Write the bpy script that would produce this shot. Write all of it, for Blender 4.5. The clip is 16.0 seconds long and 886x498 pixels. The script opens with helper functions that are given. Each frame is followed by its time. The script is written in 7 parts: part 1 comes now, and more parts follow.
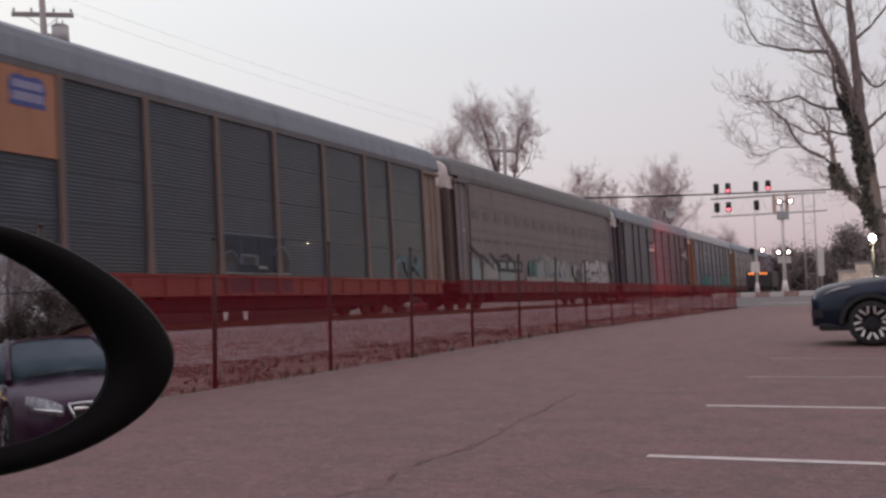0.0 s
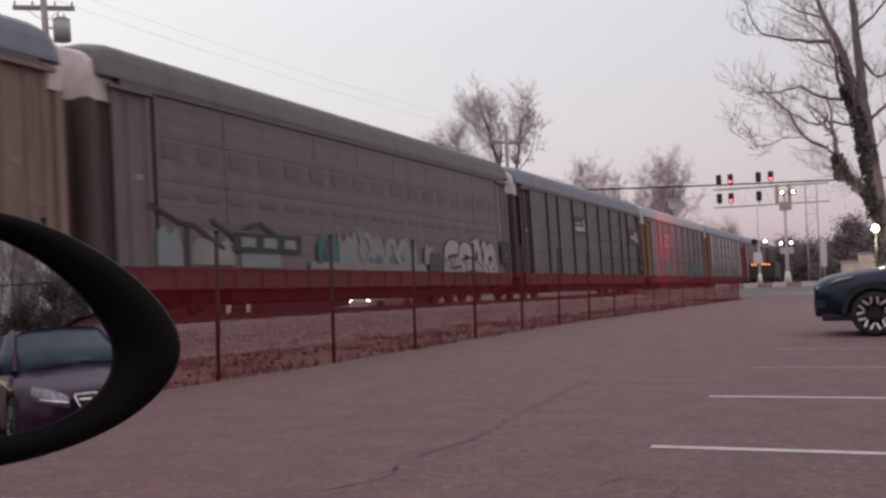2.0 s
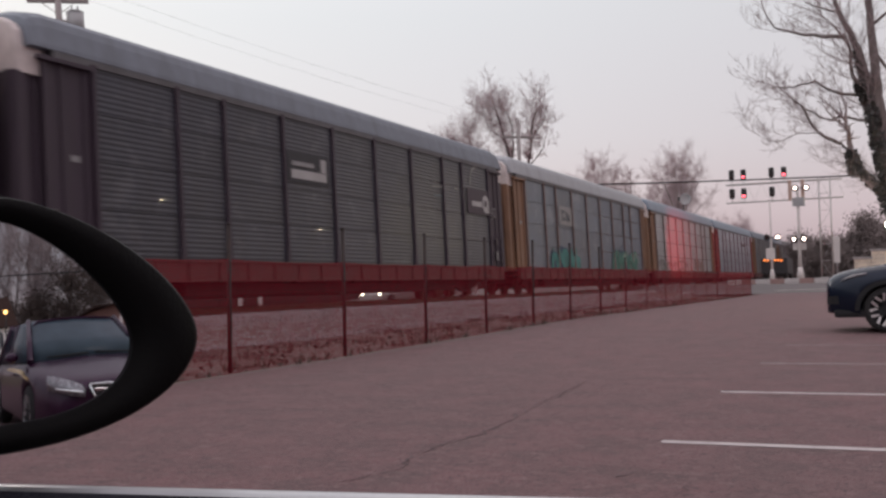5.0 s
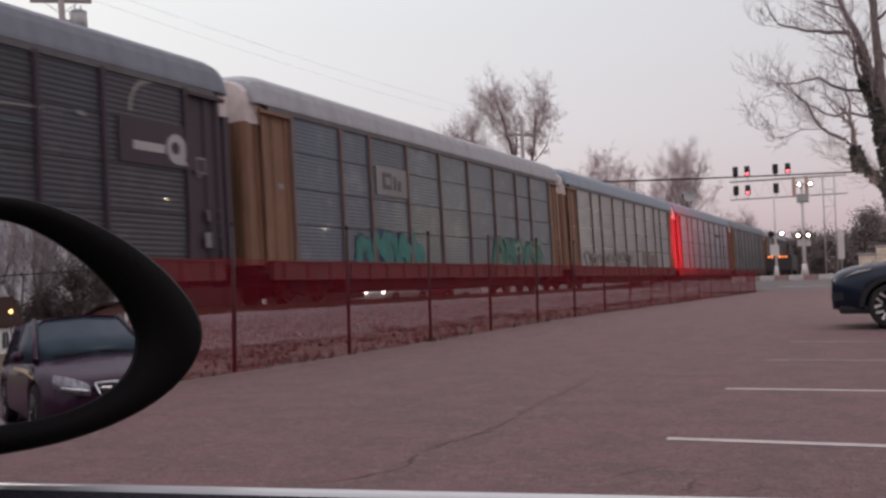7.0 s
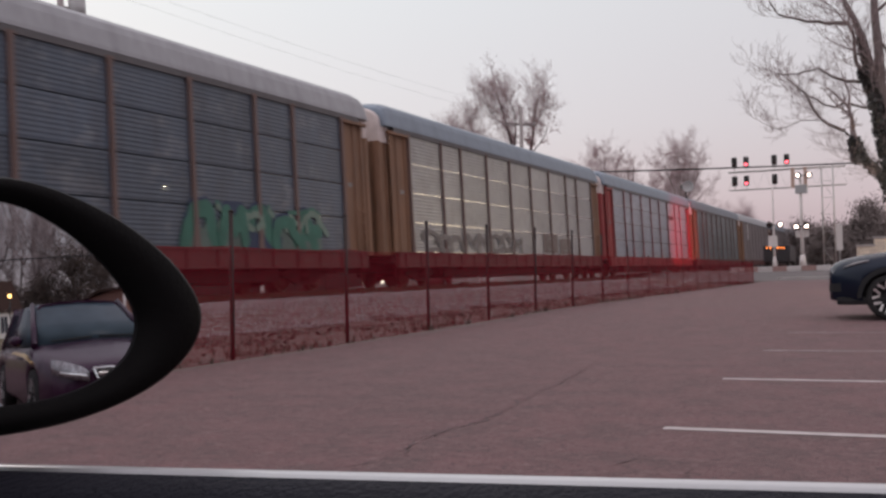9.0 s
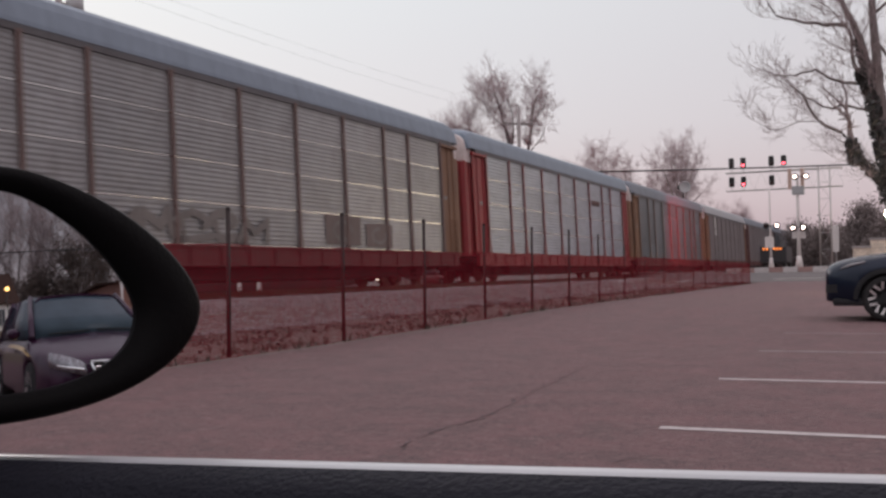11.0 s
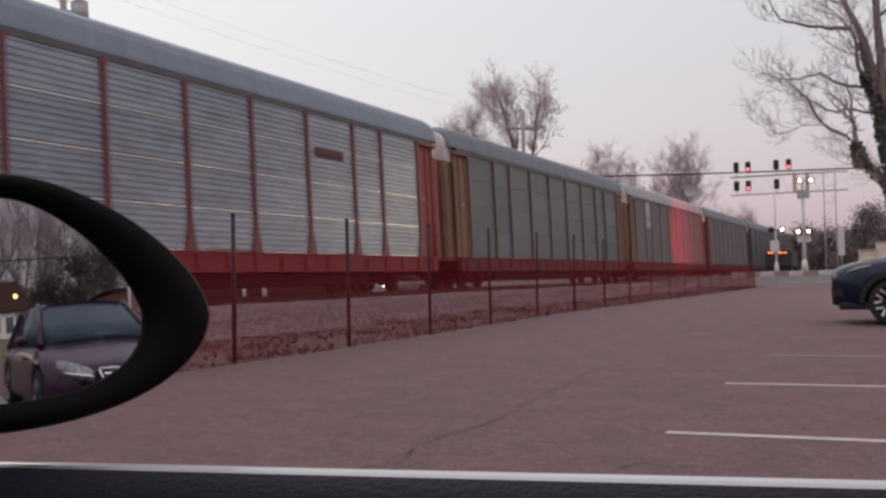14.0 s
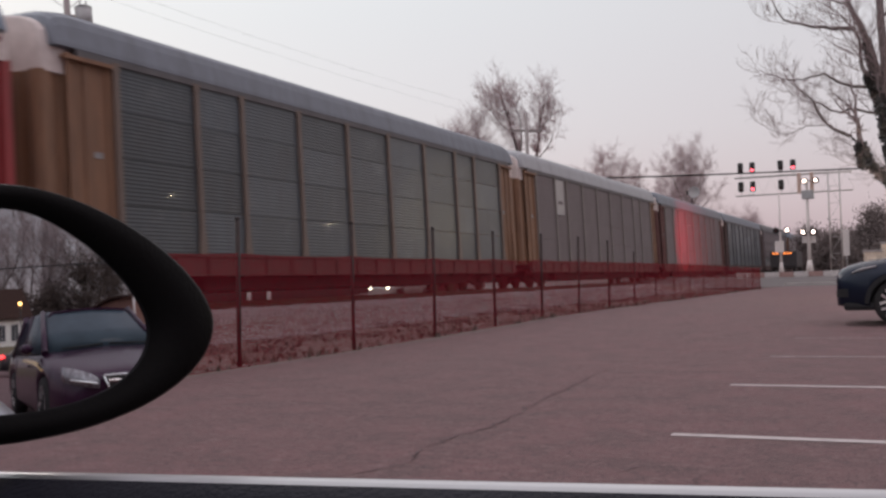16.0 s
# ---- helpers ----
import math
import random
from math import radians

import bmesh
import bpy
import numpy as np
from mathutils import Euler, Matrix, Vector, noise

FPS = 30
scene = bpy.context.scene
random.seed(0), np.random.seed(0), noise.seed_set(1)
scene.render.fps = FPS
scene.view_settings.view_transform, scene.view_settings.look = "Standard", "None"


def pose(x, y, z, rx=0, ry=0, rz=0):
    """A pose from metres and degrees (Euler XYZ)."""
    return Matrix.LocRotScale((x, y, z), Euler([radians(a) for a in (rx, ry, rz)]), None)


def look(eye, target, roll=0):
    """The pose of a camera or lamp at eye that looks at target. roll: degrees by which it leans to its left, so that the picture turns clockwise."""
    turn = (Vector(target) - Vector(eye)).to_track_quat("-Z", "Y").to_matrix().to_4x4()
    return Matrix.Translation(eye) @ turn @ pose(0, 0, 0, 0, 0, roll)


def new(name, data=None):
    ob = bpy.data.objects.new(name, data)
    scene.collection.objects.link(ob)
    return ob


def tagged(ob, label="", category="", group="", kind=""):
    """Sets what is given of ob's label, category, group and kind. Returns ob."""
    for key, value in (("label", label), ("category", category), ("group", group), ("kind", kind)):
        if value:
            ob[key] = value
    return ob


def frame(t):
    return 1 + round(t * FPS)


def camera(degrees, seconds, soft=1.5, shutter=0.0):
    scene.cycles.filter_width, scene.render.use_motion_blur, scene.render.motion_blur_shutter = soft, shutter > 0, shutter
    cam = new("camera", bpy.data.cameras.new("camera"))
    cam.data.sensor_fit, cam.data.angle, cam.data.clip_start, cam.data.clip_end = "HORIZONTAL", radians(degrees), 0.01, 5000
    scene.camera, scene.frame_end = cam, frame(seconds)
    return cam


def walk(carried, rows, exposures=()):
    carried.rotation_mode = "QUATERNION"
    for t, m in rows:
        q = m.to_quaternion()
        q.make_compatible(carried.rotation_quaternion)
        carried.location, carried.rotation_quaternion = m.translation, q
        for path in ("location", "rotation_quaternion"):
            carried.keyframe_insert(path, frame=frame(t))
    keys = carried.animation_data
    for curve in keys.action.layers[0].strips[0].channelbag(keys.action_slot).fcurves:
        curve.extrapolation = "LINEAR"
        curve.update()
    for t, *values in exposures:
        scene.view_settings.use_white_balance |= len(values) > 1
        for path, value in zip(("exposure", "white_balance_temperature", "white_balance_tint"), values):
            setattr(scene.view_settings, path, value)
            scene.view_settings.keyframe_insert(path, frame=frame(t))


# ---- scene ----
cam = camera(47.0, 16.0, soft=2.7, shutter=0.5)
PATH = [
    (0, pose(0.0110, 0.0040, 0.9732, 92.918, 1.574, 23.320)),
    (0.5, pose(0.0105, 0.0038, 0.9725, 92.836, 1.688, 23.306)),
    (1, pose(0.0100, 0.0037, 0.9717, 92.743, 1.773, 23.416)),
    (1.5, pose(0.0095, 0.0036, 0.9710, 92.572, 1.832, 23.394)),
    (2, pose(0.0087, 0.0033, 0.9702, 92.479, 1.789, 23.462)),
    (2.5, pose(0.0078, 0.0030, 0.9694, 92.410, 1.677, 23.539)),
    (3, pose(0.0070, 0.0027, 0.9686, 92.328, 1.603, 23.660)),
    (3.5, pose(0.0062, 0.0024, 0.9677, 92.249, 1.666, 23.856)),
    (4, pose(0.0058, 0.0022, 0.9677, 92.264, 1.549, 23.952)),
    (6.5, pose(0.0051, 0.0020, 0.9671, 92.042, 1.592, 24.265)),
    (7, pose(0.0049, 0.0019, 0.9670, 92.062, 1.698, 24.312)),
    (7.5, pose(0.0047, 0.0019, 0.9662, 92.022, 1.708, 24.399)),
    (8, pose(0.0045, 0.0019, 0.9653, 91.949, 1.698, 24.478)),
    (8.5, pose(0.0043, 0.0018, 0.9645, 91.800, 1.632, 24.416)),
    (9, pose(0.0041, 0.0017, 0.9637, 91.460, 1.427, 24.211)),
    (9.5, pose(0.0042, 0.0018, 0.9620, 91.284, 1.434, 24.030)),
    (10, pose(0.0043, 0.0019, 0.9603, 91.218, 1.231, 24.063)),
    (12.5, pose(-0.0011, -0.0004, 0.9589, 91.771, 0.945, 24.039)),
    (13, pose(-0.0007, -0.0003, 0.9593, 91.696, 1.015, 24.182)),
    (13.5, pose(-0.0004, -0.0001, 0.9596, 91.723, 1.212, 24.297)),
    (14, pose(0.0000, 0.0000, 0.9600, 91.700, 1.300, 24.300)),
    (14.5, pose(-0.0014, -0.0006, 0.9597, 91.609, 1.282, 24.468)),
    (15, pose(-0.0008, -0.0004, 0.9610, 91.617, 1.328, 24.578)),
    (15.5, pose(-0.0001, -0.0001, 0.9624, 91.766, 1.550, 24.561)),
    (16, pose(0.0005, 0.0001, 0.9638, 91.839, 1.576, 24.551)),
]
walk(cam, PATH)

# ---------------------------------------------------------------- world and light
world = bpy.data.worlds.new("dusk_sky")
scene.world = world
world.use_nodes = True
wn, wl = world.node_tree.nodes, world.node_tree.links
wn.clear()
sky = wn.new("ShaderNodeTexSky")
sky.sky_type, sky.sun_disc = "NISHITA", False
sky.sun_elevation, sky.sun_rotation = radians(3.0), radians(-70)
sky.air_density, sky.dust_density, sky.ozone_density = 1.0, 3.0, 1.5
coord = wn.new("ShaderNodeTexCoord")
sep = wn.new("ShaderNodeSeparateXYZ")
wl.new(coord.outputs["Generated"], sep.inputs[0])
# a thin even veil of high cloud, pink-grey low down and pale higher up
veil = wn.new("ShaderNodeValToRGB")
veil.color_ramp.elements[0].position, veil.color_ramp.elements[0].color = 0.0, (0.43, 0.34, 0.375, 1)
veil.color_ramp.elements[1].position, veil.color_ramp.elements[1].color = 0.75, (1.14, 1.11, 1.14, 1)
for z, c in ((0.065, (0.555, 0.485, 0.525)), (0.14, (0.595, 0.575, 0.608)), (0.26, (0.632, 0.648, 0.668))):
    e = veil.color_ramp.elements.new(z)
    e.color = (*c, 1)
wl.new(sep.outputs["Z"], veil.inputs[0])
# brighter towards the afterglow in the west (-x)
glow = wn.new("ShaderNodeMapRange")
glow.inputs["From Min"].default_value, glow.inputs["From Max"].default_value = 0.9, -0.9
glow.inputs["To Min"].default_value, glow.inputs["To Max"].default_value = 0.68, 1.27
wl.new(sep.outputs["X"], glow.inputs["Value"])
# pinker away from the afterglow, as the eastern sky is at dusk
pink = wn.new("ShaderNodeMix")
pink.data_type, pink.blend_type = "RGBA", "MULTIPLY"
pink.inputs["Factor"].default_value = 1.0
rose = wn.new("ShaderNodeValToRGB")
rose.color_ramp.elements[0].position, rose.color_ramp.elements[0].color = 0.15, (1.0, 1.0, 1.0, 1)
rose.color_ramp.elements[1].position, rose.color_ramp.elements[1].color = 0.75, (1.07, 0.96, 0.985, 1)
half = wn.new("ShaderNodeMapRange")
half.inputs["From Min"].default_value, half.inputs["From Max"].default_value = -1.0, 1.0
wl.new(sep.outputs["X"], half.inputs["Value"])
wl.new(half.outputs[0], rose.inputs[0])
wl.new(veil.outputs[0], pink.inputs["A"])
wl.new(rose.outputs[0], pink.inputs["B"])
lit = wn.new("ShaderNodeVectorMath")
lit.operation = "SCALE"
wl.new(pink.outputs["Result"], lit.inputs[0])
wl.new(glow.outputs[0], lit.inputs["Scale"])
dim = wn.new("ShaderNodeVectorMath")
dim.operation = "SCALE"
dim.inputs["Scale"].default_value = 0.05
wl.new(sky.outputs[0], dim.inputs[0])
both = wn.new("ShaderNodeVectorMath")
both.operation = "ADD"
wl.new(lit.outputs[0], both.inputs[0])
wl.new(dim.outputs[0], both.inputs[1])
back = wn.new("ShaderNodeBackground")
back.inputs["Strength"].default_value = 1.0
wl.new(both.outputs[0], back.inputs[0])
wout = wn.new("ShaderNodeOutputWorld")
wl.new(back.outputs[0], wout.inputs[0])

sun = new("sun", bpy.data.lights.new("sun", "SUN"))
sun.data.energy, sun.data.angle, sun.data.color = 0.5, radians(25), (1.0, 0.86, 0.84)
sun.matrix_world = look((-60, 30, 25), (0, 0, 0))

# red light that the back of the crossing flasher throws on the passing cars
beam = new("flasher_beam", bpy.data.lights.new("flasher_beam", "SPOT"))
beam.data.energy, beam.data.color = 7800, (1.0, 0.02, 0.06)
beam.data.spot_size, beam.data.spot_blend, beam.data.shadow_soft_size = radians(64), 1.0, 0.1
beam.matrix_world = look((-8.6, 76.6, 3.95), (-16.2, 84.0, 3.6))

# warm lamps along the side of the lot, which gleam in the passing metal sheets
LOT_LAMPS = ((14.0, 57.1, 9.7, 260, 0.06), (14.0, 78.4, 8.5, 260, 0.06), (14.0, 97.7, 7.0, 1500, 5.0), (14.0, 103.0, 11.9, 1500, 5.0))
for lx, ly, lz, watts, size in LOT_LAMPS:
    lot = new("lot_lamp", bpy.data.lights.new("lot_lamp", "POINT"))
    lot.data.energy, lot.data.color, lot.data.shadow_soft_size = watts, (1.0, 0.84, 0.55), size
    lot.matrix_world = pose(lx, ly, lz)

street = new("street_lamp_light", bpy.data.lights.new("street_lamp_light", "POINT"))
street.data.energy, street.data.color, street.data.shadow_soft_size = 160, (1.0, 0.86, 0.62), 0.1
street.matrix_world = pose(-0.21, 35.72, 2.62)


# ---------------------------------------------------------------- helpers
def part(name, bm, material, parent=None, label="", smooth=False):
    me = bpy.data.meshes.new(name)
    bm.to_mesh(me)
    bm.free()
    for m in (material if isinstance(material, (list, tuple)) else [material]):
        me.materials.append(m)
    if smooth:
        for p in me.polygons:
            p.use_smooth = True
    ob = new(name, me)
    ob.parent = parent
    if label:
        tagged(ob, label)
    return ob


def share(name, ob, parent, m):
    """Another object on ob's mesh."""
    c = new(name, ob.data)
    c.parent = parent
    c.matrix_basis = m
    return c


def empty(name, m=None):
    ob = new(name)
    if m is not None:
        ob.matrix_basis = m
    return ob


def box(bm, x0, x1, y0, y1, z0, z1, bevel=0.0, mat=0):
    """A box between two corners, with bevelled edges if asked."""
    r = bmesh.ops.create_cube(bm, size=1.0)
    vs = r["verts"]
    for v in vs:
        v.co = Vector(((x0 + x1) / 2 + v.co.x * (x1 - x0), (y0 + y1) / 2 + v.co.y * (y1 - y0), (z0 + z1) / 2 + v.co.z * (z1 - z0)))
    fs = {f for v in vs for f in v.link_faces}
    for f in fs:
        f.material_index = mat
    if bevel:
        es = {e for f in fs for e in f.edges}
        r = bmesh.ops.bevel(bm, geom=list(es), offset=bevel, segments=2, affect="EDGES", profile=0.7)
        for f in r["faces"]:
            f.material_index = mat
    return bm


def tube(bm, a, b, r0, r1=None, n=8, caps=True, mat=0):
    """A tapered round bar from a to b."""
    a, b = Vector(a), Vector(b)
    r1 = r0 if r1 is None else r1
    q = (b - a).to_track_quat("Z", "Y").to_matrix()
    rings = []
    for c, r in ((a, r0), (b, r1)):
        rings.append([bm.verts.new(c + q @ Vector((r * math.cos(k * 2 * math.pi / n), r * math.sin(k * 2 * math.pi / n), 0))) for k in range(n)])
    for k in range(n):
        f = bm.faces.new((rings[0][k], rings[0][(k + 1) % n], rings[1][(k + 1) % n], rings[1][k]))
        f.smooth = n > 5
        f.material_index = mat
    if caps:
        bm.faces.new(rings[0][::-1]).material_index = mat
        bm.faces.new(rings[1]).material_index = mat
    return bm


def loft(bm, rings, close=True, caps=True, mat=0, smooth=True):
    """Skin over a row of rings with the same count of points."""
    vr = [[bm.verts.new(p) for p in ring] for ring in rings]
    n = len(vr[0])
    for a, b in zip(vr, vr[1:]):
        for k in range(n if close else n - 1):
            f = bm.faces.new((a[k], a[(k + 1) % n], b[(k + 1) % n], b[k]))
            f.smooth, f.material_index = smooth, mat
    if caps and close:
        bm.faces.new(vr[0][::-1]).material_index = mat
        bm.faces.new(vr[-1]).material_index = mat
    return vr


def mesh_from(name, verts, faces, material, parent=None, smooth=False, label=""):
    me = bpy.data.meshes.new(name)
    me.from_pydata(verts, [], faces)
    me.materials.append(material)
    if smooth:
        me.polygons.foreach_set("use_smooth", [True] * len(faces))
    me.update()
    ob = new(name, me)
    ob.parent = parent
    if label:
        tagged(ob, label)
    return ob


# ---------------------------------------------------------------- materials
def surface(name, color, rough=0.7, metal=0.0, grain=8.0, vary=0.35, stain=0.0, stain_color=(0.05, 0.04, 0.035), stain_scale=0.5,
            streak=(1, 1, 1), bump=0.2, bump_scale=60.0, random=0.0, coat=0.0, sheen_spec=0.5, scuff=0.0, scuff_color=(0.24, 0.24, 0.25)):
    """Painted, mineral or metal surface with two scales of variation and fine relief."""
    m = bpy.data.materials.new(name)
    m.use_nodes = True
    n, l = m.node_tree.nodes, m.node_tree.links
    b = n["Principled BSDF"]
    b.inputs["Roughness"].default_value, b.inputs["Metallic"].default_value = rough, metal
    b.inputs["Coat Weight"].default_value = coat
    b.inputs["Specular IOR Level"].default_value = sheen_spec
    co = n.new("ShaderNodeTexCoord")
    mp = n.new("ShaderNodeMapping")
    mp.inputs["Scale"].default_value = streak
    l.new(co.outputs["Object"], mp.inputs[0])
    if random:
        own = n.new("ShaderNodeObjectInfo")
        shift = n.new("ShaderNodeMath")
        shift.operation = "MULTIPLY"
        shift.inputs[1].default_value = 61.0
        l.new(own.outputs["Random"], shift.inputs[0])
        l.new(shift.outputs[0], mp.inputs["Location"])
    n1 = n.new("ShaderNodeTexNoise")
    n1.inputs["Scale"].default_value, n1.inputs["Detail"].default_value = grain, 6
    l.new(mp.outputs[0], n1.inputs["Vector"])
    dark = n.new("ShaderNodeMix")
    dark.data_type = "RGBA"
    c = Vector(color)
    dark.inputs["A"].default_value = (*(c * (1 - vary)), 1)
    dark.inputs["B"].default_value = (*(c * (1 + vary)), 1)
    l.new(n1.outputs["Fac"], dark.inputs["Factor"])
    out = dark.outputs["Result"]
    if stain:
        n2 = n.new("ShaderNodeTexNoise")
        n2.inputs["Scale"].default_value, n2.inputs["Detail"].default_value, n2.inputs["Roughness"].default_value = stain_scale, 8, 0.65
        l.new(mp.outputs[0], n2.inputs["Vector"])
        r = n.new("ShaderNodeMapRange")
        r.inputs["From Min"].default_value, r.inputs["From Max"].default_value = 0.45, 0.75
        r.inputs["To Max"].default_value = stain
        l.new(n2.outputs["Fac"], r.inputs["Value"])
        mx = n.new("ShaderNodeMix")
        mx.data_type = "RGBA"
        mx.inputs["B"].default_value = (*stain_color, 1)
        l.new(r.outputs[0], mx.inputs["Factor"])
        l.new(out, mx.inputs["A"])
        out = mx.outputs["Result"]
    if scuff:
        mp2 = n.new("ShaderNodeMapping")
        mp2.inputs["Scale"].default_value = (1.0, 0.35, 2.2)
        l.new(mp.outputs[0], mp2.inputs[0])
        n4 = n.new("ShaderNodeTexNoise")
        n4.inputs["Scale"].default_value, n4.inputs["Detail"].default_value, n4.inputs["Roughness"].default_value = 1.3, 7, 0.7
        l.new(mp2.outputs[0], n4.inputs["Vector"])
        r4 = n.new("ShaderNodeMapRange")
        r4.inputs["From Min"].default_value, r4.inputs["From Max"].default_value, r4.inputs["To Max"].default_value = 0.55, 0.8, scuff
        l.new(n4.outputs["Fac"], r4.inputs["Value"])
        m4 = n.new("ShaderNodeMix")
        m4.data_type = "RGBA"
        m4.inputs["B"].default_value = (*scuff_color, 1)
        l.new(r4.outputs[0], m4.inputs["Factor"])
        l.new(out, m4.inputs["A"])
        out = m4.outputs["Result"]
    if random:
        oi = n.new("ShaderNodeObjectInfo")
        r = n.new("ShaderNodeMapRange")
        r.inputs["To Min"].default_value, r.inputs["To Max"].default_value = 1 - random, 1 + random
        l.new(oi.outputs["Random"], r.inputs["Value"])
        sc = n.new("ShaderNodeVectorMath")
        sc.operation = "SCALE"
        l.new(out, sc.inputs[0])
        l.new(r.outputs[0], sc.inputs["Scale"])
        out = sc.outputs[0]
    l.new(out, b.inputs["Base Color"])
    if bump:
        n3 = n.new("ShaderNodeTexNoise")
        n3.inputs["Scale"].default_value, n3.inputs["Detail"].default_value = bump_scale, 4
        l.new(co.outputs["Object"], n3.inputs["Vector"])
        bp = n.new("ShaderNodeBump")
        bp.inputs["Strength"].default_value, bp.inputs["Distance"].default_value = bump, 0.01
        l.new(n3.outputs["Fac"], bp.inputs["Height"])
        l.new(bp.outputs[0], b.inputs["Normal"])
    return m


def glowing(name, color, strength):
    m = bpy.data.materials.new(name)
    m.use_nodes = True
    b = m.node_tree.nodes["Principled BSDF"]
    b.inputs["Base Color"].default_value = (*color, 1)
    b.inputs["Emission Color"].default_value = (*color, 1)
    b.inputs["Emission Strength"].default_value = strength
    return m


def worn_asphalt():
    """Old lot surface: speckled aggregate, patchy weathering at three scales, dark spots and pits."""
    m = bpy.data.materials.new("worn_lot_asphalt")
    m.use_nodes = True
    n, l = m.node_tree.nodes, m.node_tree.links
    b = n["Principled BSDF"]
    b.inputs["Roughness"].default_value, b.inputs["Specular IOR Level"].default_value = 0.9, 0.3
    co = n.new("ShaderNodeTexCoord")

    def noise_at(scale, detail, rough, lo, hi, to0, to1):
        t = n.new("ShaderNodeTexNoise")
        t.inputs["Scale"].default_value, t.inputs["Detail"].default_value, t.inputs["Roughness"].default_value = scale, detail, rough
        l.new(co.outputs["Object"], t.inputs["Vector"])
        r = n.new("ShaderNodeMapRange")
        for key, v in (("From Min", lo), ("From Max", hi), ("To Min", to0), ("To Max", to1)):
            r.inputs[key].default_value = v
        l.new(t.outputs["Fac"], r.inputs["Value"])
        return r.outputs[0]

    def mixed(fac, a, c):
        mx = n.new("ShaderNodeMix")
        mx.data_type = "RGBA"
        for key, v in (("A", a), ("B", c)):
            if isinstance(v, tuple):
                mx.inputs[key].default_value = (*v, 1)
            else:
                l.new(v, mx.inputs[key])
        l.new(fac, mx.inputs["Factor"])
        return mx.outputs["Result"]
    col = mixed(noise_at(0.33, 4, 0.55, 0.32, 0.68, 0, 1), (0.186, 0.091, 0.099), (0.158, 0.090, 0.095))
    col = mixed(noise_at(2.2, 5, 0.62, 0.38, 0.64, 0, 0.85), col, (0.110, 0.068, 0.071))
    col = mixed(noise_at(11.0, 4, 0.65, 0.52, 0.68, 0, 0.75), col, (0.228, 0.142, 0.148))
    col = mixed(noise_at(14.0, 5, 0.68, 0.54, 0.68, 0, 0.85), col, (0.062, 0.043, 0.045))
    col = mixed(noise_at(5.0, 6, 0.7, 0.60, 0.70, 0, 0.75), col, (0.070, 0.048, 0.050))
    col = mixed(noise_at(85.0, 3, 0.6, 0.38, 0.68, 0, 0.5), col, (0.22, 0.165, 0.165))
    col = mixed(noise_at(50.0, 2, 0.5, 0.56, 0.70, 0, 0.8), col, (0.045, 0.033, 0.034))
    l.new(col, b.inputs["Base Color"])
    bp = n.new("ShaderNodeBump")
    bp.inputs["Strength"].default_value, bp.inputs["Distance"].default_value = 0.8, 0.012
    l.new(noise_at(70.0, 5, 0.7, 0.2, 0.8, 0, 1), bp.inputs["Height"])
    l.new(bp.outputs[0], b.inputs["Normal"])
    return m


M = {}
M["asphalt"] = worn_asphalt()
M["road"] = surface("road_asphalt", (0.11, 0.096, 0.098), 0.88, grain=2.0, vary=0.2, stain=0.3, stain_color=(0.09, 0.08, 0.08), bump=0.5, bump_scale=120)
M["soil"] = surface("dry_grass_soil", (0.140, 0.098, 0.092), 0.95, grain=3.0, vary=0.5, stain=0.6, stain_color=(0.06, 0.045, 0.035), stain_scale=1.1, bump=1.0, bump_scale=25)
M["ballast"] = surface("pale_gravel", (0.275, 0.235, 0.245), 0.95, grain=14.0, vary=0.5, stain=0.4, stain_color=(0.12, 0.1, 0.1), stain_scale=0.9, bump=1.0, bump_scale=22)
M["line"] = surface("worn_white_line", (0.47, 0.42, 0.42), 0.8, grain=6, vary=0.25, stain=0.75, stain_color=(0.2, 0.17, 0.17), stain_scale=6, bump=0.3, bump_scale=120)
M["faint_line"] = surface("nearly_worn_off_line", (0.36, 0.32, 0.32), 0.85, grain=6, vary=0.3, stain=0.95, stain_color=(0.12, 0.098, 0.1), stain_scale=4, bump=0.3, bump_scale=120)
M["crack"] = surface("crack_tar", (0.068, 0.046, 0.048), 0.95, grain=9, vary=0.6, bump=0.4)
M["crumble"] = surface("crumbled_asphalt", (0.122, 0.078, 0.082), 0.95, grain=22, vary=0.6, stain=0.6, stain_color=(0.11, 0.078, 0.08), stain_scale=9, bump=1.0, bump_scale=90)
M["post"] = surface("dark_steel", (0.028, 0.019, 0.019), 0.8, 0.0, grain=20, vary=0.4, stain=0.4, stain_color=(0.08, 0.04, 0.03), stain_scale=6)
M["net"] = surface("red_plastic_net", (0.198, 0.009, 0.021), 0.8, grain=3, vary=0.3, bump=0, sheen_spec=0.08)
M["rail"] = surface("rusty_rail", (0.10, 0.06, 0.045), 0.5, 0.6, grain=10, vary=0.4)
M["tie"] = surface("creosoted_timber", (0.05, 0.04, 0.035), 0.9, grain=8, vary=0.5)
M["black_steel"] = surface("black_underframe", (0.014, 0.011, 0.011), 0.85, 0.0, grain=6, vary=0.4, stain=0.5, stain_color=(0.05, 0.035, 0.03), stain_scale=2)
M["concrete"] = surface("concrete", (0.42, 0.39, 0.38), 0.9, grain=5, vary=0.2, stain=0.4, stain_color=(0.2, 0.18, 0.17), stain_scale=1.5, bump=0.5, bump_scale=50)
M["kerb_red"] = surface("kerb_red_paint", (0.36, 0.235, 0.22), 0.8, grain=5, vary=0.25, stain=0.4, stain_color=(0.2, 0.1, 0.1), stain_scale=3)
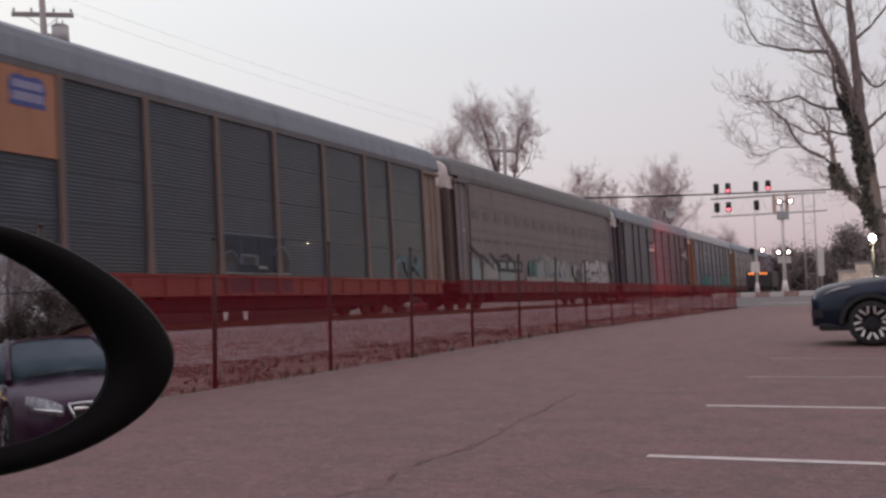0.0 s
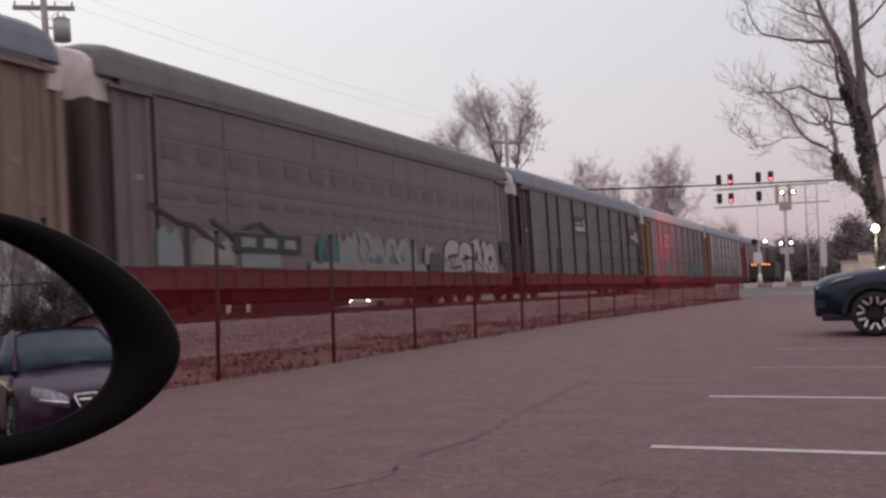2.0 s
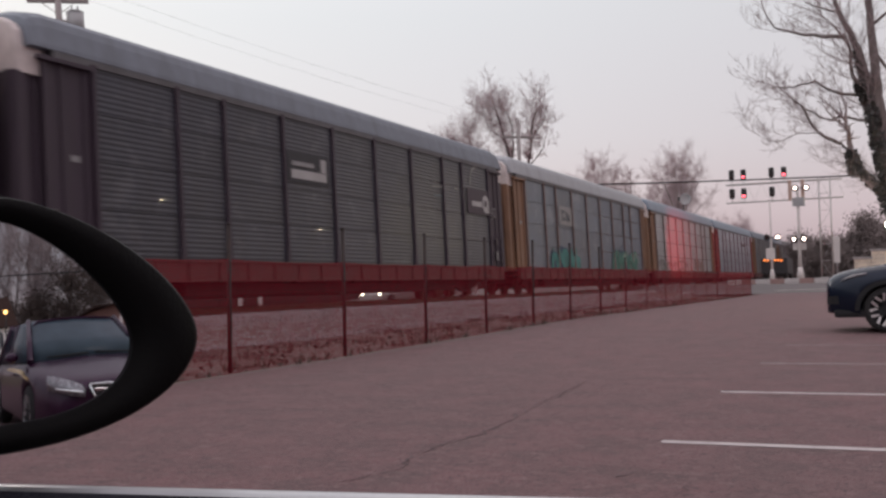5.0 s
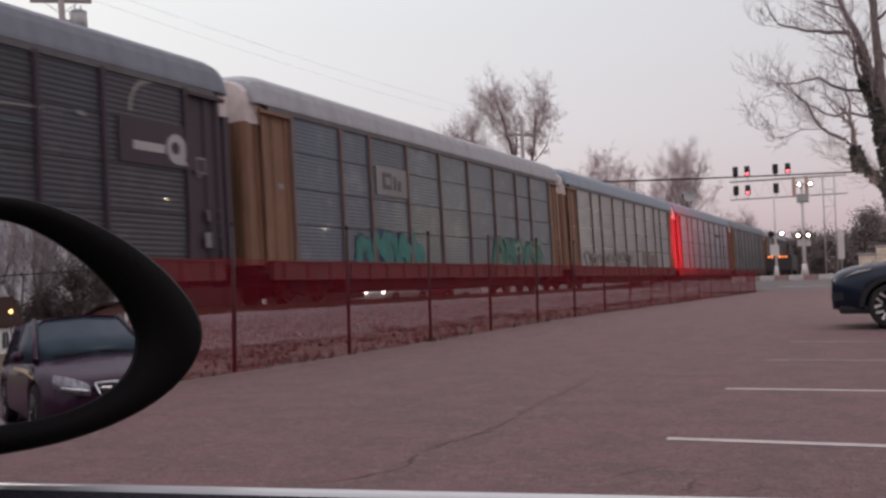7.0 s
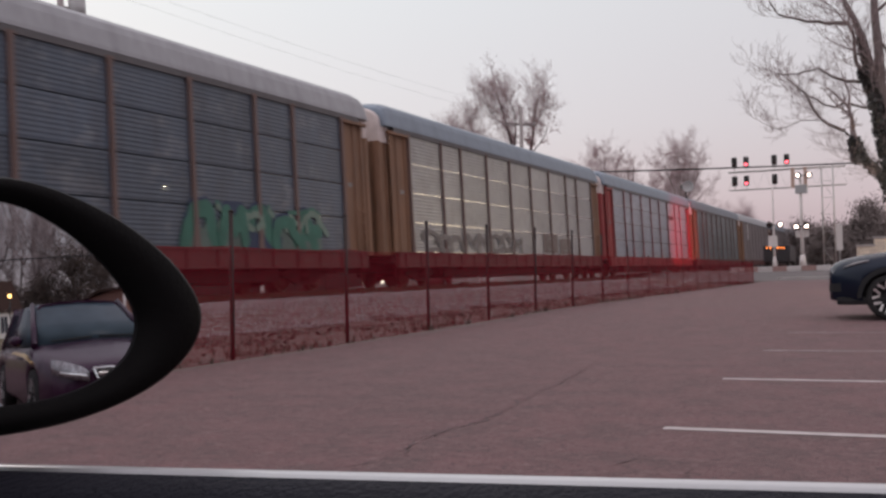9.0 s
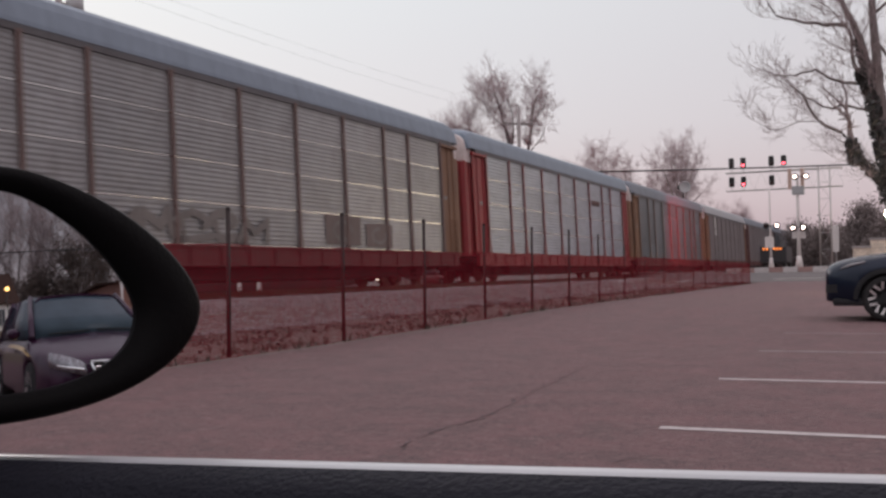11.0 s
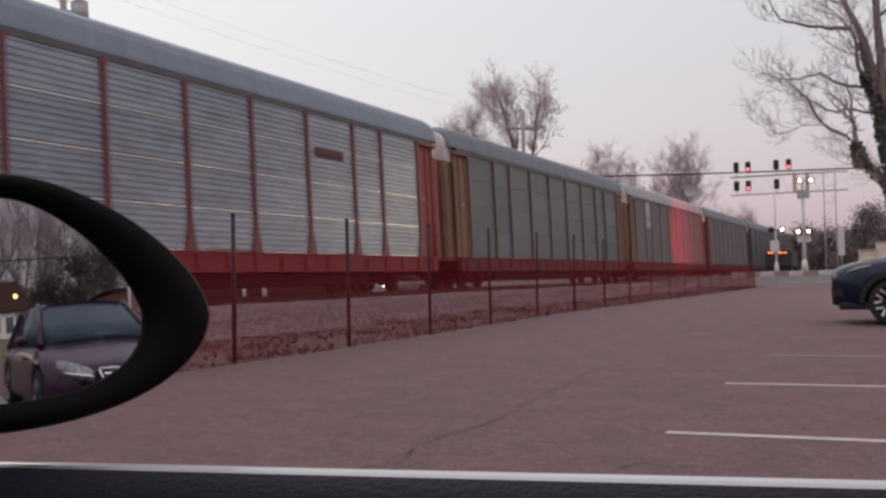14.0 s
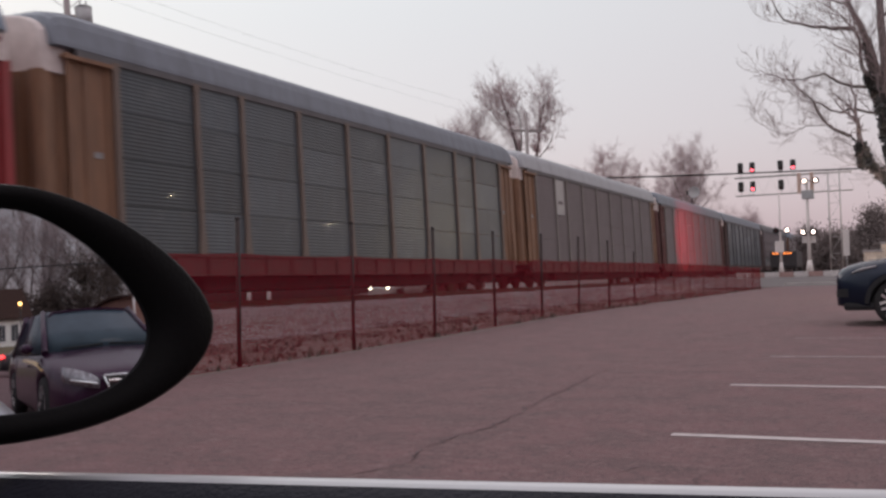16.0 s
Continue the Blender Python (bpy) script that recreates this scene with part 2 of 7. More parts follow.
M["kerb_white"] = surface("kerb_white_paint", (0.56, 0.52, 0.52), 0.8, grain=5, vary=0.15, stain=0.4, stain_color=(0.3, 0.27, 0.26), stain_scale=3)
M["bark"] = surface("grey_bark", (0.17, 0.140, 0.137), 0.95, grain=6, vary=0.4, streak=(1, 1, 0.25), bump=0.8, bump_scale=30)
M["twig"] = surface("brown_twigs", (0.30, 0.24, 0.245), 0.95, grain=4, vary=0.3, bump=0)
# distance haze and glare put into the colour, paler than the near twigs
M["far_twig"] = surface("haze_pale_twigs", (0.38, 0.285, 0.30), 0.95, grain=4, vary=0.3, bump=0)
M["ivy"] = surface("dark_ivy_leaf", (0.066, 0.064, 0.062), 0.7, grain=5, vary=0.5, bump=0)
M["hedge"] = surface("dull_evergreen", (0.135, 0.108, 0.106), 0.9, grain=0.6, vary=0.25, bump=0)
M["dark_hedge"] = surface("dark_shrub_leaf", (0.060, 0.042, 0.036), 0.9, grain=2, vary=0.5, bump=0)
M["galv"] = surface("galvanised_steel", (0.48, 0.46, 0.46), 0.5, 0.55, grain=6, vary=0.2, stain=0.2, stain_color=(0.3, 0.26, 0.24), stain_scale=2)
M["black"] = surface("matt_black", (0.012, 0.011, 0.011), 0.6, grain=10, vary=0.3, bump=0.15, bump_scale=200)
M["pole_wood"] = surface("weathered_pole_timber", (0.30, 0.265, 0.265), 0.9, grain=6, vary=0.3, streak=(6, 6, 0.4), bump=0.6, bump_scale=30)
M["can"] = surface("grey_enamel", (0.36, 0.36, 0.37), 0.5, 0.1, grain=4, vary=0.12)
M["wire"] = surface("black_cable", (0.03, 0.028, 0.03), 0.7, bump=0)


# ---------------------------------------------------------------- ground and track
def smooth01(v):
    v = min(1, max(0, v))
    return v * v * (3 - 2 * v)


def ground_z(y):
    """The lot rises slightly along the fence, then climbs to the crossing."""
    return 0.11 * smooth01((y - 12) / 14) + 0.6 * smooth01((y - 62) / 14)


FENCE_X, TRACK_X, RAIL_Z = -7.66, -17.8, 0.55


def profile_z(x, y):
    g = ground_z(y)
    if x > -7.3:
        return g - 0.02
    if x > -10.4:
        return g - 0.02 - 0.10 * smooth01((-7.3 - x) / 1.5)
    bank = g - 0.12
    top = 0.30
    if x > -14.2:
        return bank + (top - bank) * smooth01((-10.4 - x) / 3.8)
    if x > -21.6:
        return top
    return top + (0.0 - top) * smooth01((-21.6 - x) / 3.5)


def ground():
    xs = [-1500, -600, -250, -120, -60, -40, -30] + [-25.5 + 0.5 * i for i in range(9)] + [-21, -19, -17, -15.5] + [-14.4 + 0.35 * i for i in range(21)] + [-6.5, -4, 0, 6, 15, 40, 90, 200, 600, 1500]
    ys = [-1500, -600, -250, -120, -60, -30, -10, 0] + [4 + 3 * i for i in range(26)] + [84, 92, 105, 130, 170, 230, 350, 600, 1200, 2500]
    verts = [(x, y, profile_z(x, y) + (noise.noise((x * 0.9, y * 0.6, 0)) * 0.05 if -14.2 < x < -7.6 and -5 < y < 80 else 0)) for y in ys for x in xs]
    nx = len(xs)
    faces = [(j * nx + i, j * nx + i + 1, (j + 1) * nx + i + 1, (j + 1) * nx + i) for j in range(len(ys) - 1) for i in range(nx - 1)]
    ob = mesh_from("ground", verts, faces, M["soil"], smooth=True)
    tagged(ob, "dry brown winter grass and soil", "ground", kind="structure")


def strip(name, material, x0, x1, y0, y1, lift, step=1.5, label="", category="", edge=0.0):
    """A sheet that follows the lot's rise, with a ragged edge at x0 if asked."""
    n = max(2, int((y1 - y0) / step))
    verts, faces = [], []
    for k in range(n + 1):
        y = y0 + (y1 - y0) * k / n
        z = ground_z(y) + lift
        rag = edge * noise.noise((y * 0.8, 3.3, 0)) + edge * 0.5 * noise.noise((y * 2.7, 7.3, 0))
        verts += [(x0 + rag, y, z - 0.05), (x0 + rag, y, z), ((x0 + x1) / 2, y, z), (x1, y, z)]
    for k in range(n):
        a = 4 * k
        faces += [(a + i, a + i + 1, a + i + 5, a + i + 4) for i in range(3)]
    ob = mesh_from(name, verts, faces, material)
    return tagged(ob, label, category, kind="structure")


ground()
strip("parking_lot", M["asphalt"], -7.2, 60, -60, 63, 0.0, 0.5, "worn grey asphalt parking lot", "pavement", edge=0.14)


def stall_lines():
    for k, (y, x0) in enumerate(((6.205, -1.34), (9.087, -1.44), (12.25, -1.48), (15.35, -1.5), (24.3, -1.5))):
        bm = bmesh.new()
        n = 34
        for i in range(n):
            xa, xb = x0 + i * 0.16, x0 + (i + 1) * 0.16
            w = 0.05 if k < 2 else 0.035
            ja, jb = 0.006 * noise.noise((xa * 5, y, 1)), 0.006 * noise.noise((xb * 5, y, 1))
            z = ground_z(y) + 0.004
            vs = [bm.verts.new(p) for p in ((xa, y - w + ja, z), (xb, y - w + jb, z), (xb, y + w - jb, z), (xa, y + w - ja, z))]
            bm.faces.new(vs)
        bmesh.ops.remove_doubles(bm, verts=bm.verts, dist=0.0005)
        tagged(part("stall_line", bm, M["line"] if k < 2 else M["faint_line"]), "worn white painted parking stall line", "road marking", "parking stall lines", "structure")


stall_lines()


def asphalt_cracks():
    """The long jagged crack that wanders over the lot with its crumbled edge, and a few short ones."""
    rng = random.Random(5)
    runs = (([(-2.62, 4.2), (-2.55, 4.7), (-2.50, 4.95), (-2.60, 5.5), (-2.60, 5.9), (-2.54, 6.15), (-2.58, 6.9), (-2.70, 7.8), (-2.78, 8.9), (-2.92, 10.6)], 0.014, 1), ([(-0.98, 4.6), (-0.92, 5.05), (-0.8, 5.4)], 0.006, 4),
            ([(-4.25, 7.0), (-4.12, 7.25), (-4.02, 7.5)], 0.008, 6), ([(-1.84, 5.6), (-1.8, 5.95)], 0.007, 7), ([(-0.7, 4.7), (-0.64, 5.0)], 0.006, 8), ([(-1.36, 4.9), (-1.2, 5.3)], 0.007, 9))
    for way, w, seed in runs:
        crack, crumble = bmesh.new(), bmesh.new()
        pts = [Vector(p) for p in way]
        line = []
        for a, b in zip(pts, pts[1:]):
            n = max(2, int((b - a).length / 0.05))
            line += [a.lerp(b, k / n) for k in range(n)]
        line.append(pts[-1])
        total = len(line) - 1
        prev = prev2 = None
        for k, p in enumerate(line):
            q = line[min(k + 1, total)] - line[max(k - 1, 0)]
            side = Vector((-q.y, q.x)).normalized()
            p = p + side * (0.10 * noise.noise((k * 0.11, seed, 0)) + 0.07 * noise.noise((k * 0.43, seed, 5)) + 0.016 * rng.uniform(-1, 1))
            fade = min(1.0, 3 * k / total + 0.15, 3 * (1 - k / total) + 0.15)
            ww = w * fade * max(0.01, 0.02 + 1.7 * noise.noise((k * 0.19, seed, 9)) + 1.2 * rng.random() ** 4)
            wl, wr = (w * fade * max(0.05, 0.3 + 2.4 * noise.noise((k * 0.21, seed, d)) + 0.9 * rng.random() ** 2) for d in (2, 7))
            z = ground_z(p.y) + 0.0025
            cur = (crack.verts.new((*(p + side * ww / 2), z + 0.002)), crack.verts.new((*(p - side * ww / 2), z + 0.002)))
            cur2 = (crumble.verts.new((*(p + side * wl), z)), crumble.verts.new((*(p - side * wr), z)))
            if prev:
                crack.faces.new((prev[0], cur[0], cur[1], prev[1]))
                crumble.faces.new((prev2[0], cur2[0], cur2[1], prev2[1]))
            prev, prev2 = cur, cur2
        ob = tagged(part("asphalt_crack", crack, M["crack"]), "dark ragged crack in worn asphalt", "crack", "asphalt cracks", "structure")
        part("crumbled_edge", crumble, M["crumble"], ob, "crumbled darker asphalt along the crack")


asphalt_cracks()


def track():
    root = tagged(empty("railway_track"), "steel rails on dark ties in pale gravel ballast", "railway track", kind="structure")
    bm = bmesh.new()
    # ballast shoulder as a long bank
    prof = [(-4.0, 0.2), (-2.55, RAIL_Z - 0.14), (2.55, RAIL_Z - 0.14), (3.9, 0.24), (5.6, 0.02)]
    ys = [-160, -60] + [0 + 0.6 * i for i in range(130)] + [90, 110, 150, 220, 400]
    rows = []
    for y in ys:
        rows.append([Vector((TRACK_X + x, y, z + (0.045 * noise.noise((x * 2, y * 1.3, 2)) if 0 < i < 4 else 0) + ground_z(y) * (1 if i == 4 else 0.0))) for i, (x, z) in enumerate(prof)])
    vr = loft(bm, rows, close=False, caps=False)
    part("ballast", bm, M["ballast"], root)
    bm = bmesh.new()
    for k in range(-60, 220):
        box(bm, TRACK_X - 1.3, TRACK_X + 1.3, k * 0.55 - 0.11, k * 0.55 + 0.11, RAIL_Z - 0.3, RAIL_Z - 0.135)
    tagged(part("ties", bm, M["tie"], root), kind="stuff")
    for s in (-0.72, 0.72):
        bm = bmesh.new()
        x = TRACK_X + s
        box(bm, x - 0.07, x + 0.07, -160, 400, RAIL_Z - 0.15, RAIL_Z - 0.13)
        box(bm, x - 0.012, x + 0.012, -160, 400, RAIL_Z - 0.13, RAIL_Z - 0.04)
        box(bm, x - 0.035, x + 0.035, -160, 400, RAIL_Z - 0.04, RAIL_Z)
        part("rail", bm, M["rail"], root)


track()


def stones_and_tufts():
    rng = random.Random(11)
    verts, faces = [], []
    for k in range(9000):
        y = 6 + 50 * rng.random() ** 1.4
        x = rng.uniform(-14.9, -10.9)
        r = rng.uniform(0.025, 0.07)
        z = max(profile_z(x, y), 0.0)
        d = x - TRACK_X
        if d < 3.9:
            z = max(z, RAIL_Z - 0.14 + (0.24 - RAIL_Z + 0.14) * max(0, (d - 2.55) / 1.35))
        else:
            z = max(z, 0.24 + (0.02 + ground_z(y) - 0.24) * (d - 3.9) / 1.7)
        b = len(verts)
        for c in ((-1, -1, -0.6), (1, -1, -0.6), (1, 1, -0.6), (-1, 1, -0.6), (-0.6, -0.5, 0.7), (0.7, -0.6, 0.6), (0.5, 0.6, 0.75), (-0.6, 0.6, 0.6)):
            verts.append((x + c[0] * r * rng.uniform(0.6, 1), y + c[1] * r * rng.uniform(0.6, 1), z + c[2] * r * 0.8))
        faces += [(b, b + 1, b + 5, b + 4), (b + 1, b + 2, b + 6, b + 5), (b + 2, b + 3, b + 7, b + 6), (b + 3, b, b + 4, b + 7), (b + 4, b + 5, b + 6, b + 7)]
    m = surface("loose_stone", (0.285, 0.245, 0.255), 0.95, grain=9, vary=0.35, bump=0.3)
    tagged(mesh_from("loose_stones", verts, faces, m), "loose pale gravel along the railway bank", "gravel", kind="stuff")
    verts, faces = [], []
    for k in range(3000):
        y = 5 + 56 * rng.random() ** 1.3
        x = -7.5 - 3.6 * rng.random() ** 1.5
        if noise.noise((x * 0.8, y * 0.5, 9)) < -0.12:
            continue
        h = rng.uniform(0.05, 0.17) * (1 + noise.noise((x, y * 0.7, 4)))
        z = profile_z(x, y) - 0.02
        for i in range(4):
            a, b0 = rng.uniform(0, 6.28), len(verts)
            dx, dy = math.cos(a), math.sin(a)
            w = 0.012
            ln = h * rng.uniform(0.2, 0.8)
            verts += [(x - dy * w, y + dx * w, z), (x + dy * w, y - dx * w, z), (x + dx * ln, y + dy * ln, z + h * rng.uniform(0.6, 1.0))]
            faces.append((b0, b0 + 1, b0 + 2))
    litter_v, litter_f = [], []
    for k in range(9000):
        y = 6 + 46 * rng.random() ** 1.3
        x = -7.9 - 3.6 * rng.random()
        n = noise.noise((x * 1.1, y * 0.55, 21)) + 0.45 * noise.noise((x * 3.1, y * 1.7, 5)) - 0.5 * abs((x + 10.4) / 1.5) + 0.06
        if n < 0.0:
            continue
        z = profile_z(x, y) + 0.015 + 0.06 * rng.random()
        if x - TRACK_X < 5.6:
            z = max(z, 0.24 + (0.02 + ground_z(y) - 0.24) * max(0, x - TRACK_X - 3.9) / 1.7 + 0.03)
        r, a, t = rng.uniform(0.03, 0.075), rng.uniform(0, 6.28), rng.uniform(-0.03, 0.05)
        b0 = len(litter_v)
        litter_v += [(x + math.cos(a) * r, y + math.sin(a) * r, z + t), (x - math.sin(a) * r * 0.7, y + math.cos(a) * r * 0.7, z), (x - math.cos(a) * r, y - math.sin(a) * r, z + 0.03), (x + math.sin(a) * r * 0.7, y - math.cos(a) * r * 0.7, z + 0.01)]
        litter_f.append((b0, b0 + 1, b0 + 2, b0 + 3))
    tagged(mesh_from("leaf_litter", litter_v, litter_f, surface("dead_leaves", (0.072, 0.046, 0.043), 0.95, grain=3, vary=0.5, bump=0)), "dark dead leaves strewn along the bank", "leaves", kind="stuff")
    m = surface("dry_grass_blade", (0.105, 0.078, 0.066), 0.9, grain=2, vary=0.5, bump=0)
    tagged(mesh_from("dry_grass", verts, faces, m), "dry brown grass tufts along the fence", "grass", kind="stuff")


stones_and_tufts()


# ---------------------------------------------------------------- fence with red netting
def fence():
    root = tagged(empty("netting_fence"), "dark steel posts carrying sagging red plastic netting", "fence")
    bm = bmesh.new()
    tube(bm, (0, 0, -0.1), (0, 0, 1.88), 0.028, n=10)
    tube(bm, (0, 0, 1.88), (0, 0, 1.91), 0.036, 0.02, n=10)
    first = part("post", bm, M["post"], root)
    rng = random.Random(3)
    ys = [10.57 + 2.9 * i for i in range(-4, 18)]
    for k, y in enumerate(ys):
        m = pose(FENCE_X, y, ground_z(y) - (0.06 if y < 11 else 0), rng.uniform(-0.8, 0.8), rng.uniform(-0.2, 1.2), 0) @ Matrix.Diagonal((1 - 0.45 * smooth01((y - 27) / 8), 1 - 0.45 * smooth01((y - 27) / 8), 1 - 0.32 * smooth01((y - 27) / 8), 1))
        if k == 0:
            first.matrix_basis = m
        else:
            share("post", first, root, m)
    for k, (ya, yb) in enumerate(zip(ys, ys[1:])):
        verts, faces = [], []

        def strand(p, q, w):
            """A flat plastic band with a little thickness, from p to q."""
            p, q = Vector(p), Vector(q)
            n = (q - p).cross(Vector((1, 0, 0))).normalized() * w / 2
            t = Vector((0.0004, 0, 0))
            b = len(verts)
            for s in (p, q):
                verts.extend([s + n - t, s - n - t, s - n + t, s + n + t])
            faces.extend([(b, b + 1, b + 5, b + 4), (b + 1, b + 2, b + 6, b + 5), (b + 2, b + 3, b + 7, b + 6), (b + 3, b, b + 4, b + 7)])

        def top(y):
            u = (y - ya) / (yb - ya)
            h = 1.42 - 0.10 * smooth01((y - 8) / 20) - 0.14 * smooth01((y - 28) / 34)
            return h - 0.03 * 4 * u * (1 - u)

        n = 110
        xo = lambda y, v: FENCE_X + 0.03 + 0.02 * noise.noise((y * 1.2, v * 2, 3))
        for i in range(n):
            y = ya + (yb - ya) * i / n
            g, h = ground_z(y) - 0.03, top(y)
            for j in range(3):
                za, zb = g + h * j / 3, g + h * (j + 1) / 3
                strand((xo(y, za), y, za), (xo(y, zb), y, zb), 0.0068)
        rows = 44
        for j in range(rows + 1):
            for i in range(8):
                y0, y1 = ya + (yb - ya) * i / 8, ya + (yb - ya) * (i + 1) / 8
                z0, z1 = ground_z(y0) - 0.03 + top(y0) * j / rows, ground_z(y1) - 0.03 + top(y1) * j / rows
                z0, z1 = (z + 0.011 * noise.noise((y * 1.7, j * 0.9, 4)) for y, z in ((y0, z0), (y1, z1)))
                strand((xo(y0, z0), y0, z0), (xo(y1, z1), y1, z1), 0.011 if j in (0, rows) else 0.0066)
        mesh_from("net_panel", verts, faces, M["net"], root)


fence()


# ---------------------------------------------------------------- the freight train
CAR, SPEED, START = 28.9, 10.47, 24.15
STAKES = (-12.0, -9.1, -7.15, -4.3, -1.425, 1.425, 4.3, 7.15, 9.1, 12.0)
SILL, EAVE = 1.20, 5.66          # above the rail
HALF = 1.6


def paint(name, color, rough=0.42, metal=0.0, grime=0.5, random=0.0, scuff=0.0, coat=0.0):
    return surface(name, color, rough, metal, grain=3.5, vary=0.22, stain=grime, stain_color=(0.035, 0.028, 0.026), stain_scale=0.9,
                   streak=(1.5, 1.5, 0.35), bump=0.0 if coat else 0.15, bump_scale=25, random=random, scuff=scuff, coat=coat)


def panel_mesh(name, width, height, ribs, depth, material, gap=0.012, lip=None):
    """A pressed side sheet with level ribs, its lower edge at z = 0 and its face to +x."""
    verts, faces = [], []
    zs = [(0.0, -0.02), (0.0, 0.0)]
    pitch = (height - 0.03 - gap) / ribs
    for k in range(ribs):
        z = 0.02 + k * pitch
        zs += [(z + 0.18 * pitch, 0.0), (z + 0.32 * pitch, depth), (z + 0.68 * pitch, depth), (z + 0.82 * pitch, 0.0)]
    zs += [(height - gap, 0.0), (height - gap, -0.02)]
    for z, x in zs:
        verts += [(x, -width / 2, z), (x, width / 2, z)]
    for k in range(len(zs) - 1):
        faces.append((2 * k, 2 * k + 1, 2 * k + 3, 2 * k + 2))
    plain = len(faces)
    if lip:
        # flat polished seam strip along the lower edge
        for x, z in ((0.0, -0.012), (depth + 0.006, -0.012), (depth + 0.006, 0.024), (0.0, 0.024)):
            verts += [(x, -width / 2, z), (x, width / 2, z)]
        b = 2 * len(zs)
        faces += [(b + 2 * k, b + 2 * k + 1, b + 2 * k + 3, b + 2 * k + 2) for k in range(3)]
    me = bpy.data.meshes.new(name)
    me.from_pydata(verts, [], faces)
    me.materials.append(material)
    if lip:
        me.materials.append(lip)
        for p in me.polygons[plain:]:
            p.material_index = 1
    return me


def ribbon(bm, pts, w, x, step=0.0003):
    """A sprayed stroke: flat pieces with round ends along pts, each a hair above the one before it."""
    k = 0
    for (ya, za), (yb, zb) in zip(pts, pts[1:]):
        d = Vector((yb - ya, zb - za))
        if d.length < 1e-6:
            continue
        d.normalize()
        nx, nz = -d.y * w / 2, d.x * w / 2
        xx = x + step * k
        bm.faces.new([bm.verts.new(p) for p in ((xx, ya + nx, za + nz), (xx, ya - nx, za - nz), (xx, yb - nx, zb - nz), (xx, yb + nx, zb + nz))])
        k += 1
        for cy, cz in ((ya, za), (yb, zb)):
            xx = x + step * k
            bm.faces.new([bm.verts.new((xx, cy + w / 2 * math.cos(2 * math.pi * i / 10), cz + w / 2 * math.sin(2 * math.pi * i / 10))) for i in range(10)])
            k += 1
    return bm


def arc(cy, cz, ry, rz, a0, a1, n=7):
    return [(cy + ry * math.cos(radians(a0 + (a1 - a0) * k / n)), cz + rz * math.sin(radians(a0 + (a1 - a0) * k / n))) for k in range(n + 1)]


# throw-up shapes in a unit square, none of them a letter that can be read
GLYPHS = (
    ([(0.05, 0.0), (0.12, 0.55)] + arc(0.40, 0.6, 0.27, 0.34, 175, 20) + [(0.72, 0.3), (0.95, 0.0)],),
    ([(0.0, 0.1), (0.22, 0.55), (0.30, 1.0), (0.48, 0.6), (0.62, 0.05)], [(0.3, 0.35), (0.9, 0.5)]),
    ([(0.12, 0.1), (0.22, 0.9), (0.55, 0.35), (0.8, 0.95), (0.85, 0.1)],),
    (arc(0.45, 0.62, 0.34, 0.30, 200, -30, 8), [(0.2, 0.55), (0.35, 0.0), (0.9, 0.12)]),
    ([(0.1, 0.95), (0.32, 0.7), (0.22, 0.3), (0.5, 0.02)], arc(0.62, 0.45, 0.26, 0.42, 120, -60, 7)),
)


def graffiti(root, seed, y0, z0, width, height, fill, edge, letters=5, fat=0.30, outline=True, inner=True):
    """Sprayed throw-up: fat overlapping strokes, edged darker over their tops, each a few millimetres thick."""
    rng = random.Random(seed)
    cell = width / letters
    for k in range(letters):
        glyph = GLYPHS[rng.randrange(len(GLYPHS))]
        lean, sy, sz = rng.uniform(-0.1, 0.35), cell * rng.uniform(1.05, 1.4), height * rng.uniform(0.75, 1.05)
        dz = rng.uniform(-0.05, 0.06) * height
        wob = [rng.uniform(-0.07, 0.07) for _ in range(40)]

        def put(u, v, i):
            return (y0 + cell * k + (u - 0.1 + wob[i % 40]) * sy + lean * (v - 0.5) * cell * 0.5, max(z0 - 0.02, z0 + dz + (v + wob[(i + 17) % 40]) * sz))
        w = fat * min(cell, height) * rng.uniform(0.85, 1.2)
        base = HALF + 0.044 + 0.03 * (k % 2)
        bm = bmesh.new()
        for g in glyph:
            ribbon(bm, [put(u, v, i) for i, (u, v) in enumerate(g)], w, base + 0.008)
        letter = part("graffiti_letter", bm, fill, root, "sprayed graffiti shape, not readable")
        if not outline:
            continue
        bm = bmesh.new()
        for g in glyph:
            top = [(u, v, i) for i, (u, v) in enumerate(g) if v > 0.45]
            if len(top) > 1:
                ribbon(bm, [(p[0] - 0.03, p[1] + 0.09) for p in (put(*q) for q in top)], w * 0.95, base)
        if bm.verts:
            part("letter_shadow", bm, edge, letter)
        bm = bmesh.new()
        for g in glyph:
            low = [(u + 0.06, v, i) for i, (u, v) in enumerate(g) if v < 0.62]
            if inner and len(low) > 1:
                ribbon(bm, [put(*q) for q in low], w * 0.16, base + 0.018, 0.0001)
        if bm.verts:
            part("letter_stroke", bm, edge, letter)


